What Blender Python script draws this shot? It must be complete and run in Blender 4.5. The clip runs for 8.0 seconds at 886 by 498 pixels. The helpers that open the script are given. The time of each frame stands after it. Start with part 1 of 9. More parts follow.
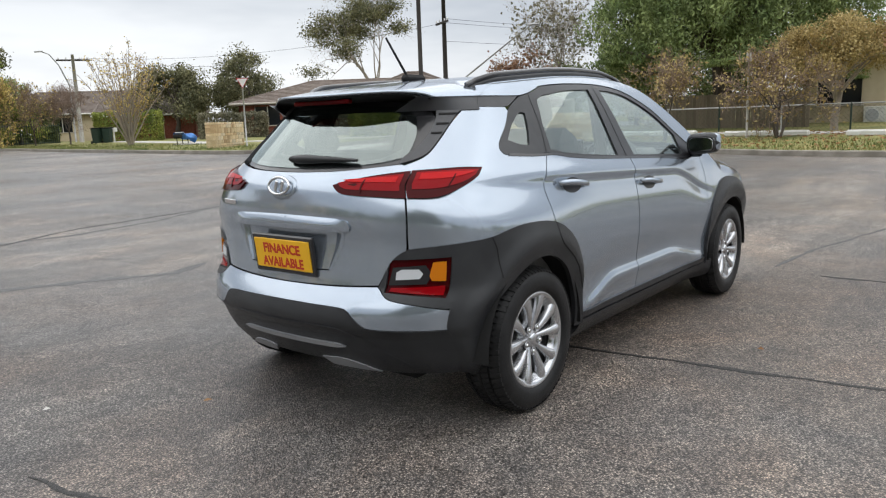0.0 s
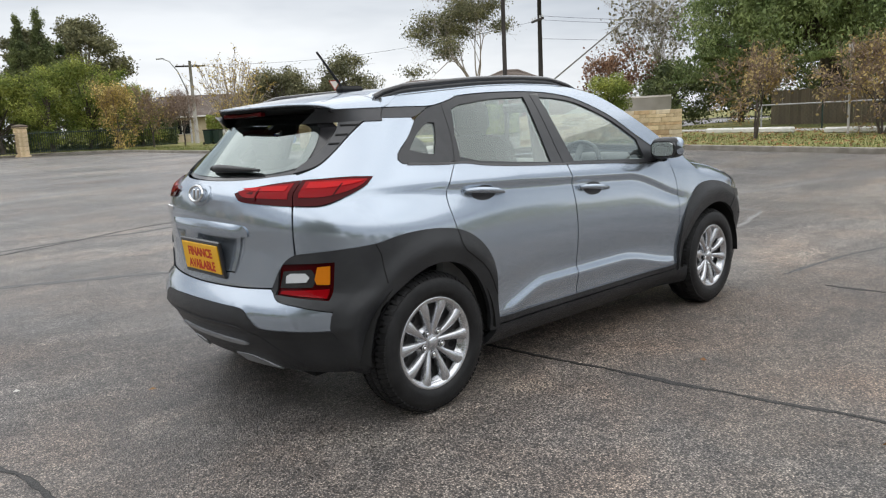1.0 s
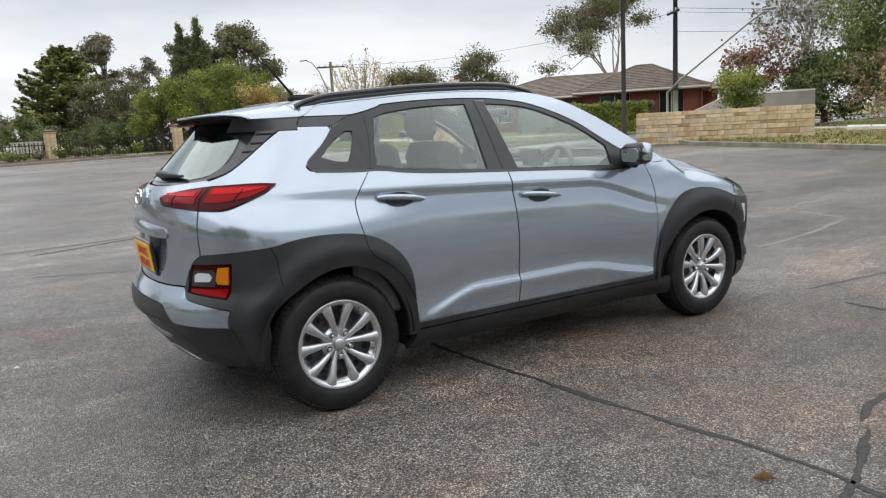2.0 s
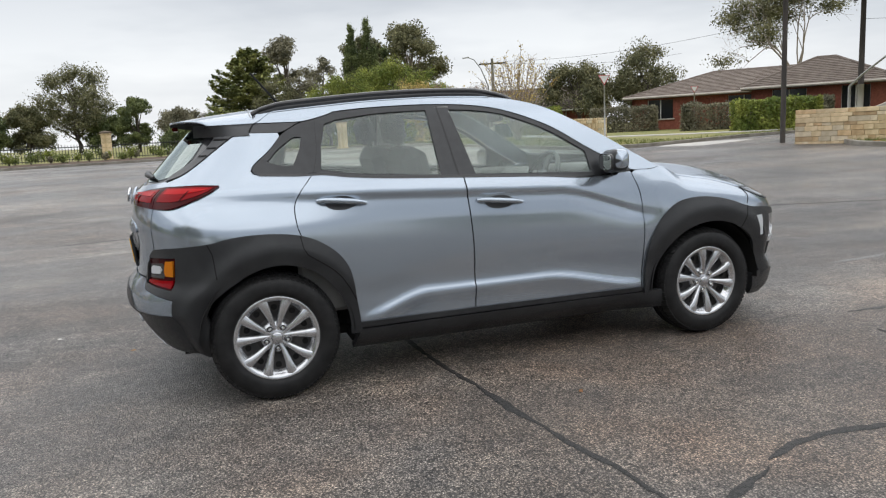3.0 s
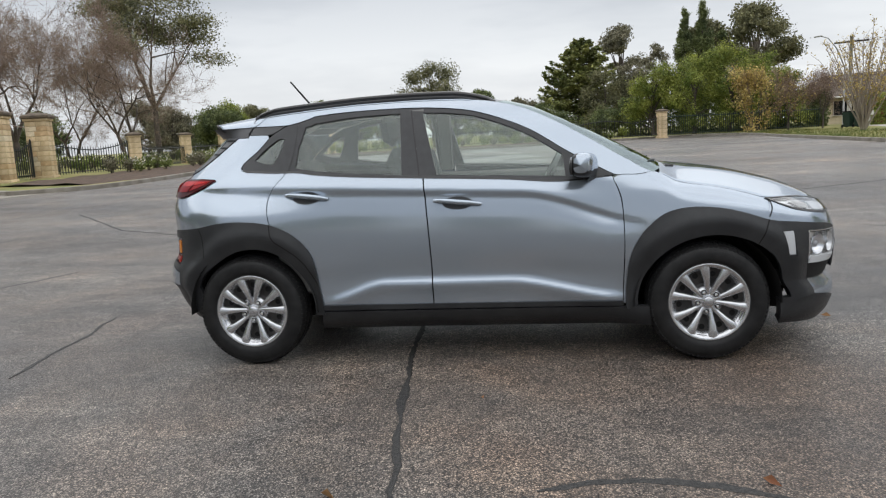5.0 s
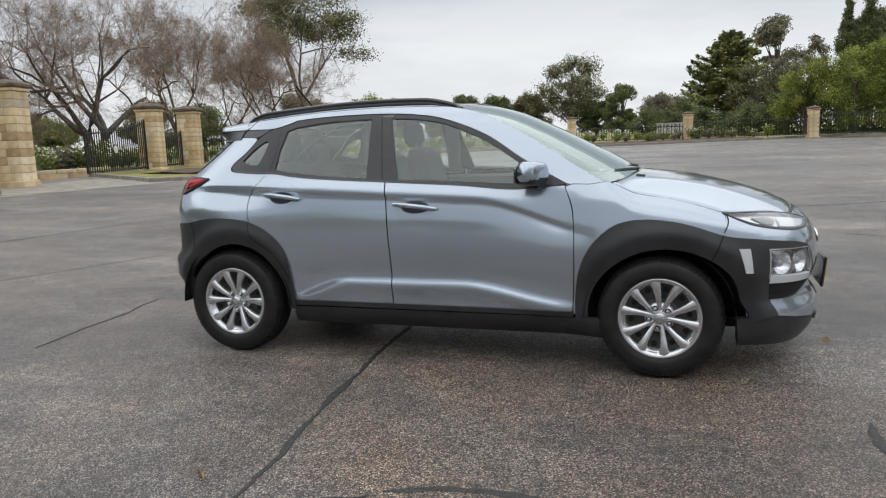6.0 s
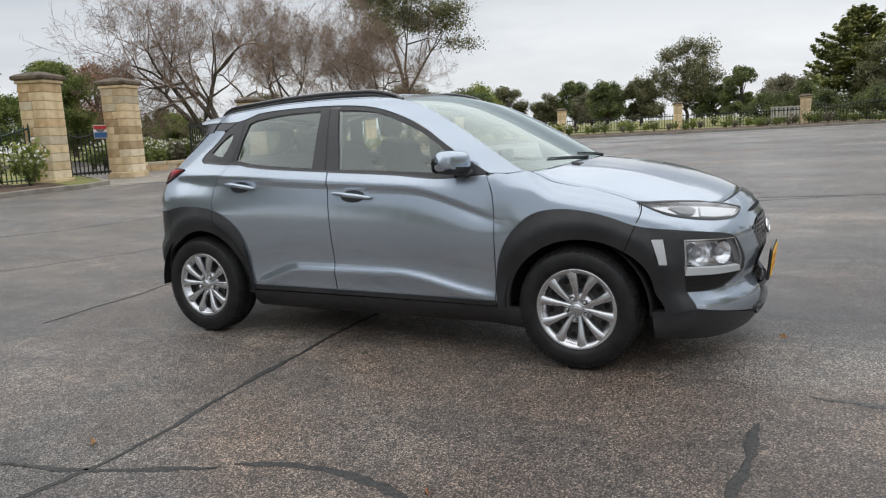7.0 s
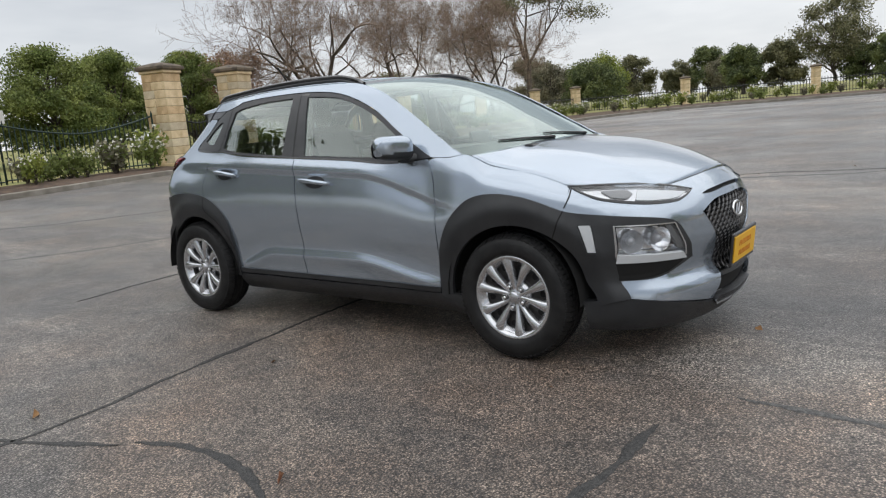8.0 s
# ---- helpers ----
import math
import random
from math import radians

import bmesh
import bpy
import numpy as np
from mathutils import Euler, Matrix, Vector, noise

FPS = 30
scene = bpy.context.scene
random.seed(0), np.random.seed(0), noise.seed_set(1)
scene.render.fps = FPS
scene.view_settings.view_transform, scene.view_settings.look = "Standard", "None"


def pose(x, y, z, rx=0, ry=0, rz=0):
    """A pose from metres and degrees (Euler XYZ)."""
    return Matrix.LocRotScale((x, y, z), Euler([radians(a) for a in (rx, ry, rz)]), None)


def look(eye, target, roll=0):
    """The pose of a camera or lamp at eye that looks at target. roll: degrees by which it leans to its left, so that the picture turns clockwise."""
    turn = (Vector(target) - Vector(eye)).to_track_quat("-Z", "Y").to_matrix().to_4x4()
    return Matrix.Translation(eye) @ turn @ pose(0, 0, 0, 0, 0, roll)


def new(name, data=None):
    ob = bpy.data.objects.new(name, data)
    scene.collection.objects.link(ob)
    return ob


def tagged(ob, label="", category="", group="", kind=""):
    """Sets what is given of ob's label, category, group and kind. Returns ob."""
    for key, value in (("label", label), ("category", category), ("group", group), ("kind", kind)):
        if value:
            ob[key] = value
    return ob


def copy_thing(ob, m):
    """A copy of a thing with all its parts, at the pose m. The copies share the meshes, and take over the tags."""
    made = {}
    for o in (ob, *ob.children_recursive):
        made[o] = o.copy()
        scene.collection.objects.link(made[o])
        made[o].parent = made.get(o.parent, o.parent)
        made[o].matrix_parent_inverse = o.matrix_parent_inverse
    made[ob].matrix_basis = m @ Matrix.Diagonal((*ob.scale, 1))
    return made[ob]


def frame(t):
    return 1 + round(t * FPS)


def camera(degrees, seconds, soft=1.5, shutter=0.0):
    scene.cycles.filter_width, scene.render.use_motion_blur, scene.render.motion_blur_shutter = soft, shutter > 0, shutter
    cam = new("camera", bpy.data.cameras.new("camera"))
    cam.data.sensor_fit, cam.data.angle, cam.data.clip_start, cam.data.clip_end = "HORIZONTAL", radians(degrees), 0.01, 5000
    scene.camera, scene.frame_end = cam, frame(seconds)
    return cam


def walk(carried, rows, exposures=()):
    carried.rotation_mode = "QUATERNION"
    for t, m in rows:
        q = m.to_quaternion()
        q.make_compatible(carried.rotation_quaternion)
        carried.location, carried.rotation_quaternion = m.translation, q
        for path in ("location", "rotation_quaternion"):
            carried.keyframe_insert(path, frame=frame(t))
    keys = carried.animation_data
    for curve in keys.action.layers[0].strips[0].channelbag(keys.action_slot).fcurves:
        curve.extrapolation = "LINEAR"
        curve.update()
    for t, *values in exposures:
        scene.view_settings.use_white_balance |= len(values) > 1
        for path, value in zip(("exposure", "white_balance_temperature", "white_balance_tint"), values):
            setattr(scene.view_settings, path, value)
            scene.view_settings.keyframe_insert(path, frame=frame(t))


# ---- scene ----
cam = camera(61.7, 8.0, soft=1.2)
PATH = [
    (0, (-4.028, -2.545, 1.3), (-2.491, -1.312, 0.958), -2.0),
    (0.5, (-3.828, -2.936, 1.312), (-2.38, -1.599, 0.974), -2.3),
    (1, (-3.487, -3.308, 1.319), (-2.147, -1.862, 0.983), -2.7),
    (1.5, (-3.118, -3.739, 1.326), (-1.916, -2.175, 0.996), -3.0),
    (2, (-2.66, -4.024, 1.32), (-1.621, -2.347, 0.994), -3.0),
    (3.3, (-1.377, -4.712, 1.317), (-0.861, -2.805, 1.006), -2.7),
    (3.5, (-1.203, -4.777, 1.29), (-0.76, -2.851, 0.982), -2.6),
    (4, (-0.684, -4.923, 1.273), (-0.47, -2.958, 0.972), -2.7),
    (4.5, (-0.138, -5.004, 1.285), (-0.162, -3.027, 0.982), -2.7),
    (5.8, (1.248, -4.851, 1.297), (0.67, -2.959, 1.0), -2.5),
    (6, (1.45, -4.828, 1.314), (0.817, -2.955, 1.015), -2.1),
    (6.5, (1.935, -4.663, 1.299), (1.157, -2.846, 0.992), -2.3),
    (7, (2.44, -4.502, 1.28), (1.525, -2.753, 0.964), -2.9),
    (7.5, (2.882, -4.221, 1.281), (1.819, -2.56, 0.949), -3.8),
    (8, (3.268, -3.921, 1.264), (2.058, -2.37, 0.905), -4.8),
]
walk(cam, [(t, look(eye, target, roll)) for t, eye, target, roll in PATH],
     exposures=((0.0, 0.84), (2.0, 0.78), (4.5, 0.63), (8.0, 0.62)))


# ---- overcast daylight ----
SUN_ELEVATION, SUN_AZIMUTH = 86.0, 60.0
world = bpy.data.worlds.new("overcast_sky")
scene.world = world
world.use_nodes = True
wt = world.node_tree
wt.nodes.clear()
sky = wt.nodes.new("ShaderNodeTexSky")
sky.sky_type, sky.sun_disc = "NISHITA", False
sky.sun_elevation, sky.sun_rotation = radians(SUN_ELEVATION), radians(90 - SUN_AZIMUTH)
sky.air_density, sky.dust_density = 1.0, 3.0
sky_dim = wt.nodes.new("ShaderNodeVectorMath")
sky_dim.operation = "SCALE"
sky_dim.inputs["Scale"].default_value = 0.08
geo = wt.nodes.new("ShaderNodeTexCoord")
stretch = wt.nodes.new("ShaderNodeMapping")
stretch.inputs["Scale"].default_value = (1.0, 1.0, 4.5)
clouds = wt.nodes.new("ShaderNodeTexNoise")
clouds.inputs["Scale"].default_value, clouds.inputs["Detail"].default_value = 1.7, 5.0
clouds.inputs["Roughness"].default_value = 0.55
ramp = wt.nodes.new("ShaderNodeValToRGB")
ramp.color_ramp.elements[0].position, ramp.color_ramp.elements[0].color = 0.32, (0.50, 0.535, 0.585, 1)
ramp.color_ramp.elements[1].position, ramp.color_ramp.elements[1].color = 0.66, (0.83, 0.85, 0.87, 1)
split = wt.nodes.new("ShaderNodeSeparateXYZ")
height_ramp = wt.nodes.new("ShaderNodeValToRGB")
height_ramp.color_ramp.elements[0].position, height_ramp.color_ramp.elements[0].color = 0.02, (0.86, 0.845, 0.825, 1)
height_ramp.color_ramp.elements[1].position, height_ramp.color_ramp.elements[1].color = 0.11, (0.69, 0.695, 0.70, 1)
for place, shade in ((0.22, (0.51, 0.525, 0.55, 1)), (0.42, (0.77, 0.78, 0.79, 1)), (0.70, (0.92, 0.93, 0.94, 1)), (1.0, (0.90, 0.90, 0.90, 1))):
    height_ramp.color_ramp.elements.new(place).color = shade
toned = wt.nodes.new("ShaderNodeVectorMath")
toned.operation = "MULTIPLY"
mix = wt.nodes.new("ShaderNodeMix")
mix.data_type = "RGBA"
mix.inputs["Factor"].default_value = 0.93
bg = wt.nodes.new("ShaderNodeBackground")
bg.inputs["Strength"].default_value = 1.0
wout = wt.nodes.new("ShaderNodeOutputWorld")
wl = wt.links.new
wl(sky.outputs["Color"], sky_dim.inputs[0])
wl(geo.outputs["Generated"], stretch.inputs["Vector"])
wl(stretch.outputs["Vector"], clouds.inputs["Vector"])
wl(clouds.outputs["Fac"], ramp.inputs["Fac"])
wl(geo.outputs["Generated"], split.inputs["Vector"])
wl(split.outputs["Z"], height_ramp.inputs["Fac"])
wl(ramp.outputs["Color"], toned.inputs[0])
wl(height_ramp.outputs["Color"], toned.inputs[1])
wl(sky_dim.outputs["Vector"], mix.inputs["A"])
wl(toned.outputs["Vector"], mix.inputs["B"])
wl(mix.outputs["Result"], bg.inputs["Color"])
wl(bg.outputs["Background"], wout.inputs["Surface"])

sun_data = bpy.data.lights.new("sun", "SUN")
sun_data.energy, sun_data.angle, sun_data.color = 1.16, radians(130), (1.0, 0.97, 0.93)
sun = new("sun", sun_data)
_a, _e = radians(SUN_AZIMUTH), radians(SUN_ELEVATION)
sun.matrix_world = look((0, 0, 30), (-math.cos(_a) * math.cos(_e), -math.sin(_a) * math.cos(_e), 30 - math.sin(_e)))
scene.view_settings.exposure = 0.0


# ---- materials ----
def material(name, color, rough=0.6, metal=0.0, color2=None, scale=6.0, detail=4.0, bump=0.0, bump_scale=40.0, low=0.35, high=0.65,
             coat=0.0, island=0.0, rough2=None, fine=0.0, fine_scale=120.0, spec=0.5, stretch_z=1.0, subsurface=0.0, obj_random=0.0):
    """A surface with two scales of colour change and a fine relief."""
    m = bpy.data.materials.new(name)
    m.use_nodes = True
    t = m.node_tree
    b = t.nodes["Principled BSDF"]
    b.inputs["Roughness"].default_value = rough
    b.inputs["Metallic"].default_value = metal
    b.inputs["Specular IOR Level"].default_value = spec
    if coat:
        b.inputs["Coat Weight"].default_value, b.inputs["Coat Roughness"].default_value = coat, 0.03
    b.inputs["Base Color"].default_value = (*color, 1)
    tc = t.nodes.new("ShaderNodeTexCoord")
    mp = t.nodes.new("ShaderNodeMapping")
    mp.inputs["Scale"].default_value = (1, 1, stretch_z)
    t.links.new(tc.outputs["Object"], mp.inputs["Vector"])
    out = None
    if color2:
        n = t.nodes.new("ShaderNodeTexNoise")
        n.inputs["Scale"].default_value, n.inputs["Detail"].default_value = scale, detail
        t.links.new(mp.outputs["Vector"], n.inputs["Vector"])
        r = t.nodes.new("ShaderNodeValToRGB")
        r.color_ramp.elements[0].position, r.color_ramp.elements[0].color = low, (*color, 1)
        r.color_ramp.elements[1].position, r.color_ramp.elements[1].color = high, (*color2, 1)
        t.links.new(n.outputs["Fac"], r.inputs["Fac"])
        out = r.outputs["Color"]
        if rough2 is not None:
            rr = t.nodes.new("ShaderNodeMapRange")
            rr.inputs["From Min"].default_value, rr.inputs["From Max"].default_value = low, high
            rr.inputs["To Min"].default_value, rr.inputs["To Max"].default_value = rough, rough2
            t.links.new(n.outputs["Fac"], rr.inputs["Value"])
            t.links.new(rr.outputs["Result"], b.inputs["Roughness"])
    if fine or island or obj_random:
        hsv = t.nodes.new("ShaderNodeHueSaturation")
        if out:
            t.links.new(out, hsv.inputs["Color"])
        else:
            hsv.inputs["Color"].default_value = (*color, 1)
        value = None
        for amount, kind in ((fine, "n"), (island, "i"), (obj_random, "o")):
            if not amount:
                continue
            if kind == "n":
                nn = t.nodes.new("ShaderNodeTexNoise")
                nn.inputs["Scale"].default_value, nn.inputs["Detail"].default_value = fine_scale, 2.0
                t.links.new(mp.outputs["Vector"], nn.inputs["Vector"])
                src = nn.outputs["Fac"]
            elif kind == "i":
                src = t.nodes.new("ShaderNodeNewGeometry").outputs["Random Per Island"]
            else:
                src = t.nodes.new("ShaderNodeObjectInfo").outputs["Random"]
            mr = t.nodes.new("ShaderNodeMapRange")
            mr.inputs["From Min"].default_value, mr.inputs["From Max"].default_value = (0.25, 0.75) if kind == "n" else (0, 1)
            mr.inputs["To Min"].default_value, mr.inputs["To Max"].default_value = 1 - amount, 1 + amount
            t.links.new(src, mr.inputs["Value"])
            if value is None:
                value = mr.outputs["Result"]
            else:
                mu = t.nodes.new("ShaderNodeMath")
                mu.operation = "MULTIPLY"
                t.links.new(value, mu.inputs[0])
                t.links.new(mr.outputs["Result"], mu.inputs[1])
                value = mu.outputs["Value"]
        t.links.new(value, hsv.inputs["Value"])
        out = hsv.outputs["Color"]
    if out:
        t.links.new(out, b.inputs["Base Color"])
    if bump:
        bn = t.nodes.new("ShaderNodeTexNoise")
        bn.inputs["Scale"].default_value, bn.inputs["Detail"].default_value = bump_scale, 5.0
        t.links.new(mp.outputs["Vector"], bn.inputs["Vector"])
        bp = t.nodes.new("ShaderNodeBump")
        bp.inputs["Strength"].default_value, bp.inputs["Distance"].default_value = bump, 0.01
        t.links.new(bn.outputs["Fac"], bp.inputs["Height"])
        t.links.new(bp.outputs["Normal"], b.inputs["Normal"])
    return m


def leaf_material(name, color, color2, island=0.45, scale=0.9):
    m = material(name, color, 0.6, color2=color2, scale=scale, detail=3, low=0.38, high=0.62, island=island, spec=0.3)
    t = m.node_tree
    b = t.nodes["Principled BSDF"]
    tr = t.nodes.new("ShaderNodeBsdfTranslucent")
    mx = t.nodes.new("ShaderNodeMixShader")
    mx.inputs["Fac"].default_value = 0.34
    src = b.inputs["Base Color"].links[0].from_socket
    t.links.new(src, tr.inputs["Color"])
    t.links.new(b.outputs["BSDF"], mx.inputs[1])
    t.links.new(tr.outputs["BSDF"], mx.inputs[2])
    t.links.new(mx.outputs["Shader"], t.nodes["Material Output"].inputs["Surface"])
    return m


def pane_material(name, tint, gloss=0.05, power=4.0, sheen=(1, 1, 1)):
    """A thin clear pane: it lets light straight through and mirrors more at grazing angles."""
    m = bpy.data.materials.new(name)
    m.use_nodes = True
    t = m.node_tree
    t.nodes.clear()
    tr = t.nodes.new("ShaderNodeBsdfTransparent")
    tr.inputs["Color"].default_value = (*tint, 1)
    gl = t.nodes.new("ShaderNodeBsdfGlossy")
    gl.inputs["Roughness"].default_value, gl.inputs["Color"].default_value = 0.01, (*sheen, 1)
    lw = t.nodes.new("ShaderNodeLayerWeight")
    lw.inputs["Blend"].default_value = 0.5
    pw = t.nodes.new("ShaderNodeMath")
    pw.operation, pw.inputs[1].default_value = "POWER", power
    fr = t.nodes.new("ShaderNodeMapRange")
    fr.inputs["To Min"].default_value, fr.inputs["To Max"].default_value = gloss, 1.0
    t.links.new(lw.outputs["Facing"], pw.inputs[0])
    t.links.new(pw.outputs["Value"], fr.inputs["Value"])
    mx = t.nodes.new("ShaderNodeMixShader")
    o = t.nodes.new("ShaderNodeOutputMaterial")
    t.links.new(fr.outputs["Result"], mx.inputs["Fac"])
    t.links.new(tr.outputs["BSDF"], mx.inputs[1])
    t.links.new(gl.outputs["BSDF"], mx.inputs[2])
    t.links.new(mx.outputs["Shader"], o.inputs["Surface"])
    return m


def lens_material(name, color, rough=0.12, trans=0.0):
    m = material(name, color, rough, coat=0.06, spec=0.10)
    m.node_tree.nodes["Principled BSDF"].inputs["Transmission Weight"].default_value = trans
    return m


PAINT = material("blue_grey_metallic_paint", (0.388, 0.441, 0.508), 0.18, 0.72, color2=(0.408, 0.462, 0.530), scale=900, detail=1, coat=0.8, fine=0.05, fine_scale=2500)
PAINT.node_tree.nodes["Principled BSDF"].inputs["Specular Tint"].default_value = (0.66, 0.70, 0.74, 1)
CLAD = material("textured_black_plastic", (0.024, 0.025, 0.0275), 0.35, color2=(0.036, 0.0375, 0.040), scale=7, bump=0.25, bump_scale=900, spec=0.4)
GLOSS = material("gloss_black_plastic", (0.02, 0.02, 0.022), 0.22, coat=0.4)
FRAMING = material("satin_black_window_trim", (0.024, 0.025, 0.0275), 0.36, color2=(0.031, 0.032, 0.035), scale=20)
TRIM_GREY = material("satin_grey_black_plastic", (0.046, 0.047, 0.051), 0.34, color2=(0.058, 0.059, 0.064), scale=12, bump=0.1, bump_scale=900)
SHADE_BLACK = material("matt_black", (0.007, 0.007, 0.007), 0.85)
RUBBER = material("tyre_rubber", (0.011, 0.011, 0.0115), 0.50, color2=(0.019, 0.019, 0.0195), scale=18, bump=0.2, bump_scale=160, spec=0.28)
RUBBER_SEAL = material("black_rubber_seal", (0.012, 0.012, 0.013), 0.4)
SILVER = material("silver_wheel_paint", (0.56, 0.57, 0.59), 0.22, 0.85, color2=(0.63, 0.635, 0.65), scale=15, coat=0.3)
DARK_STEEL = material("dark_steel", (0.05, 0.05, 0.052), 0.5, 0.6, color2=(0.09, 0.085, 0.08), scale=12)
CHROME = material("chrome", (0.78, 0.79, 0.80), 0.08, 1.0)
SATIN_SILVER = material("satin_silver_plastic", (0.36, 0.37, 0.39), 0.4, 0.4, color2=(0.40, 0.41, 0.43), scale=10)
RED_LENS = lens_material("red_lens", (0.25, 0.003, 0.006))
DARK_RED_LENS = lens_material("dark_red_lens", (0.055, 0.001, 0.002))
BRIGHT_RED_LENS = lens_material("bright_red_lens", (0.46, 0.008, 0.010))
AMBER_LENS = lens_material("amber_lens", (0.62, 0.19, 0.01))
CLEAR_LENS = pane_material("clear_lens", (0.95, 0.96, 0.97), 0.05)
WHITE_LENS = lens_material("white_lens", (0.62, 0.64, 0.66), 0.15)
LAMP_GREY = material("grey_lamp_plastic", (0.16, 0.165, 0.17), 0.35, 0.2)
REFLECTOR = material("lamp_reflector", (0.80, 0.81, 0.83), 0.16, 0.85)
WINDOW = pane_material("tinted_window_glass", (0.90, 0.95, 0.92), 0.09, 2.3, (0.92, 1.0, 0.96))
SCREEN_GLASS = pane_material("windscreen_glass", (0.70, 0.78, 0.75), 0.05, 3.0, (0.86, 0.96, 0.94))
BACK_GLASS = pane_material("rear_window_glass", (0.45, 0.48, 0.48), 0.21, 4.0, (0.88, 0.98, 0.95))
MIRROR = material("mirror", (0.55, 0.57, 0.58), 0.01, 1.0)
SEAT_CLOTH = material("dark_seat_cloth", (0.035, 0.036, 0.040), 0.9, color2=(0.055, 0.056, 0.06), scale=30, bump=0.3, bump_scale=300)
LINING = material("grey_cabin_plastic", (0.16, 0.158, 0.155), 0.7, color2=(0.19, 0.187, 0.18), scale=12)
HEADLINING = material("pale_headlining", (0.45, 0.44, 0.42), 0.9)
PLATE_YELLOW = material("yellow_plate", (0.85, 0.46, 0.015), 0.4, color2=(0.9, 0.5, 0.02), scale=14)
PLATE_RED = material("red_plate_lettering", (0.55, 0.04, 0.015), 0.5)


def asphalt_material():
    """Damp worn chip seal: pale stones in dark binder, with drier and wetter stretches."""
    m = bpy.data.materials.new("damp_chip_seal_asphalt")
    m.use_nodes = True
    t = m.node_tree
    b = t.nodes["Principled BSDF"]
    L = t.links.new
    tc = t.nodes.new("ShaderNodeTexCoord")

    def noise_at(scale, detail, rough=0.5):
        n = t.nodes.new("ShaderNodeTexNoise")
        n.inputs["Scale"].default_value, n.inputs["Detail"].default_value, n.inputs["Roughness"].default_value = scale, detail, rough
        L(tc.outputs["Object"], n.inputs["Vector"])
        return n.outputs["Fac"]

    def ramped(src, *stops):
        r = t.nodes.new("ShaderNodeValToRGB")
        while len(r.color_ramp.elements) < len(stops):
            r.color_ramp.elements.new(0.5)
        for e, (p, c) in zip(r.color_ramp.elements, stops):
            e.position, e.color = p, (*c, 1)
        L(src, r.inputs["Fac"])
        return r.outputs["Color"]

    def blend(fac, a, c, how="MIX"):
        x = t.nodes.new("ShaderNodeMix")
        x.data_type, x.blend_type = "RGBA", how
        if isinstance(fac, float):
            x.inputs["Factor"].default_value = fac
        else:
            L(fac, x.inputs["Factor"])
        L(a, x.inputs["A"])
        L(c, x.inputs["B"])
        return x.outputs["Result"]
    v = t.nodes.new("ShaderNodeTexVoronoi")
    v.inputs["Scale"].default_value = 135.0
    L(tc.outputs["Object"], v.inputs["Vector"])
    stones = ramped(v.outputs["Color"], (0.12, (0.060, 0.059, 0.058)), (0.50, (0.190, 0.179, 0.170)), (0.90, (0.44, 0.416, 0.392)))
    gaps = ramped(v.outputs["Distance"], (0.22, (1.08, 1.08, 1.08)), (0.66, (0.21, 0.21, 0.215)))
    base = blend(1.0, stones, gaps, "MULTIPLY")
    wide = ramped(noise_at(0.22, 5, 0.6), (0.33, (0.82, 0.82, 0.84)), (0.52, (1.0, 0.98, 0.96)), (0.70, (1.38, 1.33, 1.26)))
    base = blend(1.0, base, wide, "MULTIPLY")
    brown = ramped(noise_at(0.9, 4, 0.6), (0.42, (1, 1, 1)), (0.66, (1.10, 0.98, 0.90)))
    base = blend(1.0, base, brown, "MULTIPLY")
    # worn streaks along the lanes, mottling and clusters of chips
    turned = t.nodes.new("ShaderNodeMapping")
    turned.inputs["Rotation"].default_value, turned.inputs["Scale"].default_value = (0, 0, radians(-24)), (0.09, 0.62, 1)
    L(tc.outputs["Object"], turned.inputs["Vector"])
    st = t.nodes.new("ShaderNodeTexNoise")
    st.inputs["Scale"].default_value, st.inputs["Detail"].default_value, st.inputs["Roughness"].default_value = 1.0, 7.0, 0.66
    L(turned.outputs["Vector"], st.inputs["Vector"])
    base = blend(1.0, base, ramped(st.outputs["Fac"], (0.41, (0.76, 0.765, 0.78)), (0.47, (0.98, 0.98, 0.98)), (0.54, (1.04, 1.03, 1.02)), (0.60, (1.48, 1.46, 1.42))), "MULTIPLY")
    base = blend(1.0, base, ramped(noise_at(3.2, 6, 0.62), (0.34, (0.78, 0.78, 0.79)), (0.66, (1.20, 1.19, 1.17))), "MULTIPLY")
    base = blend(1.0, base, ramped(noise_at(48.0, 3, 0.7), (0.36, (0.74, 0.74, 0.75)), (0.64, (1.36, 1.35, 1.33))), "MULTIPLY")
    base = blend(1.0, base, ramped(noise_at(13.0, 5, 0.7), (0.36, (0.78, 0.78, 0.79)), (0.64, (1.26, 1.25, 1.23))), "MULTIPLY")
    # overlays of older and newer seal, with ragged edges and a pale worn line along them
    lay = t.nodes.new("ShaderNodeMapping")
    lay.inputs["Rotation"].default_value, lay.inputs["Scale"].default_value = (0, 0, radians(-18)), (0.10, 0.22, 1)
    L(tc.outputs["Object"], lay.inputs["Vector"])
    ov = t.nodes.new("ShaderNodeTexNoise")
    ov.inputs["Scale"].default_value, ov.inputs["Detail"].default_value, ov.inputs["Roughness"].default_value = 1.0, 9.0, 0.58
    L(lay.outputs["Vector"], ov.inputs["Vector"])
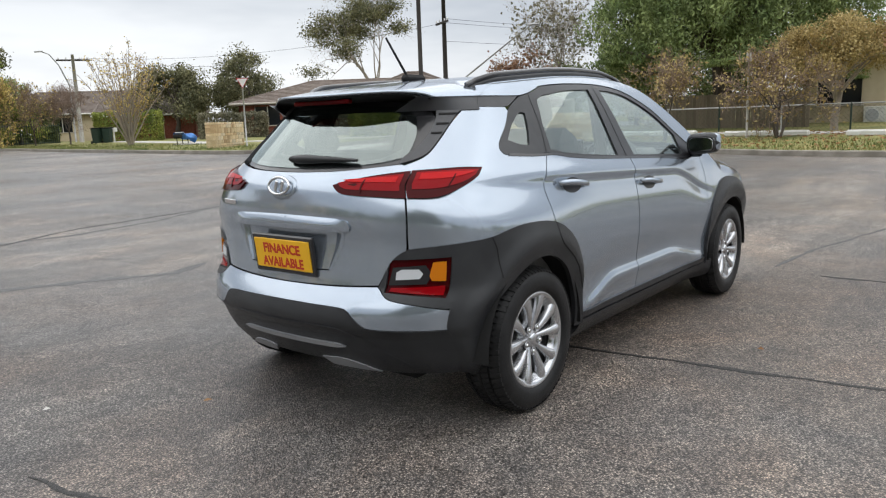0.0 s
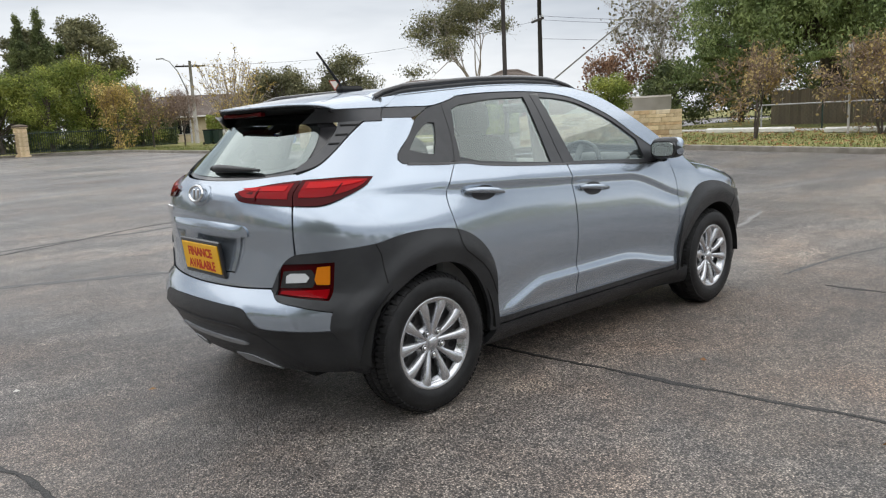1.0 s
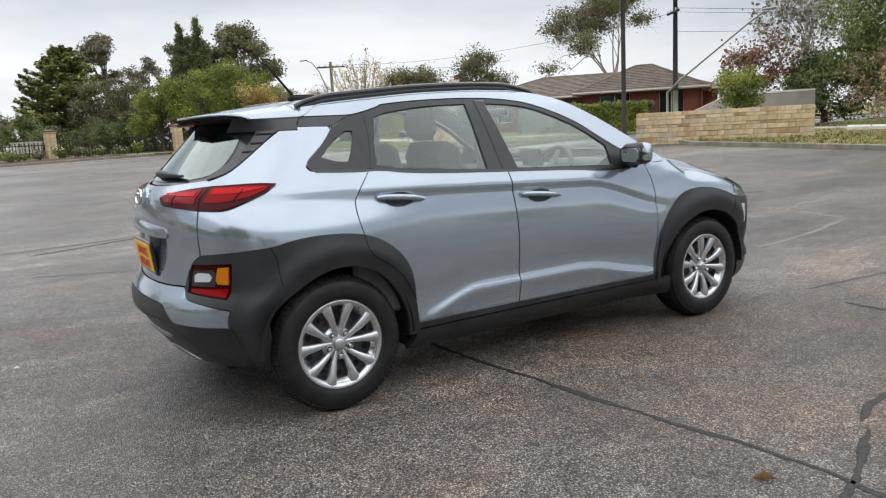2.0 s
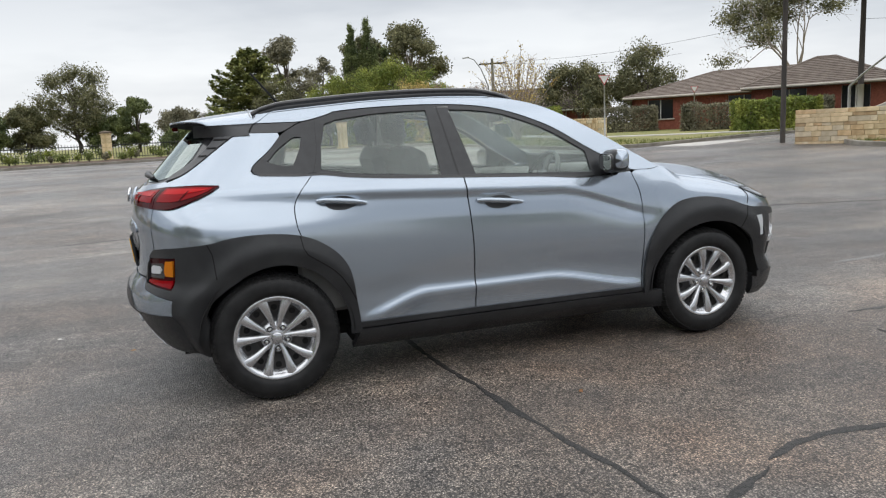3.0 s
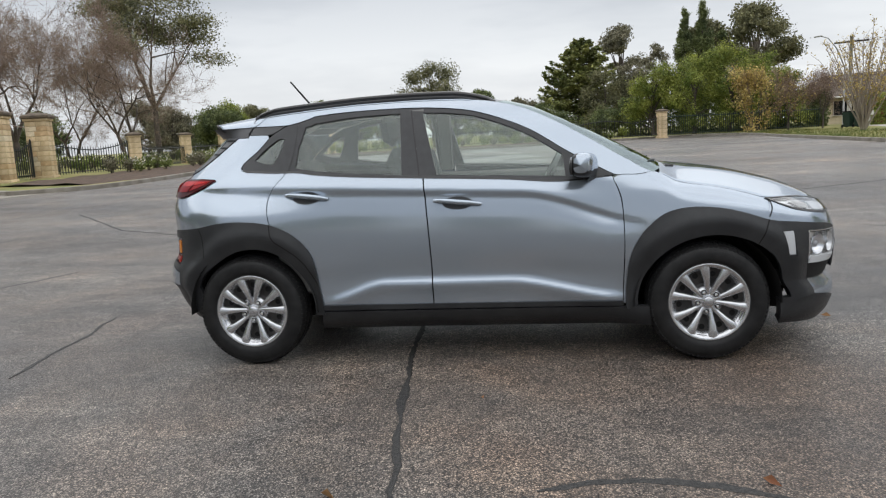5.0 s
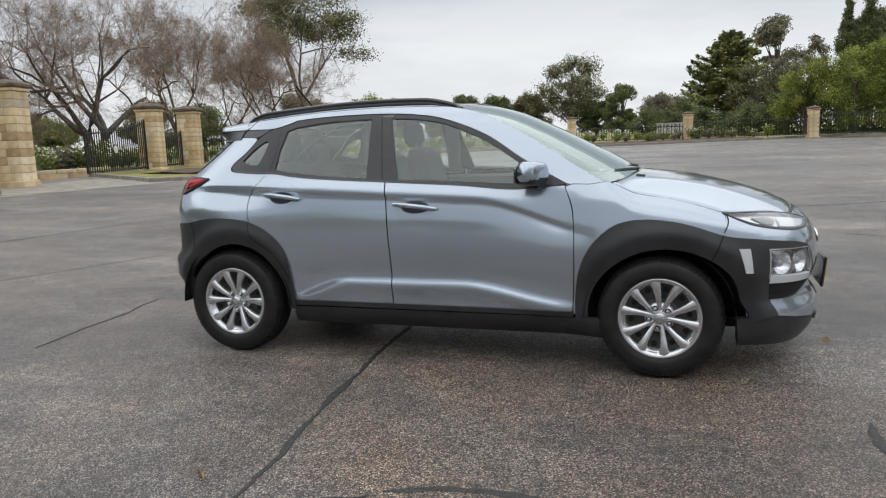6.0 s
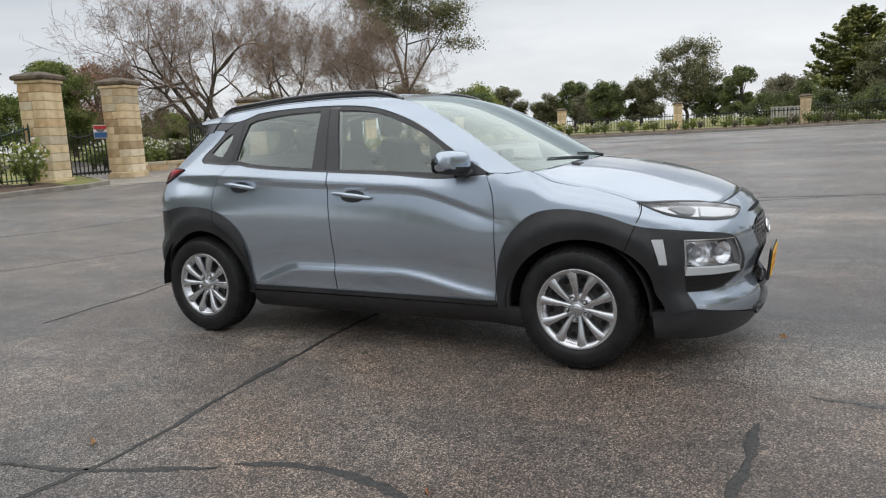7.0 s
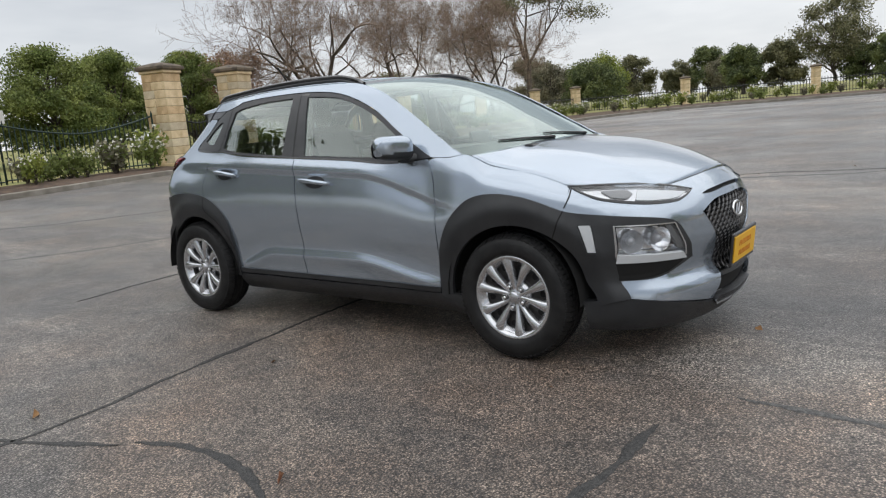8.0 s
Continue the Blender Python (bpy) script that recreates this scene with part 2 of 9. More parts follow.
    base = blend(1.0, base, ramped(ov.outputs["Fac"], (0.430, (0.74, 0.74, 0.75)), (0.434, (1.0, 1.0, 1.0)), (0.520, (1.0, 1.0, 1.0)), (0.524, (1.42, 1.40, 1.37)), (0.534, (1.13, 1.12, 1.10)), (0.60, (1.05, 1.04, 1.03))), "MULTIPLY")
    # a damp brownish stretch beside the car, with its soft shade put into the colour
    damp = t.nodes.new("ShaderNodeMapping")
    damp.inputs["Location"].default_value, damp.inputs["Scale"].default_value = (-0.30, 0.62, 0), (0.24, 0.36, 1)
    L(tc.outputs["Object"], damp.inputs["Vector"])
    far = t.nodes.new("ShaderNodeVectorMath")
    far.operation = "LENGTH"
    L(damp.outputs["Vector"], far.inputs[0])
    ragged = t.nodes.new("ShaderNodeMath")
    ragged.operation = "MULTIPLY_ADD"
    ragged.inputs[1].default_value = 0.9
    L(noise_at(1.3, 5, 0.6), ragged.inputs[0])
    L(far.outputs["Value"], ragged.inputs[2])
    base = blend(1.0, base, ramped(ragged.outputs["Value"], (0.75, (0.96, 0.885, 0.825)), (1.0, (1.0, 1.0, 1.0))), "MULTIPLY")
    L(base, b.inputs["Base Color"])
    wet = t.nodes.new("ShaderNodeMapRange")
    wet.inputs["From Min"].default_value, wet.inputs["From Max"].default_value = 0.40, 0.62
    wet.inputs["To Min"].default_value, wet.inputs["To Max"].default_value = 0.28, 0.56
    L(noise_at(0.35, 4, 0.55), wet.inputs["Value"])
    L(wet.outputs["Result"], b.inputs["Roughness"])
    b.inputs["Coat Weight"].default_value, b.inputs["Coat Roughness"].default_value = 0.10, 0.30
    bp = t.nodes.new("ShaderNodeBump")
    bp.inputs["Strength"].default_value, bp.inputs["Distance"].default_value = 0.8, 0.008
    bp.invert = True
    L(v.outputs["Distance"], bp.inputs["Height"])
    L(bp.outputs["Normal"], b.inputs["Normal"])
    return m


ASPHALT = asphalt_material()
TAR = material("bitumen_crack_sealant", (0.014, 0.014, 0.014), 0.6, color2=(0.052, 0.050, 0.048), scale=90, detail=3, bump=0.7, bump_scale=150)
CONCRETE = material("weathered_concrete", (0.19, 0.17, 0.14), 0.85, color2=(0.31, 0.285, 0.245), scale=3, bump=0.3, bump_scale=60, fine=0.12)
PALE_CONCRETE = material("pale_concrete_path", (0.42, 0.40, 0.37), 0.85, color2=(0.52, 0.50, 0.47), scale=1.5, bump=0.2, fine=0.1)
GRASS = material("verge_grass", (0.135, 0.155, 0.038), 0.9, color2=(0.27, 0.235, 0.080), scale=0.8, detail=8, bump=0.8, bump_scale=30, fine=0.35, fine_scale=25)
SOIL = material("bed_soil_and_bark", (0.055, 0.035, 0.024), 0.95, color2=(0.11, 0.07, 0.045), scale=5, detail=8, bump=0.8, bump_scale=25, fine=0.3)
SANDSTONE = material("honey_sandstone", (0.53, 0.395, 0.225), 0.85, color2=(0.72, 0.575, 0.375), scale=3.5, detail=6, bump=0.5, bump_scale=24, fine=0.16, obj_random=0.14)
SANDSTONE_OCHRE = material("ochre_sandstone", (0.42, 0.285, 0.15), 0.85, color2=(0.58, 0.42, 0.25), scale=4, detail=6, bump=0.5, bump_scale=24, fine=0.2, obj_random=0.22)
SANDSTONE_PALE = material("pale_sandstone", (0.56, 0.46, 0.32), 0.85, color2=(0.70, 0.60, 0.44), scale=4, detail=6, bump=0.5, bump_scale=24, fine=0.2, obj_random=0.25)
STONES = (SANDSTONE, SANDSTONE, SANDSTONE_OCHRE, SANDSTONE_PALE)
STONE_DARK = material("weathered_cap_stone", (0.075, 0.06, 0.047), 0.92, color2=(0.16, 0.125, 0.09), scale=5, detail=6, bump=0.5, bump_scale=30)
MORTAR = material("sandstone_mortar", (0.30, 0.225, 0.13), 0.92, color2=(0.36, 0.28, 0.17), scale=6, bump=0.3)
IRON = material("black_painted_iron", (0.010, 0.012, 0.011), 0.45, color2=(0.016, 0.02, 0.018), scale=8)
GREEN_IRON = material("dark_green_painted_iron", (0.012, 0.030, 0.022), 0.5, color2=(0.018, 0.04, 0.03), scale=8)
GALV = material("galvanised_steel", (0.36, 0.36, 0.35), 0.5, 0.5, color2=(0.44, 0.44, 0.43), scale=8)
TIMBER_POLE = material("dark_timber_pole", (0.028, 0.024, 0.021), 0.85, color2=(0.05, 0.042, 0.036), scale=4, stretch_z=0.15, bump=0.3)
PALE_POLE = material("pale_pole_paint", (0.38, 0.36, 0.32), 0.8, color2=(0.45, 0.43, 0.39), scale=5, stretch_z=0.3)
WHITE_PAINT = material("white_paint", (0.74, 0.73, 0.70), 0.6, color2=(0.62, 0.61, 0.57), scale=4)
OLD_WHITE = material("weathered_white_timber", (0.36, 0.345, 0.31), 0.8, color2=(0.46, 0.44, 0.40), scale=5)
SIGN_RED = material("sign_red", (0.45, 0.03, 0.035), 0.5)
SIGN_GREY = material("sign_back_grey", (0.46, 0.47, 0.48), 0.5, 0.2)
BRICK = material("red_brick", (0.19, 0.055, 0.035), 0.85, color2=(0.26, 0.085, 0.055), scale=9, fine=0.18, fine_scale=14)
CREAM = material("cream_render", (0.56, 0.47, 0.32), 0.85, color2=(0.62, 0.53, 0.38), scale=2, bump=0.15)
PALE_WALL = material("pale_rendered_wall", (0.46, 0.42, 0.37), 0.85, color2=(0.54, 0.50, 0.45), scale=1.5)
ROOF_TILE = material("brown_grey_roof_tile", (0.13, 0.10, 0.082), 0.8, color2=(0.19, 0.155, 0.13), scale=2.2, detail=6, obj_random=0.12, fine=0.15, fine_scale=9)
TRIM_DARK = material("dark_window_glass", (0.02, 0.022, 0.025), 0.1)
PALING = material("weathered_paling_timber", (0.16, 0.125, 0.085), 0.9, color2=(0.24, 0.20, 0.15), scale=3, stretch_z=0.2, obj_random=0.2)
BARK = material("grey_brown_bark", (0.060, 0.048, 0.040), 0.9, color2=(0.12, 0.10, 0.082), scale=7, stretch_z=0.3, bump=0.6, bump_scale=25)
TWIG = material("pinkish_bare_twigs", (0.185, 0.130, 0.100), 0.9, color2=(0.30, 0.22, 0.175), scale=3)
PALE_BARK = material("pale_gum_bark", (0.26, 0.22, 0.18), 0.85, color2=(0.36, 0.31, 0.26), scale=3, stretch_z=0.3)
LEAF_DARK = leaf_material("dark_evergreen_leaf", (0.086, 0.112, 0.050), (0.209, 0.240, 0.092))
LEAF_GUM = leaf_material("grey_green_gum_leaf", (0.120, 0.124, 0.066), (0.235, 0.225, 0.118))
LEAF_HEDGE = leaf_material("bright_hedge_leaf", (0.132, 0.180, 0.038), (0.336, 0.360, 0.084))
LEAF_WILLOW = leaf_material("weeping_green_leaf", (0.125, 0.175, 0.060), (0.27, 0.325, 0.125))
LEAF_CONIFER = leaf_material("conifer_needle", (0.115, 0.142, 0.049), (0.311, 0.317, 0.108))
LEAF_PARK = leaf_material("mid_green_park_leaf", (0.115, 0.155, 0.043), (0.270, 0.304, 0.095))
LEAF_AUTUMN = leaf_material("russet_autumn_leaf", (0.20, 0.10, 0.065), (0.33, 0.20, 0.12))
LEAF_GOLD = leaf_material("golden_autumn_leaf", (0.31, 0.22, 0.08), (0.48, 0.38, 0.17))
LEAF_YELLOW = leaf_material("yellow_autumn_leaf", (0.40, 0.29, 0.085), (0.58, 0.46, 0.18))
LEAF_OLIVE = leaf_material("olive_grey_leaf", (0.160, 0.155, 0.103), (0.273, 0.251, 0.170))
ROSE = material("white_rose_petal", (0.80, 0.78, 0.72), 0.6, island=0.12)
LITTER = material("fallen_leaves", (0.24, 0.10, 0.05), 0.8, island=0.5, color2=(0.34, 0.2, 0.08), scale=4)
BLUE = material("blue_car_paint", (0.02, 0.10, 0.28), 0.3, coat=1.0)


# ---- building tools ----
from mathutils.geometry import delaunay_2d_cdt


def mesh_of(name, verts, faces, smooth=False):
    me = bpy.data.meshes.new(name)
    me.from_pydata([tuple(map(float, v)) for v in verts], [], [tuple(map(int, f)) for f in faces])
    me.update()
    if smooth:
        me.polygons.foreach_set("use_smooth", np.ones(len(me.polygons), bool))
    return me


def put(name, data, mat, parent=None, label="", smooth=False, at=None):
    """One mesh object from (verts, faces), a mesh or a bmesh, under a thing or a part."""
    if isinstance(data, bmesh.types.BMesh):
        me = bpy.data.meshes.new(name)
        data.to_mesh(me)
        data.free()
        if smooth:
            me.polygons.foreach_set("use_smooth", np.ones(len(me.polygons), bool))
    elif isinstance(data, bpy.types.Mesh):
        me = data
    else:
        me = mesh_of(name, data[0], data[1], smooth)
    if mat and not me.materials:
        me.materials.append(mat)
    ob = new(name, me)
    if parent:
        ob.parent = parent
    if at is not None:
        ob.matrix_basis = at
    if label:
        ob["label"] = label
    return ob


def thing(name, at, label, category, group="", kind=""):
    ob = new(name)
    ob.empty_display_size = 0.2
    ob.matrix_basis = at
    return tagged(ob, label, category, group, kind)


def joined(*pieces):
    verts, faces, k = [], [], 0
    for v, f in pieces:
        verts.extend(list(v))
        faces.extend([tuple(i + k for i in q) for q in f])
        k += len(v)
    return verts, faces


def moved(data, m):
    return [tuple(m @ Vector(v)) for v in data[0]], data[1]


def block(sx, sy, sz, bevel=0.0, centre=(0, 0, 0)):
    """A box with chamfered edges, standing on z = 0 of its centre."""
    bm = bmesh.new()
    bmesh.ops.create_cube(bm, size=1)
    for v in bm.verts:
        v.co = Vector((v.co.x * sx + centre[0], v.co.y * sy + centre[1], (v.co.z + 0.5) * sz + centre[2]))
    if bevel:
        bmesh.ops.bevel(bm, geom=bm.edges[:], offset=bevel, segments=1, affect="EDGES")
    out = [tuple(v.co) for v in bm.verts], [tuple(v.index for v in f.verts) for f in bm.faces]
    bm.free()
    return out


def tube(points, radii, sides=8, cap=True):
    """A tapered tube along points."""
    pts = [Vector(p) for p in points]
    if not hasattr(radii, "__len__"):
        radii = [radii] * len(pts)
    verts, faces = [], []
    up = Vector((0.31, 0.17, 0.93))
    for i, p in enumerate(pts):
        d = (pts[min(i + 1, len(pts) - 1)] - pts[max(i - 1, 0)]).normalized()
        a = d.cross(up)
        if a.length < 0.1:
            a = d.cross(Vector((1, 0, 0)))
        a.normalize()
        b = d.cross(a)
        for k in range(sides):
            w = 2 * math.pi * k / sides
            verts.append(tuple(p + (a * math.cos(w) + b * math.sin(w)) * radii[i]))
    for i in range(len(pts) - 1):
        for k in range(sides):
            k2 = (k + 1) % sides
            faces.append((i * sides + k, i * sides + k2, (i + 1) * sides + k2, (i + 1) * sides + k))
    if cap:
        faces.append(tuple(range(sides)))
        faces.append(tuple(reversed(range((len(pts) - 1) * sides, len(pts) * sides))))
    return verts, faces


def lathe(profile, sides=48, axis="y", closed=False):
    """Turn (radius, along) pairs about an axis."""
    verts, faces = [], []
    n = len(profile)
    for k in range(sides):
        w = 2 * math.pi * k / sides
        for r, h in profile:
            c, s = r * math.cos(w), r * math.sin(w)
            verts.append((c, h, s) if axis == "y" else (c, s, h))
    for k in range(sides):
        k2 = (k + 1) % sides
        for i in range(n if closed else n - 1):
            j = (i + 1) % n
            f = (k * n + i, k * n + j, k2 * n + j, k2 * n + i)
            faces.append(f if axis == "y" else f[::-1])
    return verts, faces


def inside(px, py, poly):
    hit = np.zeros(px.shape, bool)
    n = len(poly)
    for i in range(n):
        (x1, y1), (x2, y2) = poly[i], poly[i - 1]
        if y1 == y2:
            continue
        hit ^= ((y1 > py) != (y2 > py)) & (px < (x2 - x1) * (py - y1) / (y2 - y1) + x1)
    return hit


def rounded(poly, step, soft=True, sharp=38):
    """Resample a closed outline at even steps, turning its corners into smooth bends where they are shallow."""
    n = len(poly)
    P = [Vector((p[0], p[1])) for p in poly]
    bend = []
    for i in range(n):
        a, b = P[i] - P[i - 1], P[(i + 1) % n] - P[i]
        bend.append(soft and a.length > 1e-6 and b.length > 1e-6 and math.degrees(a.angle(b)) < sharp)
    out = []
    for i in range(n):
        p0, p1, p2, p3 = P[i - 1], P[i], P[(i + 1) % n], P[(i + 2) % n]
        k = max(1, int((p2 - p1).length / step))
        m1 = (p2 - p0) / 2 if bend[i] else (p2 - p1)
        m2 = (p3 - p1) / 2 if bend[(i + 1) % n] else (p2 - p1)
        lim = (p2 - p1).length * 1.2
        m1 = m1 if m1.length < lim else m1 * (lim / m1.length)
        m2 = m2 if m2.length < lim else m2 * (lim / m2.length)
        for j in range(k):
            s = j / k
            q = p1 * (2 * s ** 3 - 3 * s * s + 1) + m1 * (s ** 3 - 2 * s * s + s) + p2 * (3 * s * s - 2 * s ** 3) + m2 * (s ** 3 - s * s)
            out.append((q.x, q.y))
    return out


def filled(outline, holes=(), step=0.03):
    """Triangles inside an outline and outside its holes, with points of an even grid between."""
    loops = [outline, *holes]
    pts, edges = [], []
    for lp in loops:
        k = len(pts)
        pts += lp
        edges += [(k + i, k + (i + 1) % len(lp)) for i in range(len(lp))]
    o = np.array(outline)
    gx, gy = np.meshgrid(np.arange(o[:, 0].min(), o[:, 0].max(), step), np.arange(o[:, 1].min(), o[:, 1].max(), step * 0.87))
    gx = gx + (np.arange(gx.shape[0])[:, None] % 2) * step / 2
    gx, gy = gx.ravel(), gy.ravel()
    keep = inside(gx, gy, outline)
    for h in holes:
        keep &= ~inside(gx, gy, h)
    edge_pts = np.array(pts)
    gx, gy = gx[keep], gy[keep]
    if len(gx):
        d = np.full(len(gx), 9.0)
        for q in edge_pts:
            d = np.minimum(d, np.hypot(gx - q[0], gy - q[1]))
        gx, gy = gx[d > step * 0.55], gy[d > step * 0.55]
    res = delaunay_2d_cdt([Vector(p) for p in pts] + [Vector((a, b)) for a, b in zip(gx, gy)], edges, [], 0, 1e-6)
    v = np.array([(p.x, p.y) for p in res[0]])
    f = np.array([t for t in res[2] if len(t) == 3])
    c = v[f].mean(1)
    ok = inside(c[:, 0], c[:, 1], outline)
    for h in holes:
        ok &= ~inside(c[:, 0], c[:, 1], h)
    return v, f[ok]


def sheet(outline, onto, holes=(), step=0.03, out=0.0, rim=0.010, soft=True, flip=False):
    """A panel: an outline filled and laid on a surface, with its edges turned in by rim."""
    lo = rounded(outline, step * 0.8, soft)
    hs = [rounded(h, step * 0.8, soft) for h in holes]
    v, f = filled(lo, hs, step)
    lay = out if callable(out) else (lambda a, b: np.full(len(a), float(out)))
    front = onto(v[:, 0], v[:, 1], lay(v[:, 0], v[:, 1]))
    n = len(v)
    verts, faces = front, [tuple(t) for t in f]
    a, b, c = (front[f[:, i]] for i in range(3))
    facing = (np.cross(b - a, c - a) * ((a + b + c) / 3 - np.array([0, 0, 0.85]))).sum()
    if facing < 0:
        faces = [q[::-1] for q in faces]
    if rim:
        count = {}
        for t in faces:
            for i in range(3):
                e = (t[i], t[(i + 1) % 3])
                count[e] = count.get(e, 0) + 1
        border = [e for e in count if (e[1], e[0]) not in count]
        ring = sorted({i for e in border for i in e})
        back = onto(v[ring, 0], v[ring, 1], lay(v[ring, 0], v[ring, 1]) - rim)
        # the turned edge has its own points, so that the fold stays crisp
        lip = onto(v[ring, 0], v[ring, 1], lay(v[ring, 0], v[ring, 1]) - 0.0006)
        where = {r: n + i for i, r in enumerate(ring)}
        deep = {r: n + len(ring) + i for i, r in enumerate(ring)}
        verts = np.concatenate([front, lip, back])
        faces += [(where[q], where[p], deep[p], deep[q]) for p, q in border]
    return verts, faces


def mirrored(data):
    v = np.array(data[0], float).copy()
    v[:, 1] *= -1
    return v, [tuple(f)[::-1] for f in data[1]]


def grid(us, vs, fn, wrap=False):
    """A structured sheet of fn(u, v) points."""
    nu, nv = len(us), len(vs)
    U, V = np.meshgrid(us, vs, indexing="ij")
    verts = fn(U, V).reshape(-1, 3)
    faces = [(i * nv + j, (i + 1) * nv + j, (i + 1) * nv + j + 1, i * nv + j + 1) for i in range(nu - 1) for j in range(nv - 1)]
    return verts, faces


# ---- ground: a shallow bowl of damp asphalt, verges raised behind kerbs ----
def rise(x, y):
    """Height of the ground: level round the car, climbing gently away from it."""
    d = np.hypot(x, y)
    amp = 0.43 + 0.12 * np.cos(np.arctan2(y, x) - 0.7)
    return np.where(d > 6, amp * (1 - np.exp(-np.maximum(d - 6, 0) / 14)), 0.0)


def build_ground():
    radii = np.concatenate([[0], np.geomspace(2.0, 900, 64)])
    turns = np.linspace(0, 2 * math.pi, 97)
    v, f = grid(radii, turns, lambda r, a: np.stack([r * np.cos(a), r * np.sin(a), rise(r * np.cos(a), r * np.sin(a))], -1))
    tagged(put("ground", (v, f), ASPHALT, smooth=True), "damp grey chip-seal asphalt of an open car park", "ground", kind="structure")


build_ground()

# edge of the paved yard, counter-clockwise from the south-east
YARD = [(13.7, -40), (13.9, 1.0), (14.3, 3.2), (15.1, 6.8), (15.7, 9.5), (16.2, 11.6), (17.6, 13.2), (19.5, 13.6), (60, 21),
        (60, 27.5), (22, 21.0), (16.5, 19.2), (13.6, 18.3), (12.0, 19.0), (11.6, 21.0), (11.6, 26.0), (11.9, 33.5), (12.4, 38.5), (12.0, 43.5), (10.2, 45.2),
        (7.5, 44.6), (5.6, 42.4), (2.5, 40.6), (-0.8, 38.8), (-5.0, 37.4), (-8.9, 36.4), (-11.6, 34.0), (-12.8, 29.5), (-12.5, 24.0), (-12.2, 18.5), (-12.6, 15.4),
        (-14.2, 13.9), (-40, 30), (-44, 25), (-15.5, 9.8), (-15.2, 7.4), (-14.8, 5.0), (-14.3, 1.0), (-14.3, -40)]


def bordered(poly, step):
    return rounded(poly, step, True, 60)


def build_verge():
    """Everything outside the yard: one raised sheet of grass, from the kerb to the horizon."""
    yard = bordered(YARD, 1.0)
    big = [(600 * math.cos(a), 600 * math.sin(a)) for a in np.linspace(0, 2 * math.pi, 49)[:-1]]
    ring = [(r * math.cos(a), r * math.sin(a)) for r in (40, 44, 48, 55, 64, 80, 110, 160, 260, 400) for a in np.linspace(0, 2 * math.pi, 73)[:-1]]
    gx, gy = np.meshgrid(np.arange(-40, 62, 2.0), np.arange(-40, 56, 2.0))
    extra = np.array(ring + list(zip(gx.ravel(), gy.ravel())))
    keep = ~inside(extra[:, 0], extra[:, 1], yard)
    extra = extra[keep]
    pts = [Vector(p) for p in big + yard] + [Vector(p) for p in extra]
    nb, ny = len(big), len(yard)
    edges = [(i, (i + 1) % nb) for i in range(nb)] + [(nb + i, nb + (i + 1) % ny) for i in range(ny)]
    res = delaunay_2d_cdt(pts, edges, [], 0, 1e-6)
    v = np.array([(p.x, p.y) for p in res[0]])
    f = np.array([t for t in res[2] if len(t) == 3])
    c = v[f].mean(1)
    f = f[~inside(c[:, 0], c[:, 1], yard)]
    z = rise(v[:, 0], v[:, 1]) + 0.10 + 0.02 * np.sin(v[:, 0] * 0.7) * np.cos(v[:, 1] * 0.6)
    tagged(put("grass_verge", (np.column_stack([v, z]), [tuple(t) for t in f]), GRASS, smooth=True),
           "patchy winter grass verge with fallen leaves", "grass", kind="structure")


build_verge()


def ribbon(line, left, right, height, below=0.3):
    """A kerb-like strip along a line of the plan, from left to right of it, standing on the ground."""
    verts, faces = [], []
    n = len(line)
    for i, p in enumerate(line):
        a, b = Vector(line[max(i - 1, 0)]), Vector(line[min(i + 1, n - 1)])
        d = (b - a).normalized()
        s = Vector((-d.y, d.x))
        for off, dz in ((left, -below), (left, height - 0.012), (left + 0.012 * (1 if right > left else -1), height), (right, height), (right, -below)):
            q = Vector(p) + s * off
            verts.append((q.x, q.y, float(rise(q.x, q.y)) + dz))
    for i in range(n - 1):
        for k in range(4):
            a = i * 5 + k
            faces.append((a, a + 1, a + 6, a + 5))
    return verts, faces


def build_kerbs():
    yard = bordered(YARD, 0.9)
    pts = [p for p in yard if abs(p[0]) < 59 and p[1] > -39 and p[0] > -39]
    east = [p for p in pts if p[0] > 0 and p[1] < 14.5]
    east = sorted(east, key=lambda p: p[1])
    start = min(range(len(pts)), key=lambda i: math.hypot(pts[i][0] - 58, pts[i][1] - 27))
    end = min(range(len(pts)), key=lambda i: math.hypot(pts[i][0] + 14.2, pts[i][1] - 13.9))
    west0 = min(range(len(pts)), key=lambda i: math.hypot(pts[i][0] + 15.5, pts[i][1] - 9.8))
    east1 = min(range(len(pts)), key=lambda i: math.hypot(pts[i][0] - 58, pts[i][1] - 20.7))
    for run, lab in ((pts[:east1 + 1], "weathered concrete kerb along a grass verge"), (pts[start:end + 1], "weathered concrete kerb along verge and rose beds"),
                     (pts[west0:], "low stone kerb in front of a rose bed"), (pts[end:end + 22], "low kerb along the drive beyond the gates"), (pts[west0 - 24:west0 + 1], "low kerb along the drive beyond the gates")):
        if len(run) > 2:
            tagged(put("kerb", ribbon(run, 0.0, -0.16, 0.125), CONCRETE), lab, "kerb", kind="structure")


build_kerbs()


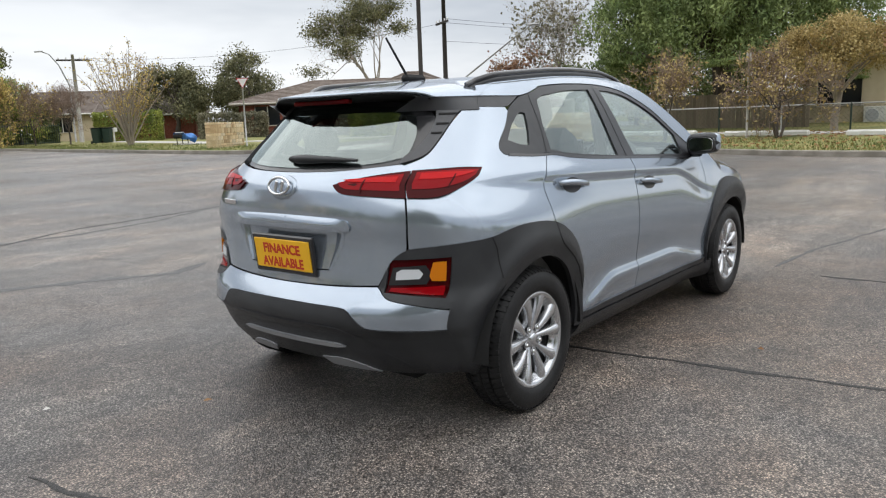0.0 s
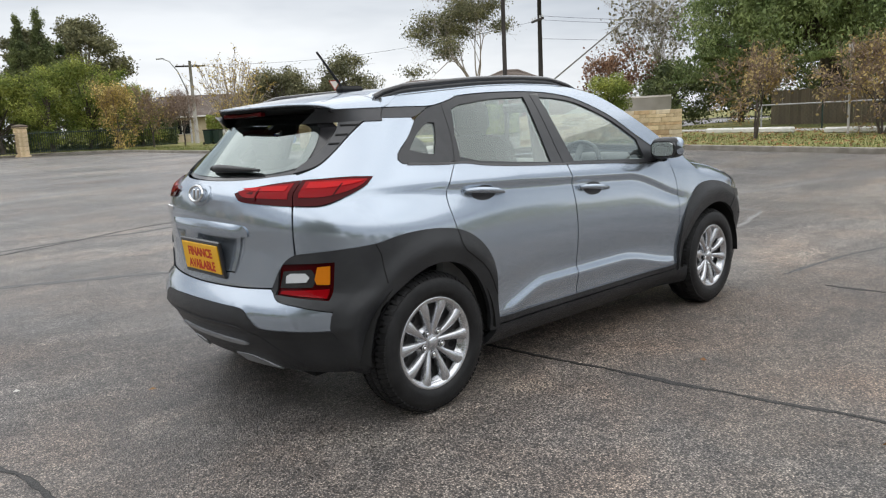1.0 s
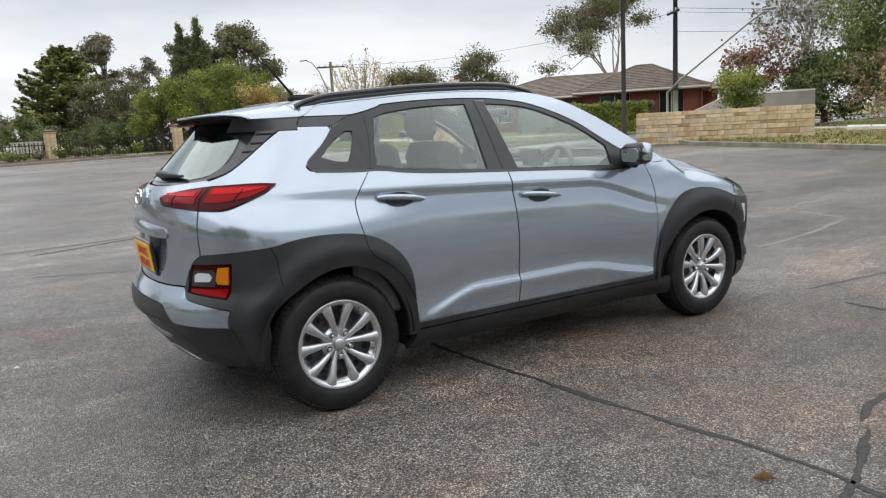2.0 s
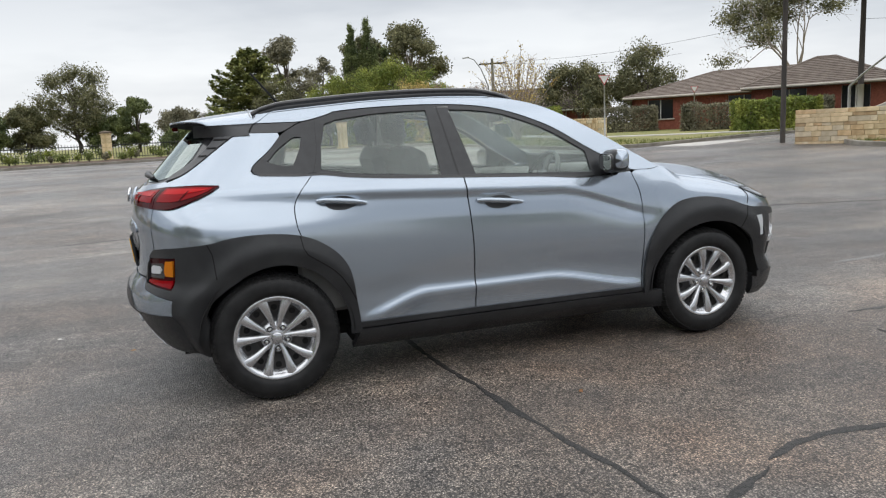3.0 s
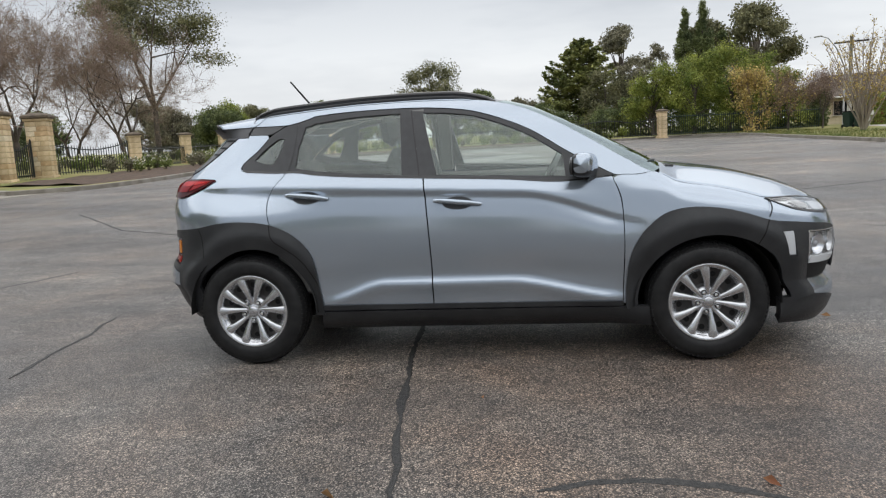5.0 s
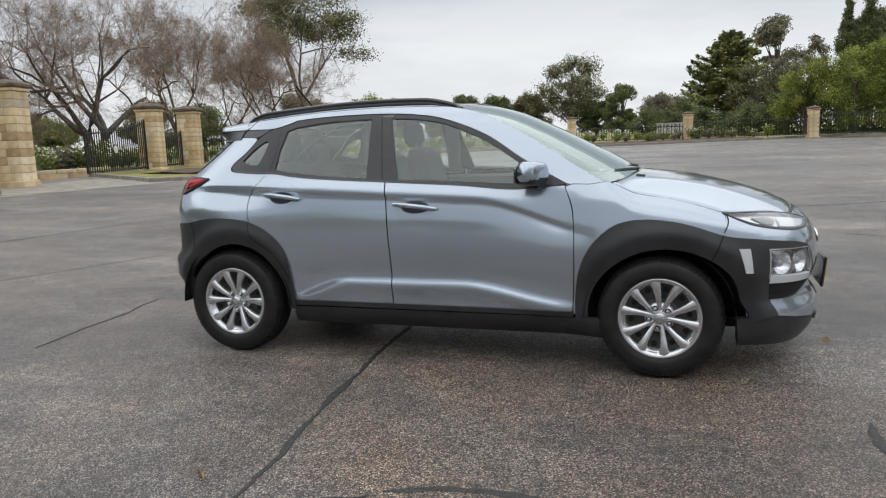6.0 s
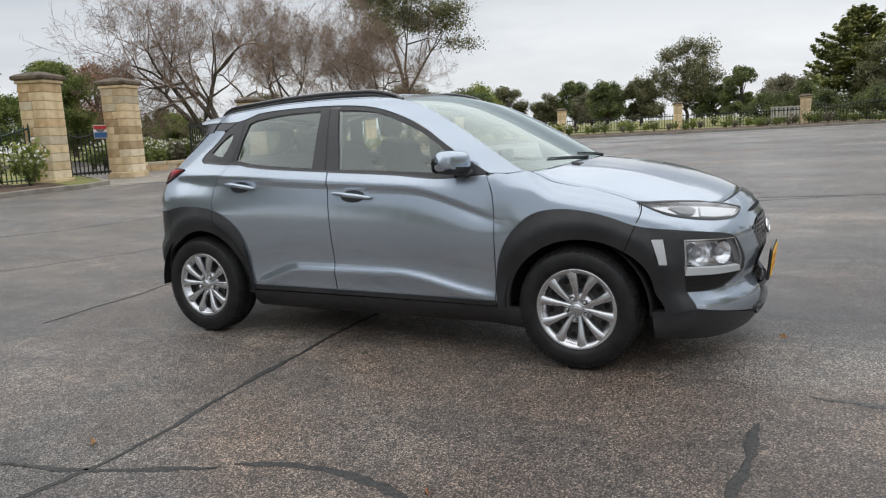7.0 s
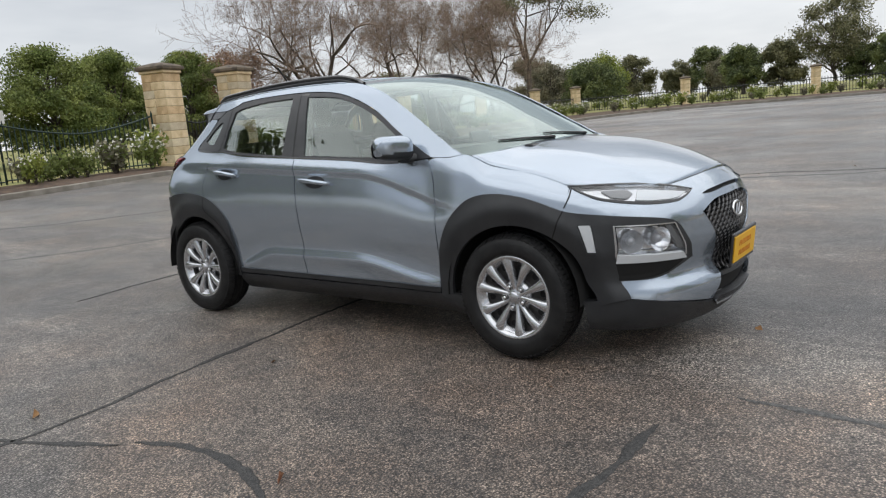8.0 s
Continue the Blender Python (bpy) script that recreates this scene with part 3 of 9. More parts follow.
# ---- the car's outer skin: a shell of u (along the flank, round both corners to the centre line) and z ----
def curve(knots):
    """A smooth curve through (a, b) knots, flat beyond its ends."""
    xs = np.array([k[0] for k in knots], float)
    ys = np.array([k[1] for k in knots], float)
    h = np.diff(xs)
    d = np.diff(ys) / h
    m = np.zeros(len(xs))
    for i in range(1, len(xs) - 1):
        if d[i - 1] * d[i] > 0:
            m[i] = 2 * d[i - 1] * d[i] / (d[i - 1] + d[i])
    m[0], m[-1] = d[0], d[-1]

    def f(v):
        v = np.clip(v, xs[0], xs[-1])
        i = np.clip(np.searchsorted(xs, v) - 1, 0, len(h) - 1)
        s = (v - xs[i]) / h[i]
        a = ys[i] * (1 + 2 * s) + m[i] * h[i] * s
        b = ys[i + 1] * (3 - 2 * s) - m[i + 1] * h[i] * (1 - s)
        return a * (1 - s) ** 2 + b * s ** 2
    return f


def ease(v, a, b):
    s = np.clip((v - a) / (b - a), 0, 1)
    return s * s * (3 - 2 * s)


SECTION = curve([(0.16, 0.68), (0.22, 0.785), (0.30, 0.846), (0.36, 0.852), (0.50, 0.858), (0.60, 0.869), (0.74, 0.876),
                 (0.84, 0.870), (0.92, 0.856), (0.955, 0.849), (0.985, 0.857), (1.00, 0.853), (1.05, 0.828), (1.12, 0.795),
                 (1.25, 0.737), (1.38, 0.672), (1.46, 0.620), (1.50, 0.570), (1.515, 0.52)])
SMOOTH = curve([(0.16, 0.68), (0.22, 0.785), (0.30, 0.846), (0.36, 0.852), (0.50, 0.858), (0.60, 0.869), (0.74, 0.876), (0.84, 0.871), (0.92, 0.862), (1.0, 0.848), (1.05, 0.828), (1.12, 0.795),
                (1.25, 0.737), (1.38, 0.672), (1.46, 0.620), (1.50, 0.570), (1.515, 0.52)])
TAIL = curve([(0.16, -1.75), (0.24, -1.86), (0.36, -1.955), (0.44, -1.995), (0.48, -2.030), (0.53, -2.030), (0.58, -2.008), (0.64, -1.966), (0.70, -1.960),
              (0.80, -1.955), (0.92, -1.968), (1.04, -1.950), (1.10, -1.895), (1.20, -1.805), (1.30, -1.71), (1.40, -1.61), (1.50, -1.5)])
NOSE = curve([(0.16, 2.085), (0.22, 2.122), (0.28, 2.142), (0.32, 2.152), (0.35, 2.148), (0.43, 2.102), (0.50, 2.122), (0.58, 2.145), (0.68, 2.140), (0.76, 2.105),
              (0.82, 2.055), (0.87, 1.975), (0.92, 1.86), (1.0, 1.75)])
FENDER = curve([(0.85, 1.10), (1.0, 1.075), (1.08, 1.042), (1.16, 1.000), (1.26, 0.980), (1.41, 0.958), (1.55, 0.931), (1.7, 0.895), (1.9, 0.85)])
HOOD = curve([(0.90, 1.088), (1.15, 1.068), (1.47, 1.030), (1.75, 0.958), (1.93, 0.885), (2.03, 0.825)])
ROOF = curve([(-1.75, 1.425), (-1.5, 1.462), (-1.2, 1.495), (-0.9, 1.516), (-0.5, 1.532), (-0.2, 1.535), (0.05, 1.518), (0.2, 1.488)])
PILLAR = curve([(1.03, 1.00), (1.12, 0.855), (1.22, 0.69), (1.33, 0.505), (1.42, 0.32), (1.47, 0.15), (1.49, 0.02)])
EDGE = curve([(-1.75, 1.392), (-1.53, 1.412), (-1.3, 1.446), (-1.0, 1.472), (-0.6, 1.497), (-0.3, 1.503), (-0.05, 1.498), (0.1, 1.482), (0.2, 1.46)])

_phi = np.linspace(0, 1, 900) ** 3 * math.pi / 2
_ox, _oy = 1.13 * np.sin(_phi) ** (1 / 3), 0.87 * np.cos(_phi)
_arc = np.concatenate([[0], np.cumsum(np.hypot(np.diff(_ox), np.diff(_oy)))])
U_END = 0.9 + float(_arc[-1])


def width(x, z):
    """Half the body's width at a station along it and a height, before the corners."""
    fold = 0.985 - 0.05 * x - 0.15 * ease(x, 0.30, 1.0)
    below = 0.60 + (z - 0.60) * 0.385 / (fold - 0.60)
    top = np.maximum(1.06 - 0.05 * x, fold + 0.06)
    between = 0.985 + (z - fold) * 0.075 / (top - fold)
    w = SECTION(np.where(z < 0.60, z, np.where(z < fold, below, np.where(z < top, between, z + 0.05 * x + (1.06 - 0.05 * x - top) * 0))))
    fade = ease(x, 0.72, 1.02)
    w = w * (1 - fade) + SMOOTH(z + 0.05 * np.minimum(x, 1.2)) * fade
    w = w - 0.075 * ease(-x, 0.65, 1.6) * ease(z, 0.86, 1.12)
    w = w - 0.05 * ease(-x, 0.9, 1.7) * ease(z, 1.1, 1.4)
    w = w + 0.014 * np.exp(-((x + 1.28) / 0.40) ** 2) * ease(z, 0.3, 0.6) * (1 - ease(z, 0.8, 1.0))
    w = w + 0.012 * np.exp(-((x - 1.3) / 0.40) ** 2) * ease(z, 0.3, 0.6) * (1 - ease(z, 0.75, 0.95))
    ledge = ease(x, -0.92, -0.72) * (1 - ease(x, 0.74, 0.93))
    line = 0.468 - 0.105 * ease(x, 0.20, 0.86) - 0.10 * ease(-x, 0.48, 0.86)
    w = w + ledge * np.where(z > line, 0.015 * np.exp(-((z - line) / 0.022) ** 2) - 0.005 * np.exp(-((z - line - 0.09) / 0.07) ** 2), 0.015 * np.exp(-((z - line) / 0.055) ** 2))
    top = FENDER(x)
    s = np.clip((z - (top - 0.11)) / 0.11, 0, 1) * ease(x, 0.85, 1.2)
    return w - 0.17 * (1 - np.sqrt(np.maximum(1 - s * s, 0)))


def skin(u, z, out=0.0):
    """Points on the right flank's shell (y negative), pushed out by so much."""
    u, z = np.broadcast_arrays(np.asarray(u, float), np.asarray(z, float))

    def raw(u, z):
        phi = np.interp(np.abs(u) - 0.9, _arc, _phi)
        reach = np.where(u > 0, NOSE(z) - 0.9, -0.9 - TAIL(z))
        power = np.where(u > 0, 1 / 3, 1 / 3 + 0.14 * ease(z, 0.95, 1.3))
        x = np.where(np.abs(u) <= 0.9, u, np.sign(u) * (0.9 + reach * np.sin(phi) ** power))
        y = -width(x, z) * np.cos(phi)
        return np.stack([x, y, z + 0 * x], -1)
    p = raw(u, z)
    if np.any(out):
        e = 1e-3
        n = np.cross(raw(u + e, z) - raw(u - e, z), raw(u, z + e) - raw(u, z - e))
        n /= np.maximum(np.linalg.norm(n, axis=-1, keepdims=True), 1e-12)
        p = p + n * np.asarray(out)[..., None]
    return p



def u_of(x, z):
    """The skin's u at a station along the car and a height."""
    x, z = np.asarray(x, float), np.asarray(z, float)
    reach = np.where(x > 0, NOSE(z) - 0.9, -0.9 - TAIL(z))
    power = np.where(x > 0, 1 / 3, 1 / 3 + 0.14 * ease(z, 0.95, 1.3))
    s = np.clip((np.abs(x) - 0.9) / reach, 0, 1) ** (1 / power)
    return np.where(np.abs(x) <= 0.9, x, np.sign(x) * (0.9 + np.interp(np.arcsin(s), _phi, _arc)))


# ---- the car ----
def flank(x, z):
    """Distance of the flank from the centre line at a station and height."""
    reach = np.where(x > 0, NOSE(z) - 0.9, -0.9 - TAIL(z))
    power = np.where(x > 0, 1 / 3, 1 / 3 + 0.14 * ease(z, 0.95, 1.3))
    s = np.clip((np.abs(x) - 0.9) / reach, 0, 1) ** (1 / power)
    return width(x, z) * np.sqrt(np.maximum(1 - s * s, 0))


def rear(s, z, out=0.0):
    """The shell from behind: s runs from the centre line, positive to the car's right."""
    p = skin(-(U_END - np.abs(s)), z, out)
    p[..., 1] *= np.where(s < 0, -1, 1)
    return p


def nose(s, z, out=0.0):
    p = skin(U_END - np.abs(s), z, out)
    p[..., 1] *= np.where(s < 0, -1, 1)
    return p


def both(half):
    """A closed outline from its right half, which runs from centre line to centre line."""
    return half + [(-a, b) for a, b in half[::-1] if a > 1e-6]


CAR = thing("car", pose(0, 0, 0), "blue-grey compact crossover car with black cladding, parked on damp asphalt", "car")


def sided(name, data, mat, parents, label="", smooth=True):
    """A part on the right and its mirror image on the left."""
    out = []
    for par, d in zip(parents, (data, mirrored(data))):
        out.append(put(name, d, mat, par, label, smooth))
    return out


def arc(cx, cz, r, a0, a1, n=14, squash=1.0):
    return [(cx + r * math.cos(radians(a)), cz + r * squash * math.sin(radians(a))) for a in np.linspace(a0, a1, n)]


PAIR = (CAR, CAR)
REAR_ARCH = arc(-1.288, 0.326, 0.372, -5, 187, 17)
FRONT_ARCH = arc(1.292, 0.326, 0.372, -5, 185, 17)


REAR_FLARE = [(-1.64, 0.829), (-1.556, 0.845), (-1.46, 0.856), (-1.36, 0.858), (-1.26, 0.852), (-1.165, 0.836), (-1.08, 0.806), (-1.00, 0.757), (-0.943, 0.70), (-0.908, 0.64), (-0.893, 0.57), (-0.882, 0.48), (-0.868, 0.38)]
FRONT_FLARE = [(0.858, 0.38), (0.866, 0.48), (0.880, 0.57), (0.903, 0.64), (0.943, 0.715), (0.995, 0.772), (1.06, 0.818), (1.14, 0.843), (1.25, 0.851), (1.37, 0.838), (1.46, 0.812), (1.556, 0.772)]


def lipped(cx):
    """Cladding with a crease half way round, falling from it to the wheel opening and to its outer edge."""
    def lay(u, z):
        r = np.hypot(u - cx, z - 0.326)
        return np.where(r > 0.450, 0.024 - 0.019 * ease(r, 0.440, 0.535), 0.004 + 0.020 * np.clip((r - 0.372) / 0.078, 0, 1))
    return lay


def seam_line(points, half=0.0022):
    """A narrow closed band along a line."""
    pts = [Vector(q) for q in points]
    a, b = [], []
    for k, q in enumerate(pts):
        d = (pts[min(k + 1, len(pts) - 1)] - pts[max(k - 1, 0)]).normalized()
        n = Vector((-d.y, d.x)) * half
        a.append(tuple(q + n))
        b.append(tuple(q - n))
    return a + b[::-1]


def roof_half(x):
    """Half the roof's width, with the spoiler's overhang at its rear."""
    rear_w = 0.608 - 0.33 * (-1.25 - np.minimum(x, -1.25))
    k = ease(-x, 1.20, 1.31)
    return (flank(x, EDGE(x)) + 0.004) * (1 - k) + rear_w * k


def roof_z(x, t):
    """Height of the roof at a station and a share of its half width; the spoiler's sides roll right down."""
    k = ease(-x, 1.20, 1.31)
    edge = (EDGE(x) + 0.004) * (1 - k) + 1.400 * k
    a = np.abs(t)
    return ROOF(x) + (edge - ROOF(x)) * (a ** 3.0 * (1 - k) + (1 - np.sqrt(np.maximum(1 - 0.995 * a ** 3.2, 0))) / 0.929 * k)


SEAM_DROP = 0.016


def build_panels():
    made = {}
    made["front_door"] = sided("front_door", sheet([(-0.240, 1.066), (0.20, 1.042), (0.52, 1.016), (0.798, 1.030), (0.842, 0.90), (0.853, 0.67), (0.840, 0.315),
                                                     (-0.212, 0.318), (-0.213, 0.62), (-0.226, 0.88)], skin, step=0.016), PAINT, PAIR)
    made["rear_door"] = sided("rear_door", sheet([(-0.248, 1.067), (-0.233, 0.88), (-0.220, 0.62), (-0.219, 0.318), (-0.866, 0.318), (-0.876, 0.42), (-0.925, 0.525),
                                                   (-1.005, 0.665), (-1.092, 0.745), (-1.160, 0.845), (-1.174, 0.955), (-1.166, 1.05), (-1.140, 1.134), (-1.047, 1.125), (-0.69, 1.092)][::-1],
                                                  skin, step=0.016), PAINT, PAIR)
    made["quarter"] = sided("rear_quarter_panel", sheet([(-1.172, 1.050), (-1.180, 0.955), (-1.166, 0.845), (-1.12, 0.79), (-1.30, 0.80), (-1.66, 0.80), (-2.004, 0.775), (-1.998, 0.86), (-1.966, 1.0),
                                                          (-1.966, 1.09), (-2.010, 1.122), (-1.946, 1.142), (-1.904, 1.165), (-1.862, 1.214), (-1.809, 1.284), (-1.752, 1.338), (-1.722, 1.354), (-1.66, 1.352), (-1.475, 1.348), (-1.456, 1.332), (-1.505, 1.255), (-1.535, 1.214), (-1.545, 1.190), (-1.536, 1.164), (-1.508, 1.147), (-1.47, 1.140), (-1.235, 1.128), (-1.146, 1.136)][::-1], skin, step=0.024), PAINT, PAIR)
    made["fender"] = sided("front_fender", sheet([(0.858, 0.64), (0.848, 0.90), (0.806, 1.022), (0.845, 1.036), (0.95, 1.034), (1.06, 1.046)]
                                                 + [(float(u_of(x, FENDER(x) - SEAM_DROP)), float(FENDER(x)) - SEAM_DROP - 0.003) for x in (1.06, 1.10, 1.15, 1.20, 1.28, 1.36, 1.44, 1.51)]
                                                 + [(1.668, 0.885), (1.60, 0.82), (1.548, 0.765), (1.45, 0.77), (1.30, 0.76), (1.12, 0.76), (1.00, 0.72), (0.945, 0.62), (0.915, 0.50), (0.900, 0.33), (0.846, 0.33)], skin, step=0.020), PAINT, PAIR)
    upper = [(float(u_of(x, EDGE(x))), float(EDGE(x))) for x in (0.0, -0.3, -0.6, -0.9, -1.0, -1.1, -1.2, -1.285)]
    made["rail"] = sided("cant_rail_and_pillar", sheet([(-1.655, 1.403), (-1.33, 1.402), (-1.21, 1.412), (-1.03, 1.433), (-0.73, 1.459), (-0.364, 1.466), (-0.10, 1.451), (0.10, 1.412), (0.345, 1.316), (0.566, 1.178), (0.812, 1.042),
                                                         (0.85, 1.040), (0.95, 1.038), (1.045, 1.048), (0.95, 1.085), (0.855, 1.135), (0.70, 1.232), (0.51, 1.342), (0.325, 1.43), (0.15, 1.477)] + upper, skin, step=0.022), PAINT, PAIR)
    sided("roof_side_strip", sheet([(-1.462, 1.353), (-1.66, 1.356), (-1.66, 1.399), (-1.335, 1.398), (-1.385, 1.378)], skin, step=0.02, out=-0.002), TRIM_GREY, PAIR, "grey-black strip")
    sided("spoiler_seam", sheet(seam_line([(-1.690, 1.440), (-1.664, 1.402), (-1.664, 1.357)]), skin, step=0.02, out=0.0015, rim=0.002, soft=False), RUBBER_SEAL, PAIR)
    # black cladding round the arches
    sided("rear_arch_cladding", sheet(REAR_ARCH + [(-1.74, 0.262), (-1.835, 0.268), (-1.83, 0.40), (-1.812, 0.468), (-1.80, 0.556), (-1.95, 0.578), (-2.075, 0.598), (-2.128, 0.640), (-2.085, 0.735), (-2.035, 0.782), (-1.98, 0.800),
                                      (-1.64, 0.829)] + REAR_FLARE[1:] + [(-0.858, 0.30)],
                                     skin, holes=[[(-2.085, 0.753), (-2.10, 0.62), (-1.835, 0.600), (-1.828, 0.764)]], step=0.024, out=lipped(-1.288), rim=0.022), CLAD, PAIR, "textured black plastic arch cladding")
    sided("front_arch_cladding", sheet([(0.860, 0.30)] + FRONT_FLARE + [(1.62, 0.757), (1.756, 0.740), (2.04, 0.692), (2.125, 0.60), (2.185, 0.495), (2.00, 0.425), (1.798, 0.424), (1.808, 0.340), (1.72, 0.330), (1.645, 0.29)]
                                       + FRONT_ARCH, skin, holes=[[(1.762, 0.690), (2.048, 0.676), (2.128, 0.520), (1.765, 0.545)], [(1.612, 0.702), (1.668, 0.702), (1.680, 0.570), (1.640, 0.572)]],
                                       step=0.024, out=lipped(1.292), rim=0.022), CLAD, PAIR, "textured black plastic arch cladding")
    sided("sill", sheet([(-0.90, 0.205), (0.998, 0.205), (0.986, 0.312), (-0.87, 0.312)], skin, step=0.03, out=0.012, rim=0.03), CLAD, PAIR, "black plastic sill")
    sided("sill_moulding", sheet([(-0.872, 0.322), (-0.876, 0.352), (0.845, 0.345), (0.845, 0.318)], skin, step=0.02, out=0.009, rim=0.012), CLAD, PAIR, "black door moulding")
    sided("bumper_seam", sheet(seam_line([(1.662, 0.870), (1.625, 0.832), (1.575, 0.782)]), skin, step=0.02, out=0.0035, rim=0.002, soft=False), SHADE_BLACK, PAIR)
    sided("cladding_seam", sheet(seam_line([(1.567, 0.768), (1.535, 0.725), (1.512, 0.68), (1.49, 0.635)], 0.003), skin, step=0.015, out=lambda u, z: lipped(1.292)(u, z) + 0.0012, rim=0.002, soft=False), SHADE_BLACK, PAIR)
    # windows: black surround with panes set in
    rear_pane = [(-1.092, 1.152), (-1.125, 1.265), (-1.075, 1.385), (-0.90, 1.402), (-0.66, 1.428), (-0.385, 1.436), (-0.366, 1.088), (-0.69, 1.112), (-0.90, 1.132)]
    front_pane = [(-0.255, 1.434), (-0.10, 1.424), (0.085, 1.390), (0.33, 1.292), (0.535, 1.165), (0.548, 1.045), (0.20, 1.062), (-0.168, 1.080)]
    corner_pane = [(-1.478, 1.206), (-1.445, 1.268), (-1.36, 1.322), (-1.298, 1.322), (-1.302, 1.178), (-1.38, 1.184)]
    surround = [(-1.505, 1.152), (-1.532, 1.168), (-1.540, 1.190), (-1.530, 1.212), (-1.50, 1.255), (-1.45, 1.335), (-1.37, 1.378), (-1.30, 1.398), (-1.21, 1.408), (-1.03, 1.429), (-0.73, 1.455), (-0.364, 1.462), (-0.10, 1.447), (0.10, 1.408), (0.345, 1.312), (0.566, 1.174), (0.808, 1.040),
                (0.52, 1.021), (0.20, 1.047), (-0.24, 1.071), (-0.69, 1.097), (-1.047, 1.130), (-1.14, 1.140), (-1.235, 1.132), (-1.47, 1.144)]
    made["surround"] = sided("window_surround", sheet(surround[::-1], skin, holes=[rear_pane, front_pane, corner_pane], step=0.022, out=-0.003, rim=0.022), FRAMING, PAIR, "satin black window surround")
    for name, pane, owner in (("window", front_pane, "front_door"), ("window", rear_pane, "rear_door"), ("quarter_window", corner_pane, "quarter")):
        sided(name, sheet(pane[::-1], skin, step=0.04, out=-0.010, rim=0), WINDOW, made[owner], "lightly tinted side glass")
    # seams between the door frames and across the cladding
    sided("door_frame_seam", sheet(seam_line([(-1.142, 1.142), (-1.165, 1.26), (-1.185, 1.408)]), skin, step=0.02, out=-0.0015, rim=0.002, soft=False), RUBBER_SEAL, made["rear_door"])
    sided("cladding_seam", sheet(seam_line([(-1.166, 0.834), (-1.157, 0.775), (-1.134, 0.738), (-1.071, 0.698), (-1.007, 0.655), (-0.955, 0.605), (-0.918, 0.55), (-0.885, 0.48)], 0.003),
                                 skin, step=0.015, out=lambda u, z: lipped(-1.288)(u, z) + 0.0012, rim=0.002, soft=False), SHADE_BLACK, PAIR)
    sided("cladding_seam", sheet(seam_line([(-1.645, 0.828), (-1.622, 0.778), (-1.612, 0.716), (-1.60, 0.657)], 0.003), skin, step=0.015, out=lambda u, z: lipped(-1.288)(u, z) + 0.0012, rim=0.002, soft=False), SHADE_BLACK, PAIR)
    sided("door_seam", sheet([(-0.262, 1.075), (-0.317, 1.455), (-0.325, 1.455), (-0.270, 1.075)], skin, step=0.02, out=-0.0015, rim=0.002), RUBBER_SEAL, made["front_door"])
    sided("window_seal", sheet([(-1.47, 1.137), (-1.235, 1.125), (-1.047, 1.122), (-0.69, 1.089), (-0.24, 1.063), (0.20, 1.039), (0.52, 1.013), (0.812, 1.034), (0.52, 1.023), (0.20, 1.049), (-0.24, 1.073), (-0.69, 1.099), (-1.047, 1.132), (-1.235, 1.135), (-1.47, 1.147)],
                               skin, step=0.02, out=0.003, rim=0.008), GLOSS, PAIR, "black belt seal")
    return made


PANELS = build_panels()


def build_shell():
    """The dark structure behind the panel gaps, the wheel wells and the floor."""
    holes = [arc(-1.288, 0.326, 0.385, 0, 360, 28)[:-1], arc(1.292, 0.326, 0.385, 0, 360, 28)[:-1]]
    sided("inner_body", sheet([(-2.6, 0.24), (2.6, 0.24), (2.6, 0.70), (2.2, 0.80), (1.75, 0.86), (1.5, 0.90), (0.80, 1.00), (-0.24, 1.04), (-1.2, 1.09), (-2.0, 1.08), (-2.6, 1.09)], skin, holes=holes, step=0.06, out=-0.05, rim=0), SHADE_BLACK, PAIR)
    well = grid(np.linspace(radians(-2), radians(182), 20), np.array([-0.875, -0.70, -0.45]),
                lambda a, y: np.stack([0.388 * np.cos(a), y, 0.326 + 0.388 * np.sin(a)], -1))
    disc = [(0, -0.45, 0.326)] + [(0.388 * math.cos(a), -0.45, max(0.235, 0.326 + 0.388 * math.sin(a))) for a in np.linspace(0, 2 * math.pi, 25)[:-1]]
    well = joined(well, (disc, [(0, i, i % 24 + 1) for i in range(1, 25)]))
    for x in (-1.288, 1.292):
        sided("wheel_well", moved(well, Matrix.Translation((x, 0, 0))), SHADE_BLACK, PAIR, smooth=True)
    put("floor_pan", moved(joined(block(1.76, 1.54, 0.05), block(3.5, 1.10, 0.05, centre=(0, 0, 0.015)), block(0.5, 1.0, 0.04, centre=(-1.50, 0, 0.11)), block(0.5, 1.0, 0.04, centre=(1.55, 0, 0.09))), Matrix.Translation((0, 0, 0.205))), SHADE_BLACK, CAR)


build_shell()


def outward(data):
    """The same sheet with its faces turned away from the cabin."""
    v = np.asarray(data[0], float)
    f = np.array([q[:3] for q in data[1]])
    a, b, c = (v[f[:, i]] for i in range(3))
    if (np.cross(b - a, c - a) * ((a + b + c) / 3 - np.array([0, 0, 0.85]))).sum() < 0:
        return v, [tuple(q)[::-1] for q in data[1]]
    return data


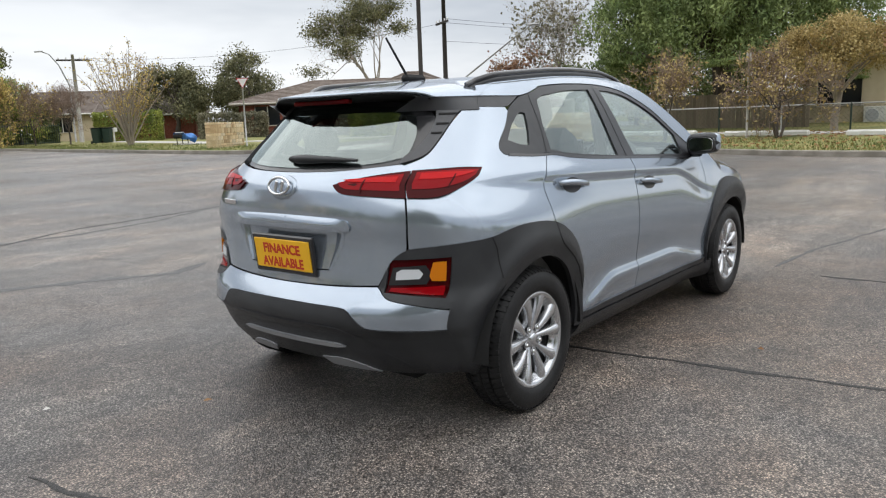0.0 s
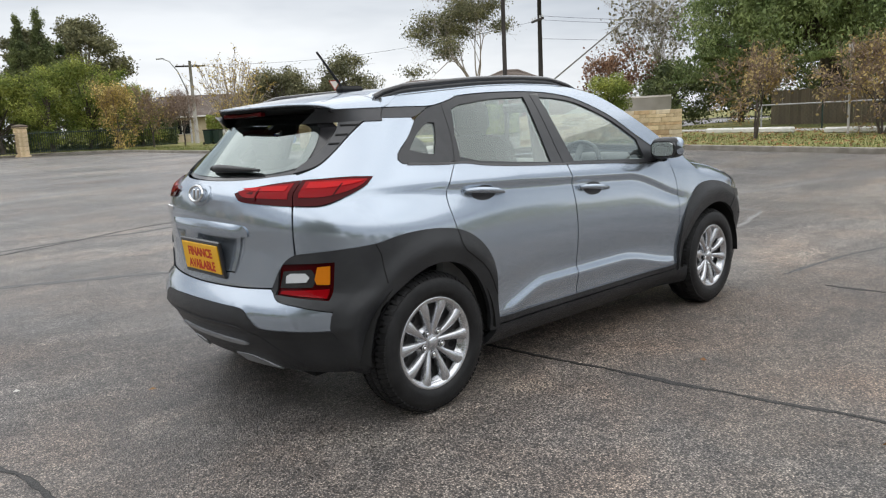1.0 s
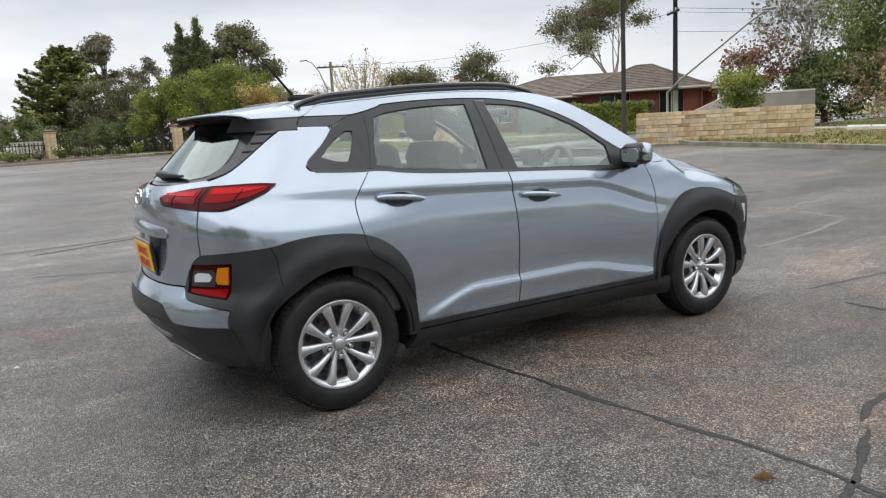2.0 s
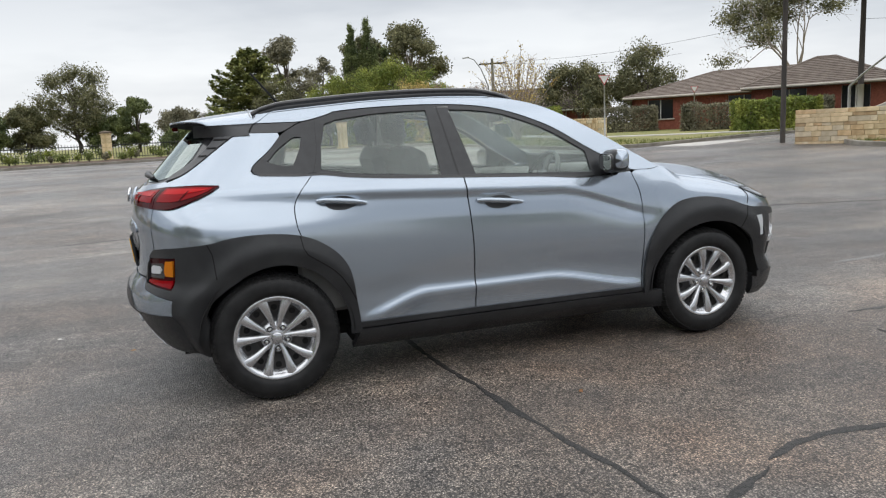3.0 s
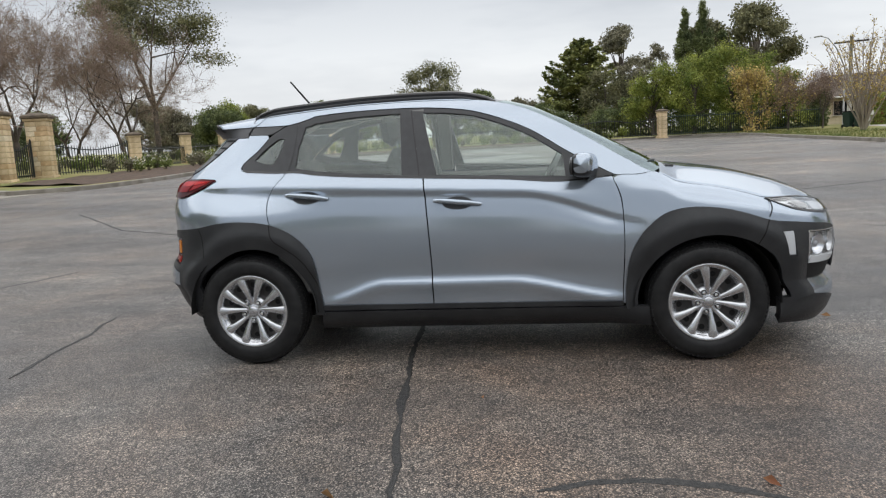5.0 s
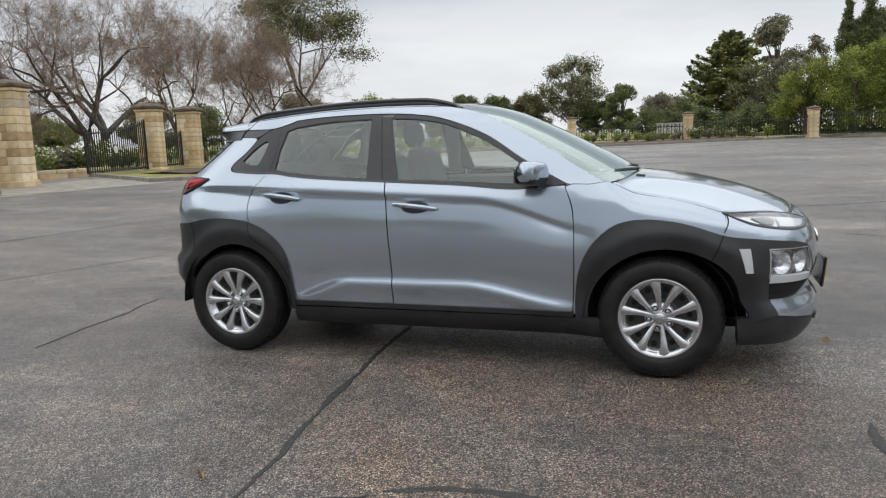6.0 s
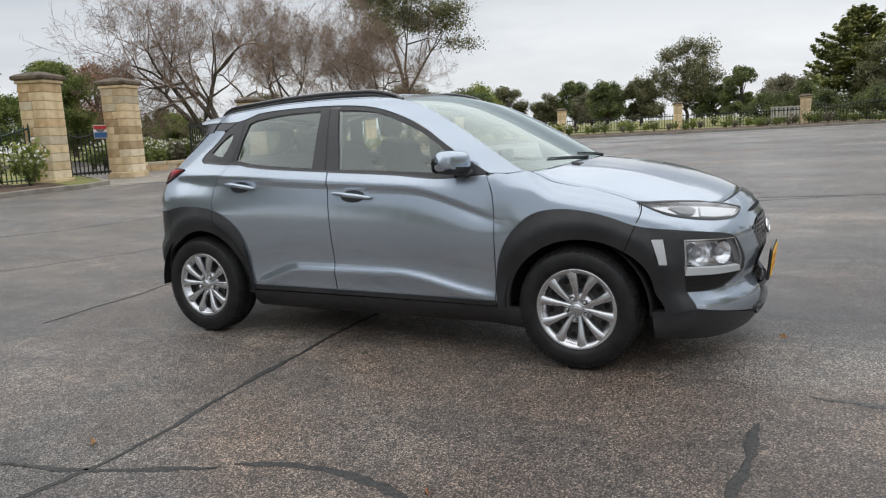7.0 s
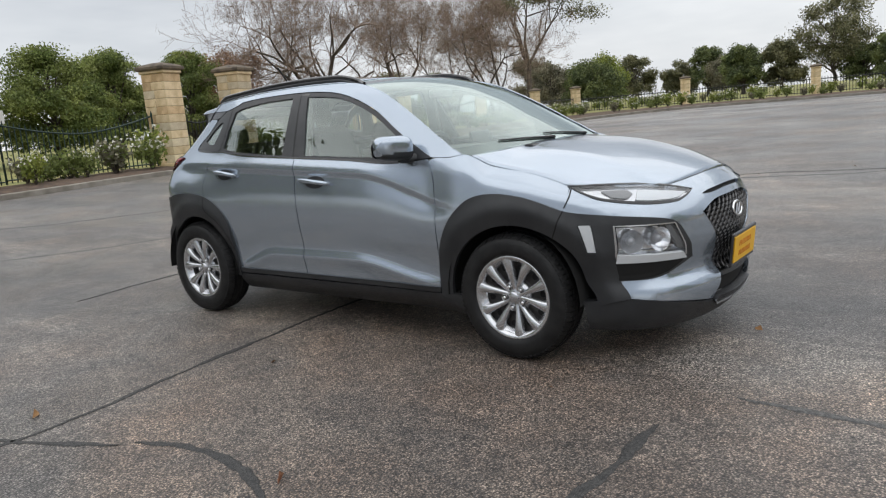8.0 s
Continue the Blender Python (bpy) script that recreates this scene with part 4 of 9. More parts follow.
def build_top():
    front_z = curve([(0, 0.858), (0.25, 0.853), (0.45, 0.842), (0.54, 0.838), (0.70, 0.853), (0.85, 0.869), (0.985, 0.882)])

    def hood_point(f, t):
        a = np.abs(t)
        end = nose(0.985 * a, front_z(0.985 * a), 0.003)
        x0 = 1.055 + 0.075 * (1 - a ** 2)
        x = x0 + (end[..., 0] - x0) * f

        def free(x):
            edge = FENDER(x) - SEAM_DROP
            ye = flank(x, edge) - 0.002
            z = HOOD(x) + (edge + 0.002 - HOOD(x)) * a ** 2.6
            z = z + 0.009 * np.exp(-((a - 0.60) / 0.14) ** 2) * ease(x, 1.1, 1.35) * (1 - ease(x, 1.7, 1.95)) - 0.006 * np.exp(-(a / 0.42) ** 4) * ease(x, 1.1, 1.4)
            return -ye * a, z
        y, z = free(x)
        ye, ze = free(end[..., 0])
        y, z = y + (end[..., 1] - ye) * f ** 3, z + (end[..., 2] - ze) * f ** 3
        return np.stack([x, y * np.sign(t), z], -1)
    data = grid(np.linspace(0, 1, 30), np.linspace(-1, 1, 49), hood_point)
    bonnet = put("bonnet", outward(data), PAINT, CAR, smooth=True)
    solid = bonnet.modifiers.new("thickness", "SOLIDIFY")
    solid.thickness, solid.offset = 0.012, -1

    def roof_point(f, t):
        x0 = -1.535 - 0.185 * (1 - np.abs(t) ** 2.6)
        x1 = 0.02 + 0.045 * (1 - np.abs(t) ** 2)
        x = x0 + (x1 - x0) * f
        ye = roof_half(x)
        return np.stack([x, -ye * t, roof_z(x, t)], -1)
    data = grid(np.linspace(0, 1, 60), np.sin(np.linspace(-1, 1, 49) * math.pi / 2), roof_point)
    roof = put("roof", outward(data), PAINT, CAR, smooth=True)
    solid = roof.modifiers.new("thickness", "SOLIDIFY")
    solid.thickness, solid.offset = 0.012, -1
    data = grid(np.linspace(0.14, 1, 40), np.linspace(-1, 1, 25), roof_point)
    put("headlining", (data[0] * np.array([1, 0.95, 1]) - np.array([0, 0, 0.035]), data[1]), HEADLINING, CAR, smooth=True)
    line = grid(np.array([-1.3135, -1.3100]), np.linspace(-1, 1, 31), lambda x, t: np.stack([x, -roof_half(x) * t * 1.001, roof_z(x, t) + 0.0012], -1))
    put("spoiler_seam", outward(line), RUBBER_SEAL, roof)
    # rails on the roof
    xs = np.linspace(-1.30, 0.16, 34)
    for side in (-1, 1):
        pts = []
        for x in xs:
            s = (x + 1.30) / 1.46
            up = 0.033 * min(1, s / 0.10, (1 - s) / 0.16) ** 0.6
            y = float(np.minimum(flank(x, EDGE(x)), 0.60)) - 0.030
            pts.append((x, side * y, float(EDGE(x)) + up + 0.004))
        v, f = tube(pts, [0.0145] * len(pts), 10)
        rail = put("roof_rail", (v, f), GLOSS, CAR, "black roof rail", True)
        low = [(p[0], p[1], p[2] - 0.022) for p in pts]
        put("rail_base", joined(tube(low, 0.016, 8)), FRAMING, rail, smooth=True)
    # windscreen with a black band and cowl
    def screen_point(v, z, out=0.0):
        half = flank(PILLAR(z), z) - 0.004
        x = PILLAR(z) + (0.155 - 0.10 * ease(z, 1.0, 1.5)) * (1 - np.abs(v) ** 2.3) + out
        return np.stack([x, -v * half, z + 0.03 * (1 - np.abs(v) ** 2)], -1)
    rows, cols = np.linspace(1.032, 1.487, 22), np.linspace(-1, 1, 31)
    pane = grid(rows, cols, lambda z, v: screen_point(v, z))
    put("windscreen", outward(pane), SCREEN_GLASS, CAR, "clear windscreen with sky reflections", True)
    band = joined(grid(np.linspace(1.032, 1.075, 4), cols, lambda z, v: screen_point(v, z, -0.004)),
                  grid(np.linspace(1.468, 1.487, 3), cols, lambda z, v: screen_point(v, z, -0.004)))
    put("windscreen_border", band, GLOSS, CAR, "black glass border", True)
    cowl = grid(np.linspace(0, 1, 5), cols, lambda f, v: np.stack([(PILLAR(1.03) + 0.155 * (1 - np.abs(v) ** 2.3) - 0.03) * (1 - f) + (1.065 + 0.075 * (1 - v ** 2)) * f,
                                                                   -v * 0.70, 1.048 + 0.022 * (1 - v ** 2) - 0.028 * np.sin(math.pi * f) - 0.012], -1))
    put("cowl", cowl, CLAD, CAR, "black wiper cowl", True)
    for a, b in ((-0.55, 0.10), (0.05, 0.62)):
        pts = [tuple(screen_point(np.array(v), np.array(1.048 + 0.004 * i), 0.012)) for i, v in enumerate(np.linspace(a, b, 8))]
        put("wiper", tube(pts, [0.008, 0.007, 0.006, 0.0055, 0.005, 0.005, 0.0045, 0.004], 6), RUBBER_SEAL, CAR, "black windscreen wiper", True)
    for y in (-0.36, 0.36):
        put("washer_jet", moved(block(0.05, 0.09, 0.012, 0.004), pose(1.17, y, float(HOOD(1.17)) - 0.018, 0, 4, 0)), GLOSS, bonnet)


build_top()


def build_tail():
    gate_body = put("tailgate", sheet(both([(0, 1.098), (0.30, 1.104), (0.52, 1.120), (0.615, 1.128), (0.657, 1.10), (0.657, 1.0), (0.626, 0.86), (0.618, 0.79), (0.575, 0.765), (0.545, 0.735), (0.500, 0.648), (0.30, 0.637), (0, 0.632)]),
                                      rear, holes=[both([(0, 0.872), (0.346, 0.870), (0.328, 0.80), (0.258, 0.695), (0, 0.686)])], step=0.026, flip=True), PAINT, CAR, "painted tailgate", True)
    # plate recess
    def depth(z):
        return -0.003 - 0.020 * np.clip((z - 0.69) / 0.18, 0, 1)

    def bevel(a, z):
        inner, outer = 0.25 + 0.05 * (z - 0.70) / 0.174, 0.263 + 0.088 * (z - 0.69) / 0.18
        return 0.001 + (1 - np.clip((np.abs(a) - inner) / (outer - inner), 0, 1)) * (depth(z) - 0.001)
    put("plate_recess", sheet(both([(0, 0.876), (0.302, 0.874), (0.287, 0.80), (0.252, 0.70), (0, 0.690)]), rear, step=0.03, out=lambda a, z: depth(z), rim=0, flip=True), PAINT, gate_body, smooth=True)
    for sgn in (1, -1):
        d = sheet([(0.299, 0.874), (0.353, 0.872), (0.334, 0.80), (0.262, 0.69), (0.249, 0.70), (0.284, 0.80)], rear, step=0.012, out=bevel, rim=0, soft=False, flip=True)
        put("recess_facet", d if sgn > 0 else mirrored(d), PAINT, gate_body, smooth=True)
    put("handle_bar", sheet(both([(0, 0.925), (0.30, 0.918), (0.372, 0.908), (0.385, 0.885), (0.375, 0.865), (0, 0.872)]), rear, step=0.02, out=lambda a, z: 0.003 + 0.018 * ease(z, 0.922, 0.898) * (1 - 0.8 * ease(np.abs(a), 0.26, 0.385)), rim=0.040, flip=True), PAINT, gate_body, "body-coloured tailgate handle bar", True)
    # rear window
    put("rear_window", sheet(both([(0, 1.122), (0.30, 1.128), (0.50, 1.142), (0.63, 1.165), (0.655, 1.25), (0.64, 1.33), (0.52, 1.372), (0, 1.385)]), rear, step=0.05, out=-0.008, rim=0, flip=True), BACK_GLASS, gate_body, "dark rear window with bright sky reflection", True)
    put("rear_window_border", sheet(both([(0, 1.108), (0.30, 1.114), (0.52, 1.130), (0.66, 1.150), (0.74, 1.20), (0.74, 1.33), (0.62, 1.39), (0, 1.40)]), rear,
                                    holes=[both([(0, 1.142), (0.30, 1.147), (0.50, 1.162), (0.592, 1.195), (0.602, 1.27), (0.585, 1.325), (0.52, 1.348), (0, 1.352)])], step=0.035, out=-0.013, rim=0, flip=True), GLOSS, gate_body, "black border of the rear window", True)
    # black pillar trims beside the window, with three small fins
    for pr, sgn in ((CAR, 1), (CAR, -1)):
        d = sheet([(-1.667, 1.399), (-1.667, 1.361), (-1.725, 1.361), (-1.756, 1.344), (-1.811, 1.290), (-1.864, 1.220), (-1.906, 1.171), (-1.948, 1.148), (-2.03, 1.128), (-2.02, 1.152), (-1.945, 1.208), (-1.905, 1.262), (-1.885, 1.325), (-1.90, 1.385), (-1.99, 1.404), (-1.80, 1.402)],
                  skin, step=0.022, out=0.004, rim=0.02)
        trim = put("rear_pillar_trim", d if sgn > 0 else mirrored(d), TRIM_GREY, pr, "grey-black plastic pillar trim", True)
        for u, long, z in ((-1.777, 0.095, 1.321), (-1.820, 0.063, 1.280), (-1.851, 0.053, 1.242)):
            d = sheet([(u - long, z), (u, z + 0.001), (u, z + 0.006), (u - long, z + 0.006)], skin, step=0.02, out=0.008, rim=0.006)
            put("fin", d if sgn > 0 else mirrored(d), SHADE_BLACK, trim)
    # black cheeks between the spoiler's ends and the pillar trims
    for sgn in (1, -1):
        xs = np.linspace(-1.60, -1.33, 14)
        cheek = grid(np.linspace(0, 1, 4), xs, lambda f, x: np.stack([x, -sgn * ((roof_half(x) - 0.006) * (1 - f) + (flank(x, 1.342 + 0 * x) + 0.0055) * f), 1.402 - 0.060 * f + 0 * x], -1))
        put("spoiler_cheek", outward(cheek), TRIM_GREY, CAR, smooth=True)
    # spoiler lip with brake lamp
    def lip_point(f, t):
        x0 = -1.535 - 0.185 * (1 - np.abs(t) ** 2.6)
        ye = roof_half(x0)
        z0 = roof_z(x0, t)
        x = x0 + np.where(f < 0.5, 0.0 + 0.01 * f, 0.23 * (f - 0.5) * 2)
        return np.stack([x, -ye * t, z0 - np.where(f < 0.5, 0.0125 + 0.016 * f, 0.0205 + 0.070 * (f - 0.5))], -1)
    put("spoiler_lip", outward(grid(np.array([0.0, 0.25, 0.49]), np.linspace(-0.99, 0.99, 31), lip_point)), SHADE_BLACK, CAR, "black trailing edge of the roof spoiler", True)
    put("spoiler_underside", grid(np.array([0.5, 0.55, 0.8, 1.0]), np.linspace(-0.992, 0.992, 41), lip_point), SHADE_BLACK, CAR, "black underside of the roof spoiler", True)
    put("high_brake_lamp", moved(block(0.03, 0.36, 0.020, 0.004), Matrix.Translation((-1.69, 0, 1.385))), DARK_RED_LENS, CAR, "dark red high brake lamp")
    # tail lamps, split by the tailgate seam
    for sgn in (1, -1):
        for who, par, pts, mt in (("tail_lamp", CAR, [(-1.638, 1.098), (-1.75, 1.103), (-1.963, 1.098), (-1.962, 0.998), (-1.83, 0.998), (-1.72, 1.03), (-1.65, 1.070)], DARK_RED_LENS),
                                  ("tail_lamp", gate_body, [(-1.968, 1.097), (-2.10, 1.085), (-2.22, 1.068), (-2.312, 1.048), (-2.265, 1.016), (-2.10, 1.004), (-1.967, 0.998)], DARK_RED_LENS)):
            d = sheet(pts, skin, step=0.02, out=0.010, rim=0.022)
            lamp = put(who, d if sgn > 0 else mirrored(d), mt, par, "red tail lamp", True)
            cx, cz = np.mean([p[0] for p in pts]), np.mean([p[1] for p in pts])
            inner = [(cx + (a - cx) * 0.86, cz + 0.008 + (b - cz) * 0.60) for a, b in pts]
            d = sheet(inner, skin, step=0.02, out=0.0125, rim=0.004)
            put("lamp_core", d if sgn > 0 else mirrored(d), RED_LENS, lamp, "brighter red light bar", smooth=True)
            # a slimmer bright guide along the upper edge and a dark divider
            guide = [(cx + (a - cx) * 0.74, cz + 0.019 + (b - cz) * 0.20) for a, b in pts]
            d = sheet(guide, skin, step=0.015, out=0.0145, rim=0.003)
            put("light_guide", d if sgn > 0 else mirrored(d), BRIGHT_RED_LENS, lamp, smooth=True)
            for f in (0.06,):
                u0 = cx + f * (pts[0][0] - pts[3][0]) * (1 if par is CAR else -1)
                d = sheet([(u0 - 0.004, cz + 0.020), (u0 + 0.004, cz + 0.020), (u0 - 0.012, cz - 0.026), (u0 - 0.020, cz - 0.026)], skin, step=0.01, out=0.0150, rim=0.004, soft=False)
                put("divider", d if sgn > 0 else mirrored(d), DARK_RED_LENS, lamp)
        # lower lamp cluster in the cladding
        d = sheet([(-2.085, 0.753), (-2.10, 0.62), (-1.835, 0.600), (-1.828, 0.764)], skin, step=0.03, out=-0.008, rim=0.0)
        box = put("rear_lamp", d if sgn > 0 else mirrored(d), DARK_RED_LENS, CAR, "lower rear lamp set in the cladding", True)
        for nm, pts, mt, o in (("reversing_lamp", [(-2.056, 0.703), (-2.035, 0.714), (-1.962, 0.716), (-1.944, 0.698), (-1.958, 0.678), (-2.058, 0.672)], WHITE_LENS, 0.0), ("reversing_lamp_bezel", [(-2.072, 0.722), (-1.935, 0.733), (-1.908, 0.695), (-1.93, 0.656), (-2.09, 0.650)], GLOSS, -0.004),
                               ("indicator", [(-1.905, 0.744), (-1.850, 0.747), (-1.850, 0.668), (-1.908, 0.670), (-1.918, 0.69)], AMBER_LENS, 0.003), ("reflector_strip", [(-2.075, 0.640), (-2.080, 0.626), (-1.85, 0.611), (-1.852, 0.650), (-1.95, 0.645)], RED_LENS, 0.002)):
            d = sheet(pts, skin, step=0.02, out=o, rim=0.014)
            put(nm, d if sgn > 0 else mirrored(d), mt, box, smooth=True)
    # bumper: painted strip above, black below, satin strips at the foot
    put("rear_bumper", sheet(both([(0, 0.626), (0.30, 0.630), (0.497, 0.640), (0.555, 0.596), (0.68, 0.575), (0.83, 0.552), (0.825, 0.476), (0.49, 0.480), (0.44, 0.510), (0.385, 0.552), (0.20, 0.560), (0, 0.562)]), rear, step=0.026, out=0.004, rim=0.02, flip=True), PAINT, CAR, "painted upper strip of the rear bumper", True)
    low = put("rear_bumper_lower", sheet(both([(0, 0.560), (0.20, 0.558), (0.385, 0.550), (0.44, 0.508), (0.49, 0.478), (0.825, 0.474), (0.83, 0.36), (0.81, 0.268), (0.50, 0.262), (0.30, 0.285), (0, 0.285)]), rear, step=0.03, out=0.008, rim=0.03, flip=True), CLAD, CAR, "black lower rear bumper", True)
    put("bumper_crease", sheet(both([(0, 0.470), (0.34, 0.466), (0.42, 0.43), (0.62, 0.30), (0.626, 0.304), (0.43, 0.437), (0.345, 0.473), (0, 0.477)]), rear, step=0.03, out=0.0095, rim=0.004, flip=True), FRAMING, low)
    put("skid_strip", sheet(both([(0, 0.395), (0.30, 0.393), (0.345, 0.384), (0.30, 0.376), (0, 0.376)]), rear, step=0.03, out=0.018, rim=0.02, flip=True), SATIN_SILVER, low, "satin grey strip", True)
    for sgn in (1, -1):
        d = sheet([(0.16, 0.305), (0.30, 0.312), (0.46, 0.262), (0.20, 0.268)], rear, step=0.03, out=0.014, rim=0.02, flip=True)
        put("skid_corner", d if sgn > 0 else mirrored(d), SATIN_SILVER, low, "satin grey skid piece", True)
    # badge: a plain chrome oval
    t = np.linspace(0, 2 * math.pi, 37)[:-1]
    base = np.array([float(TAIL(1.04)) - 0.003, 0, 1.040])
    put("badge_mount", moved(lathe([(0.001, 0.0), (0.078, 0.003), (0.090, 0.012), (0.093, 0.03)], 40), Matrix.Translation(base) @ pose(0, 0, 0, -18, 0, -90) @ Matrix.Diagonal((0.92, 0.5, 0.60, 1)).to_4x4() @ pose(0, -0.004, 0)), PAINT, gate_body, smooth=True)
    oval = put("badge", moved(tube([(0.066 * math.cos(a), 0.033 * math.sin(a) * 1.1, 0) for a in np.linspace(0, 2 * math.pi, 41)], 0.0065, 8, False), Matrix.Translation(base + np.array([-0.018, 0, 0.006])) @ pose(0, 0, 0, 90, 0, -90) @ pose(0, 0, 0, -12)), CHROME, gate_body, "plain chrome oval badge", True)
    put("badge_bar", moved(joined(moved(block(0.016, 0.008, 0.050, 0.003), pose(-0.024, 0, -0.025, 0, 20, 0)), moved(block(0.016, 0.008, 0.050, 0.003), pose(0.016, 0, -0.025, 0, 20, 0))), Matrix.Translation(base + np.array([-0.020, 0, 0.006])) @ pose(0, 0, 0, 0, 0, -90)), CHROME, oval)
    for i in range(4):
        put("lettering_bar", moved(block(0.004, 0.022, 0.022, 0.002), Matrix.Translation(rear(np.array(-(0.50 - 0.036 * i)), np.array(0.945), np.array(0.003)))), CHROME, gate_body, "small unreadable chrome letter")
    # rear wiper
    wp = [tuple(rear(np.array(v), np.array(1.142 + 0.006 * math.cos(v * 4)), 0.008)) for v in np.linspace(-0.05, 0.39, 9)]
    put("rear_wiper", tube(wp, [0.012, 0.020, 0.021, 0.019, 0.016, 0.014, 0.012, 0.009, 0.006], 8), RUBBER_SEAL, gate_body, "black rear wiper", True)
    # number plates
    return gate_body


TAILGATE = build_tail()


def build_plate(at, words, parent):
    holder = put("number_plate", moved(block(0.40, 0.016, 0.175, 0.006), at), GLOSS, parent, "yellow plate with red lettering in a black holder")
    put("plate_face", moved(block(0.362, 0.006, 0.134, 0.002, (0, -0.010, 0.022)), at), PLATE_YELLOW, holder)
    for i, text in enumerate(words):
        if text:
            c = bpy.data.curves.new("plate_words", "FONT")
            c.body, c.size, c.align_x, c.extrude = text, 0.068, "CENTER", 0.0006
            c.offset = 0.0022
            tmp = bpy.data.objects.new("words", c)
            me = bpy.data.meshes.new_from_object(tmp)
            bpy.data.objects.remove(tmp)
            me.transform(at @ pose(0, -0.0140, 0.094 - 0.060 * i, 90, 0, 0) @ Matrix.Diagonal((0.86 if i == 0 else 0.80, 0.86, 1, 1)))
            me.materials.append(PLATE_RED)
            put("plate_words", me, None, holder)
        else:
            put("plate_words", moved(joined(*[block(0.014, 0.002, 0.026, 0, (-0.10 + 0.026 * k, -0.0135, 0.100 - 0.050 * i)) for k in range(8)]), at), AMBER_LENS, holder)


build_plate(Matrix.Translation((-1.957, 0, 0.660)) @ pose(0, 0, 0, 6, 0, -90), ("FINANCE", "AVAILABLE"), TAILGATE)
build_plate(Matrix.Translation((2.165, 0, 0.385)) @ pose(0, 0, 0, 6, 0, 90), ("", ""), CAR)


def build_face():
    face = put("front_bumper", sheet(both([(0, 0.855), (0.25, 0.850), (0.45, 0.840), (0.535, 0.834), (0.36, 0.806), (0.44, 0.779), (0.52, 0.769), (0.70, 0.777), (0.876, 0.808), (0.949, 0.843), (0.978, 0.866), (1.108, 0.762), (0.875, 0.738), (0.592, 0.692), (0.506, 0.60), (0.446, 0.495),
                                           (0.63, 0.425), (0.838, 0.424), (0.826, 0.341), (0.60, 0.302), (0.30, 0.250), (0.225, 0.365), (0.262, 0.55), (0.372, 0.70), (0.22, 0.738), (0, 0.744)]),
                                     nose, holes=[both([(0, 0.792), (0.23, 0.786), (0.31, 0.776), (0.23, 0.770), (0, 0.776)])], step=0.025, out=0.002, rim=0.02), PAINT, CAR, "painted front bumper", True)
    put("bonnet_slot", sheet(both([(0, 0.798), (0.33, 0.78), (0, 0.77)]), nose, step=0.04, out=-0.015, rim=0), SHADE_BLACK, face)
    # grille: back plate and a lattice of slanted bars
    gr_half = [(0, 0.746), (0.22, 0.740), (0.376, 0.702), (0.265, 0.55), (0.228, 0.368), (0, 0.362)]
    grille = put("grille", sheet(both(gr_half), nose, step=0.04, out=-0.030, rim=0), SHADE_BLACK, CAR, "black mesh grille", True)
    poly = both(gr_half)
    bars = []
    for k in range(-16, 17):
        for slope in (1, -1):
            pts = []
            for z in np.linspace(0.366, 0.742, 20):
                s = k * 0.052 + slope * (z - 0.55) * 1.15
                if inside(np.array([s]), np.array([z]), poly)[0]:
                    pts.append((s, z))
            if len(pts) > 1:
                p = nose(np.array([q[0] for q in pts]), np.array([q[1] for q in pts]), np.full(len(pts), -0.012))
                bars.append(tube([tuple(q) for q in p], 0.0095, 5))
    put("mesh", joined(*bars), GLOSS, grille, "black lattice", True)
    lower = put("lower_intake", sheet(both([(0, 0.352), (0.215, 0.358), (0.262, 0.262), (0, 0.248)]), nose, step=0.04, out=-0.025, rim=0), SHADE_BLACK, CAR, "black lower intake", True)
    put("intake_bar", sheet(both([(0, 0.366), (0.222, 0.372), (0.222, 0.352), (0, 0.346)]), nose, step=0.03, out=0.004, rim=0.03), CLAD, lower, smooth=True)
    skid = put("skid_plate", sheet(both([(0, 0.250), (0.262, 0.262), (0.295, 0.246), (0.27, 0.222), (0, 0.214)]), nose, step=0.03, out=0.020, rim=0.04), CLAD, CAR, "black skid plate with a silver edge", True)
    put("skid_edge", sheet(both([(0, 0.223), (0.270, 0.231), (0.292, 0.248), (0.297, 0.244), (0.272, 0.222), (0, 0.214)]), nose, step=0.02, out=0.0225, rim=0.006), SATIN_SILVER, skid, "thin satin silver edge", True)
    put("front_lip", sheet(both([(0, 0.226), (0.30, 0.244), (0.60, 0.297), (0.80, 0.334), (0.93, 0.336), (1.03, 0.332), (0.995, 0.19), (0.6, 0.167), (0, 0.166)]), nose, step=0.03, out=0.008, rim=0.05), CLAD, CAR, "black front lip", True)
    oval = put("badge", moved(tube([(0.068 * math.cos(a), 0.036 * math.sin(a), 0) for a in np.linspace(0, 2 * math.pi, 41)], 0.007, 8, False), pose(2.150, 0, 0.662, 90, 0, 90) @ pose(0, 0, 0, -10)), CHROME, CAR, "plain chrome oval badge", True)
    put("badge_bar", moved(joined(moved(block(0.018, 0.008, 0.052, 0.003), pose(-0.024, 0, -0.026, 0, 20, 0)), moved(block(0.018, 0.008, 0.052, 0.003), pose(0.016, 0, -0.026, 0, 20, 0))), pose(2.152, 0, 0.662, 0, 0, 90)), CHROME, oval)
    for sgn in (1, -1):
        turn = (lambda d: d) if sgn > 0 else mirrored
        head_pts = [(1.655, 0.872), (1.85, 0.862), (2.10, 0.834), (2.262, 0.804), (2.19, 0.786), (2.11, 0.776), (1.93, 0.784), (1.76, 0.814), (1.69, 0.845)]
        hl = put("headlamp", turn(sheet(head_pts, skin, step=0.022, out=0.004, rim=0.012)), CLEAR_LENS, CAR, "slim clear daytime lamp", True)
        hl.visible_shadow = False
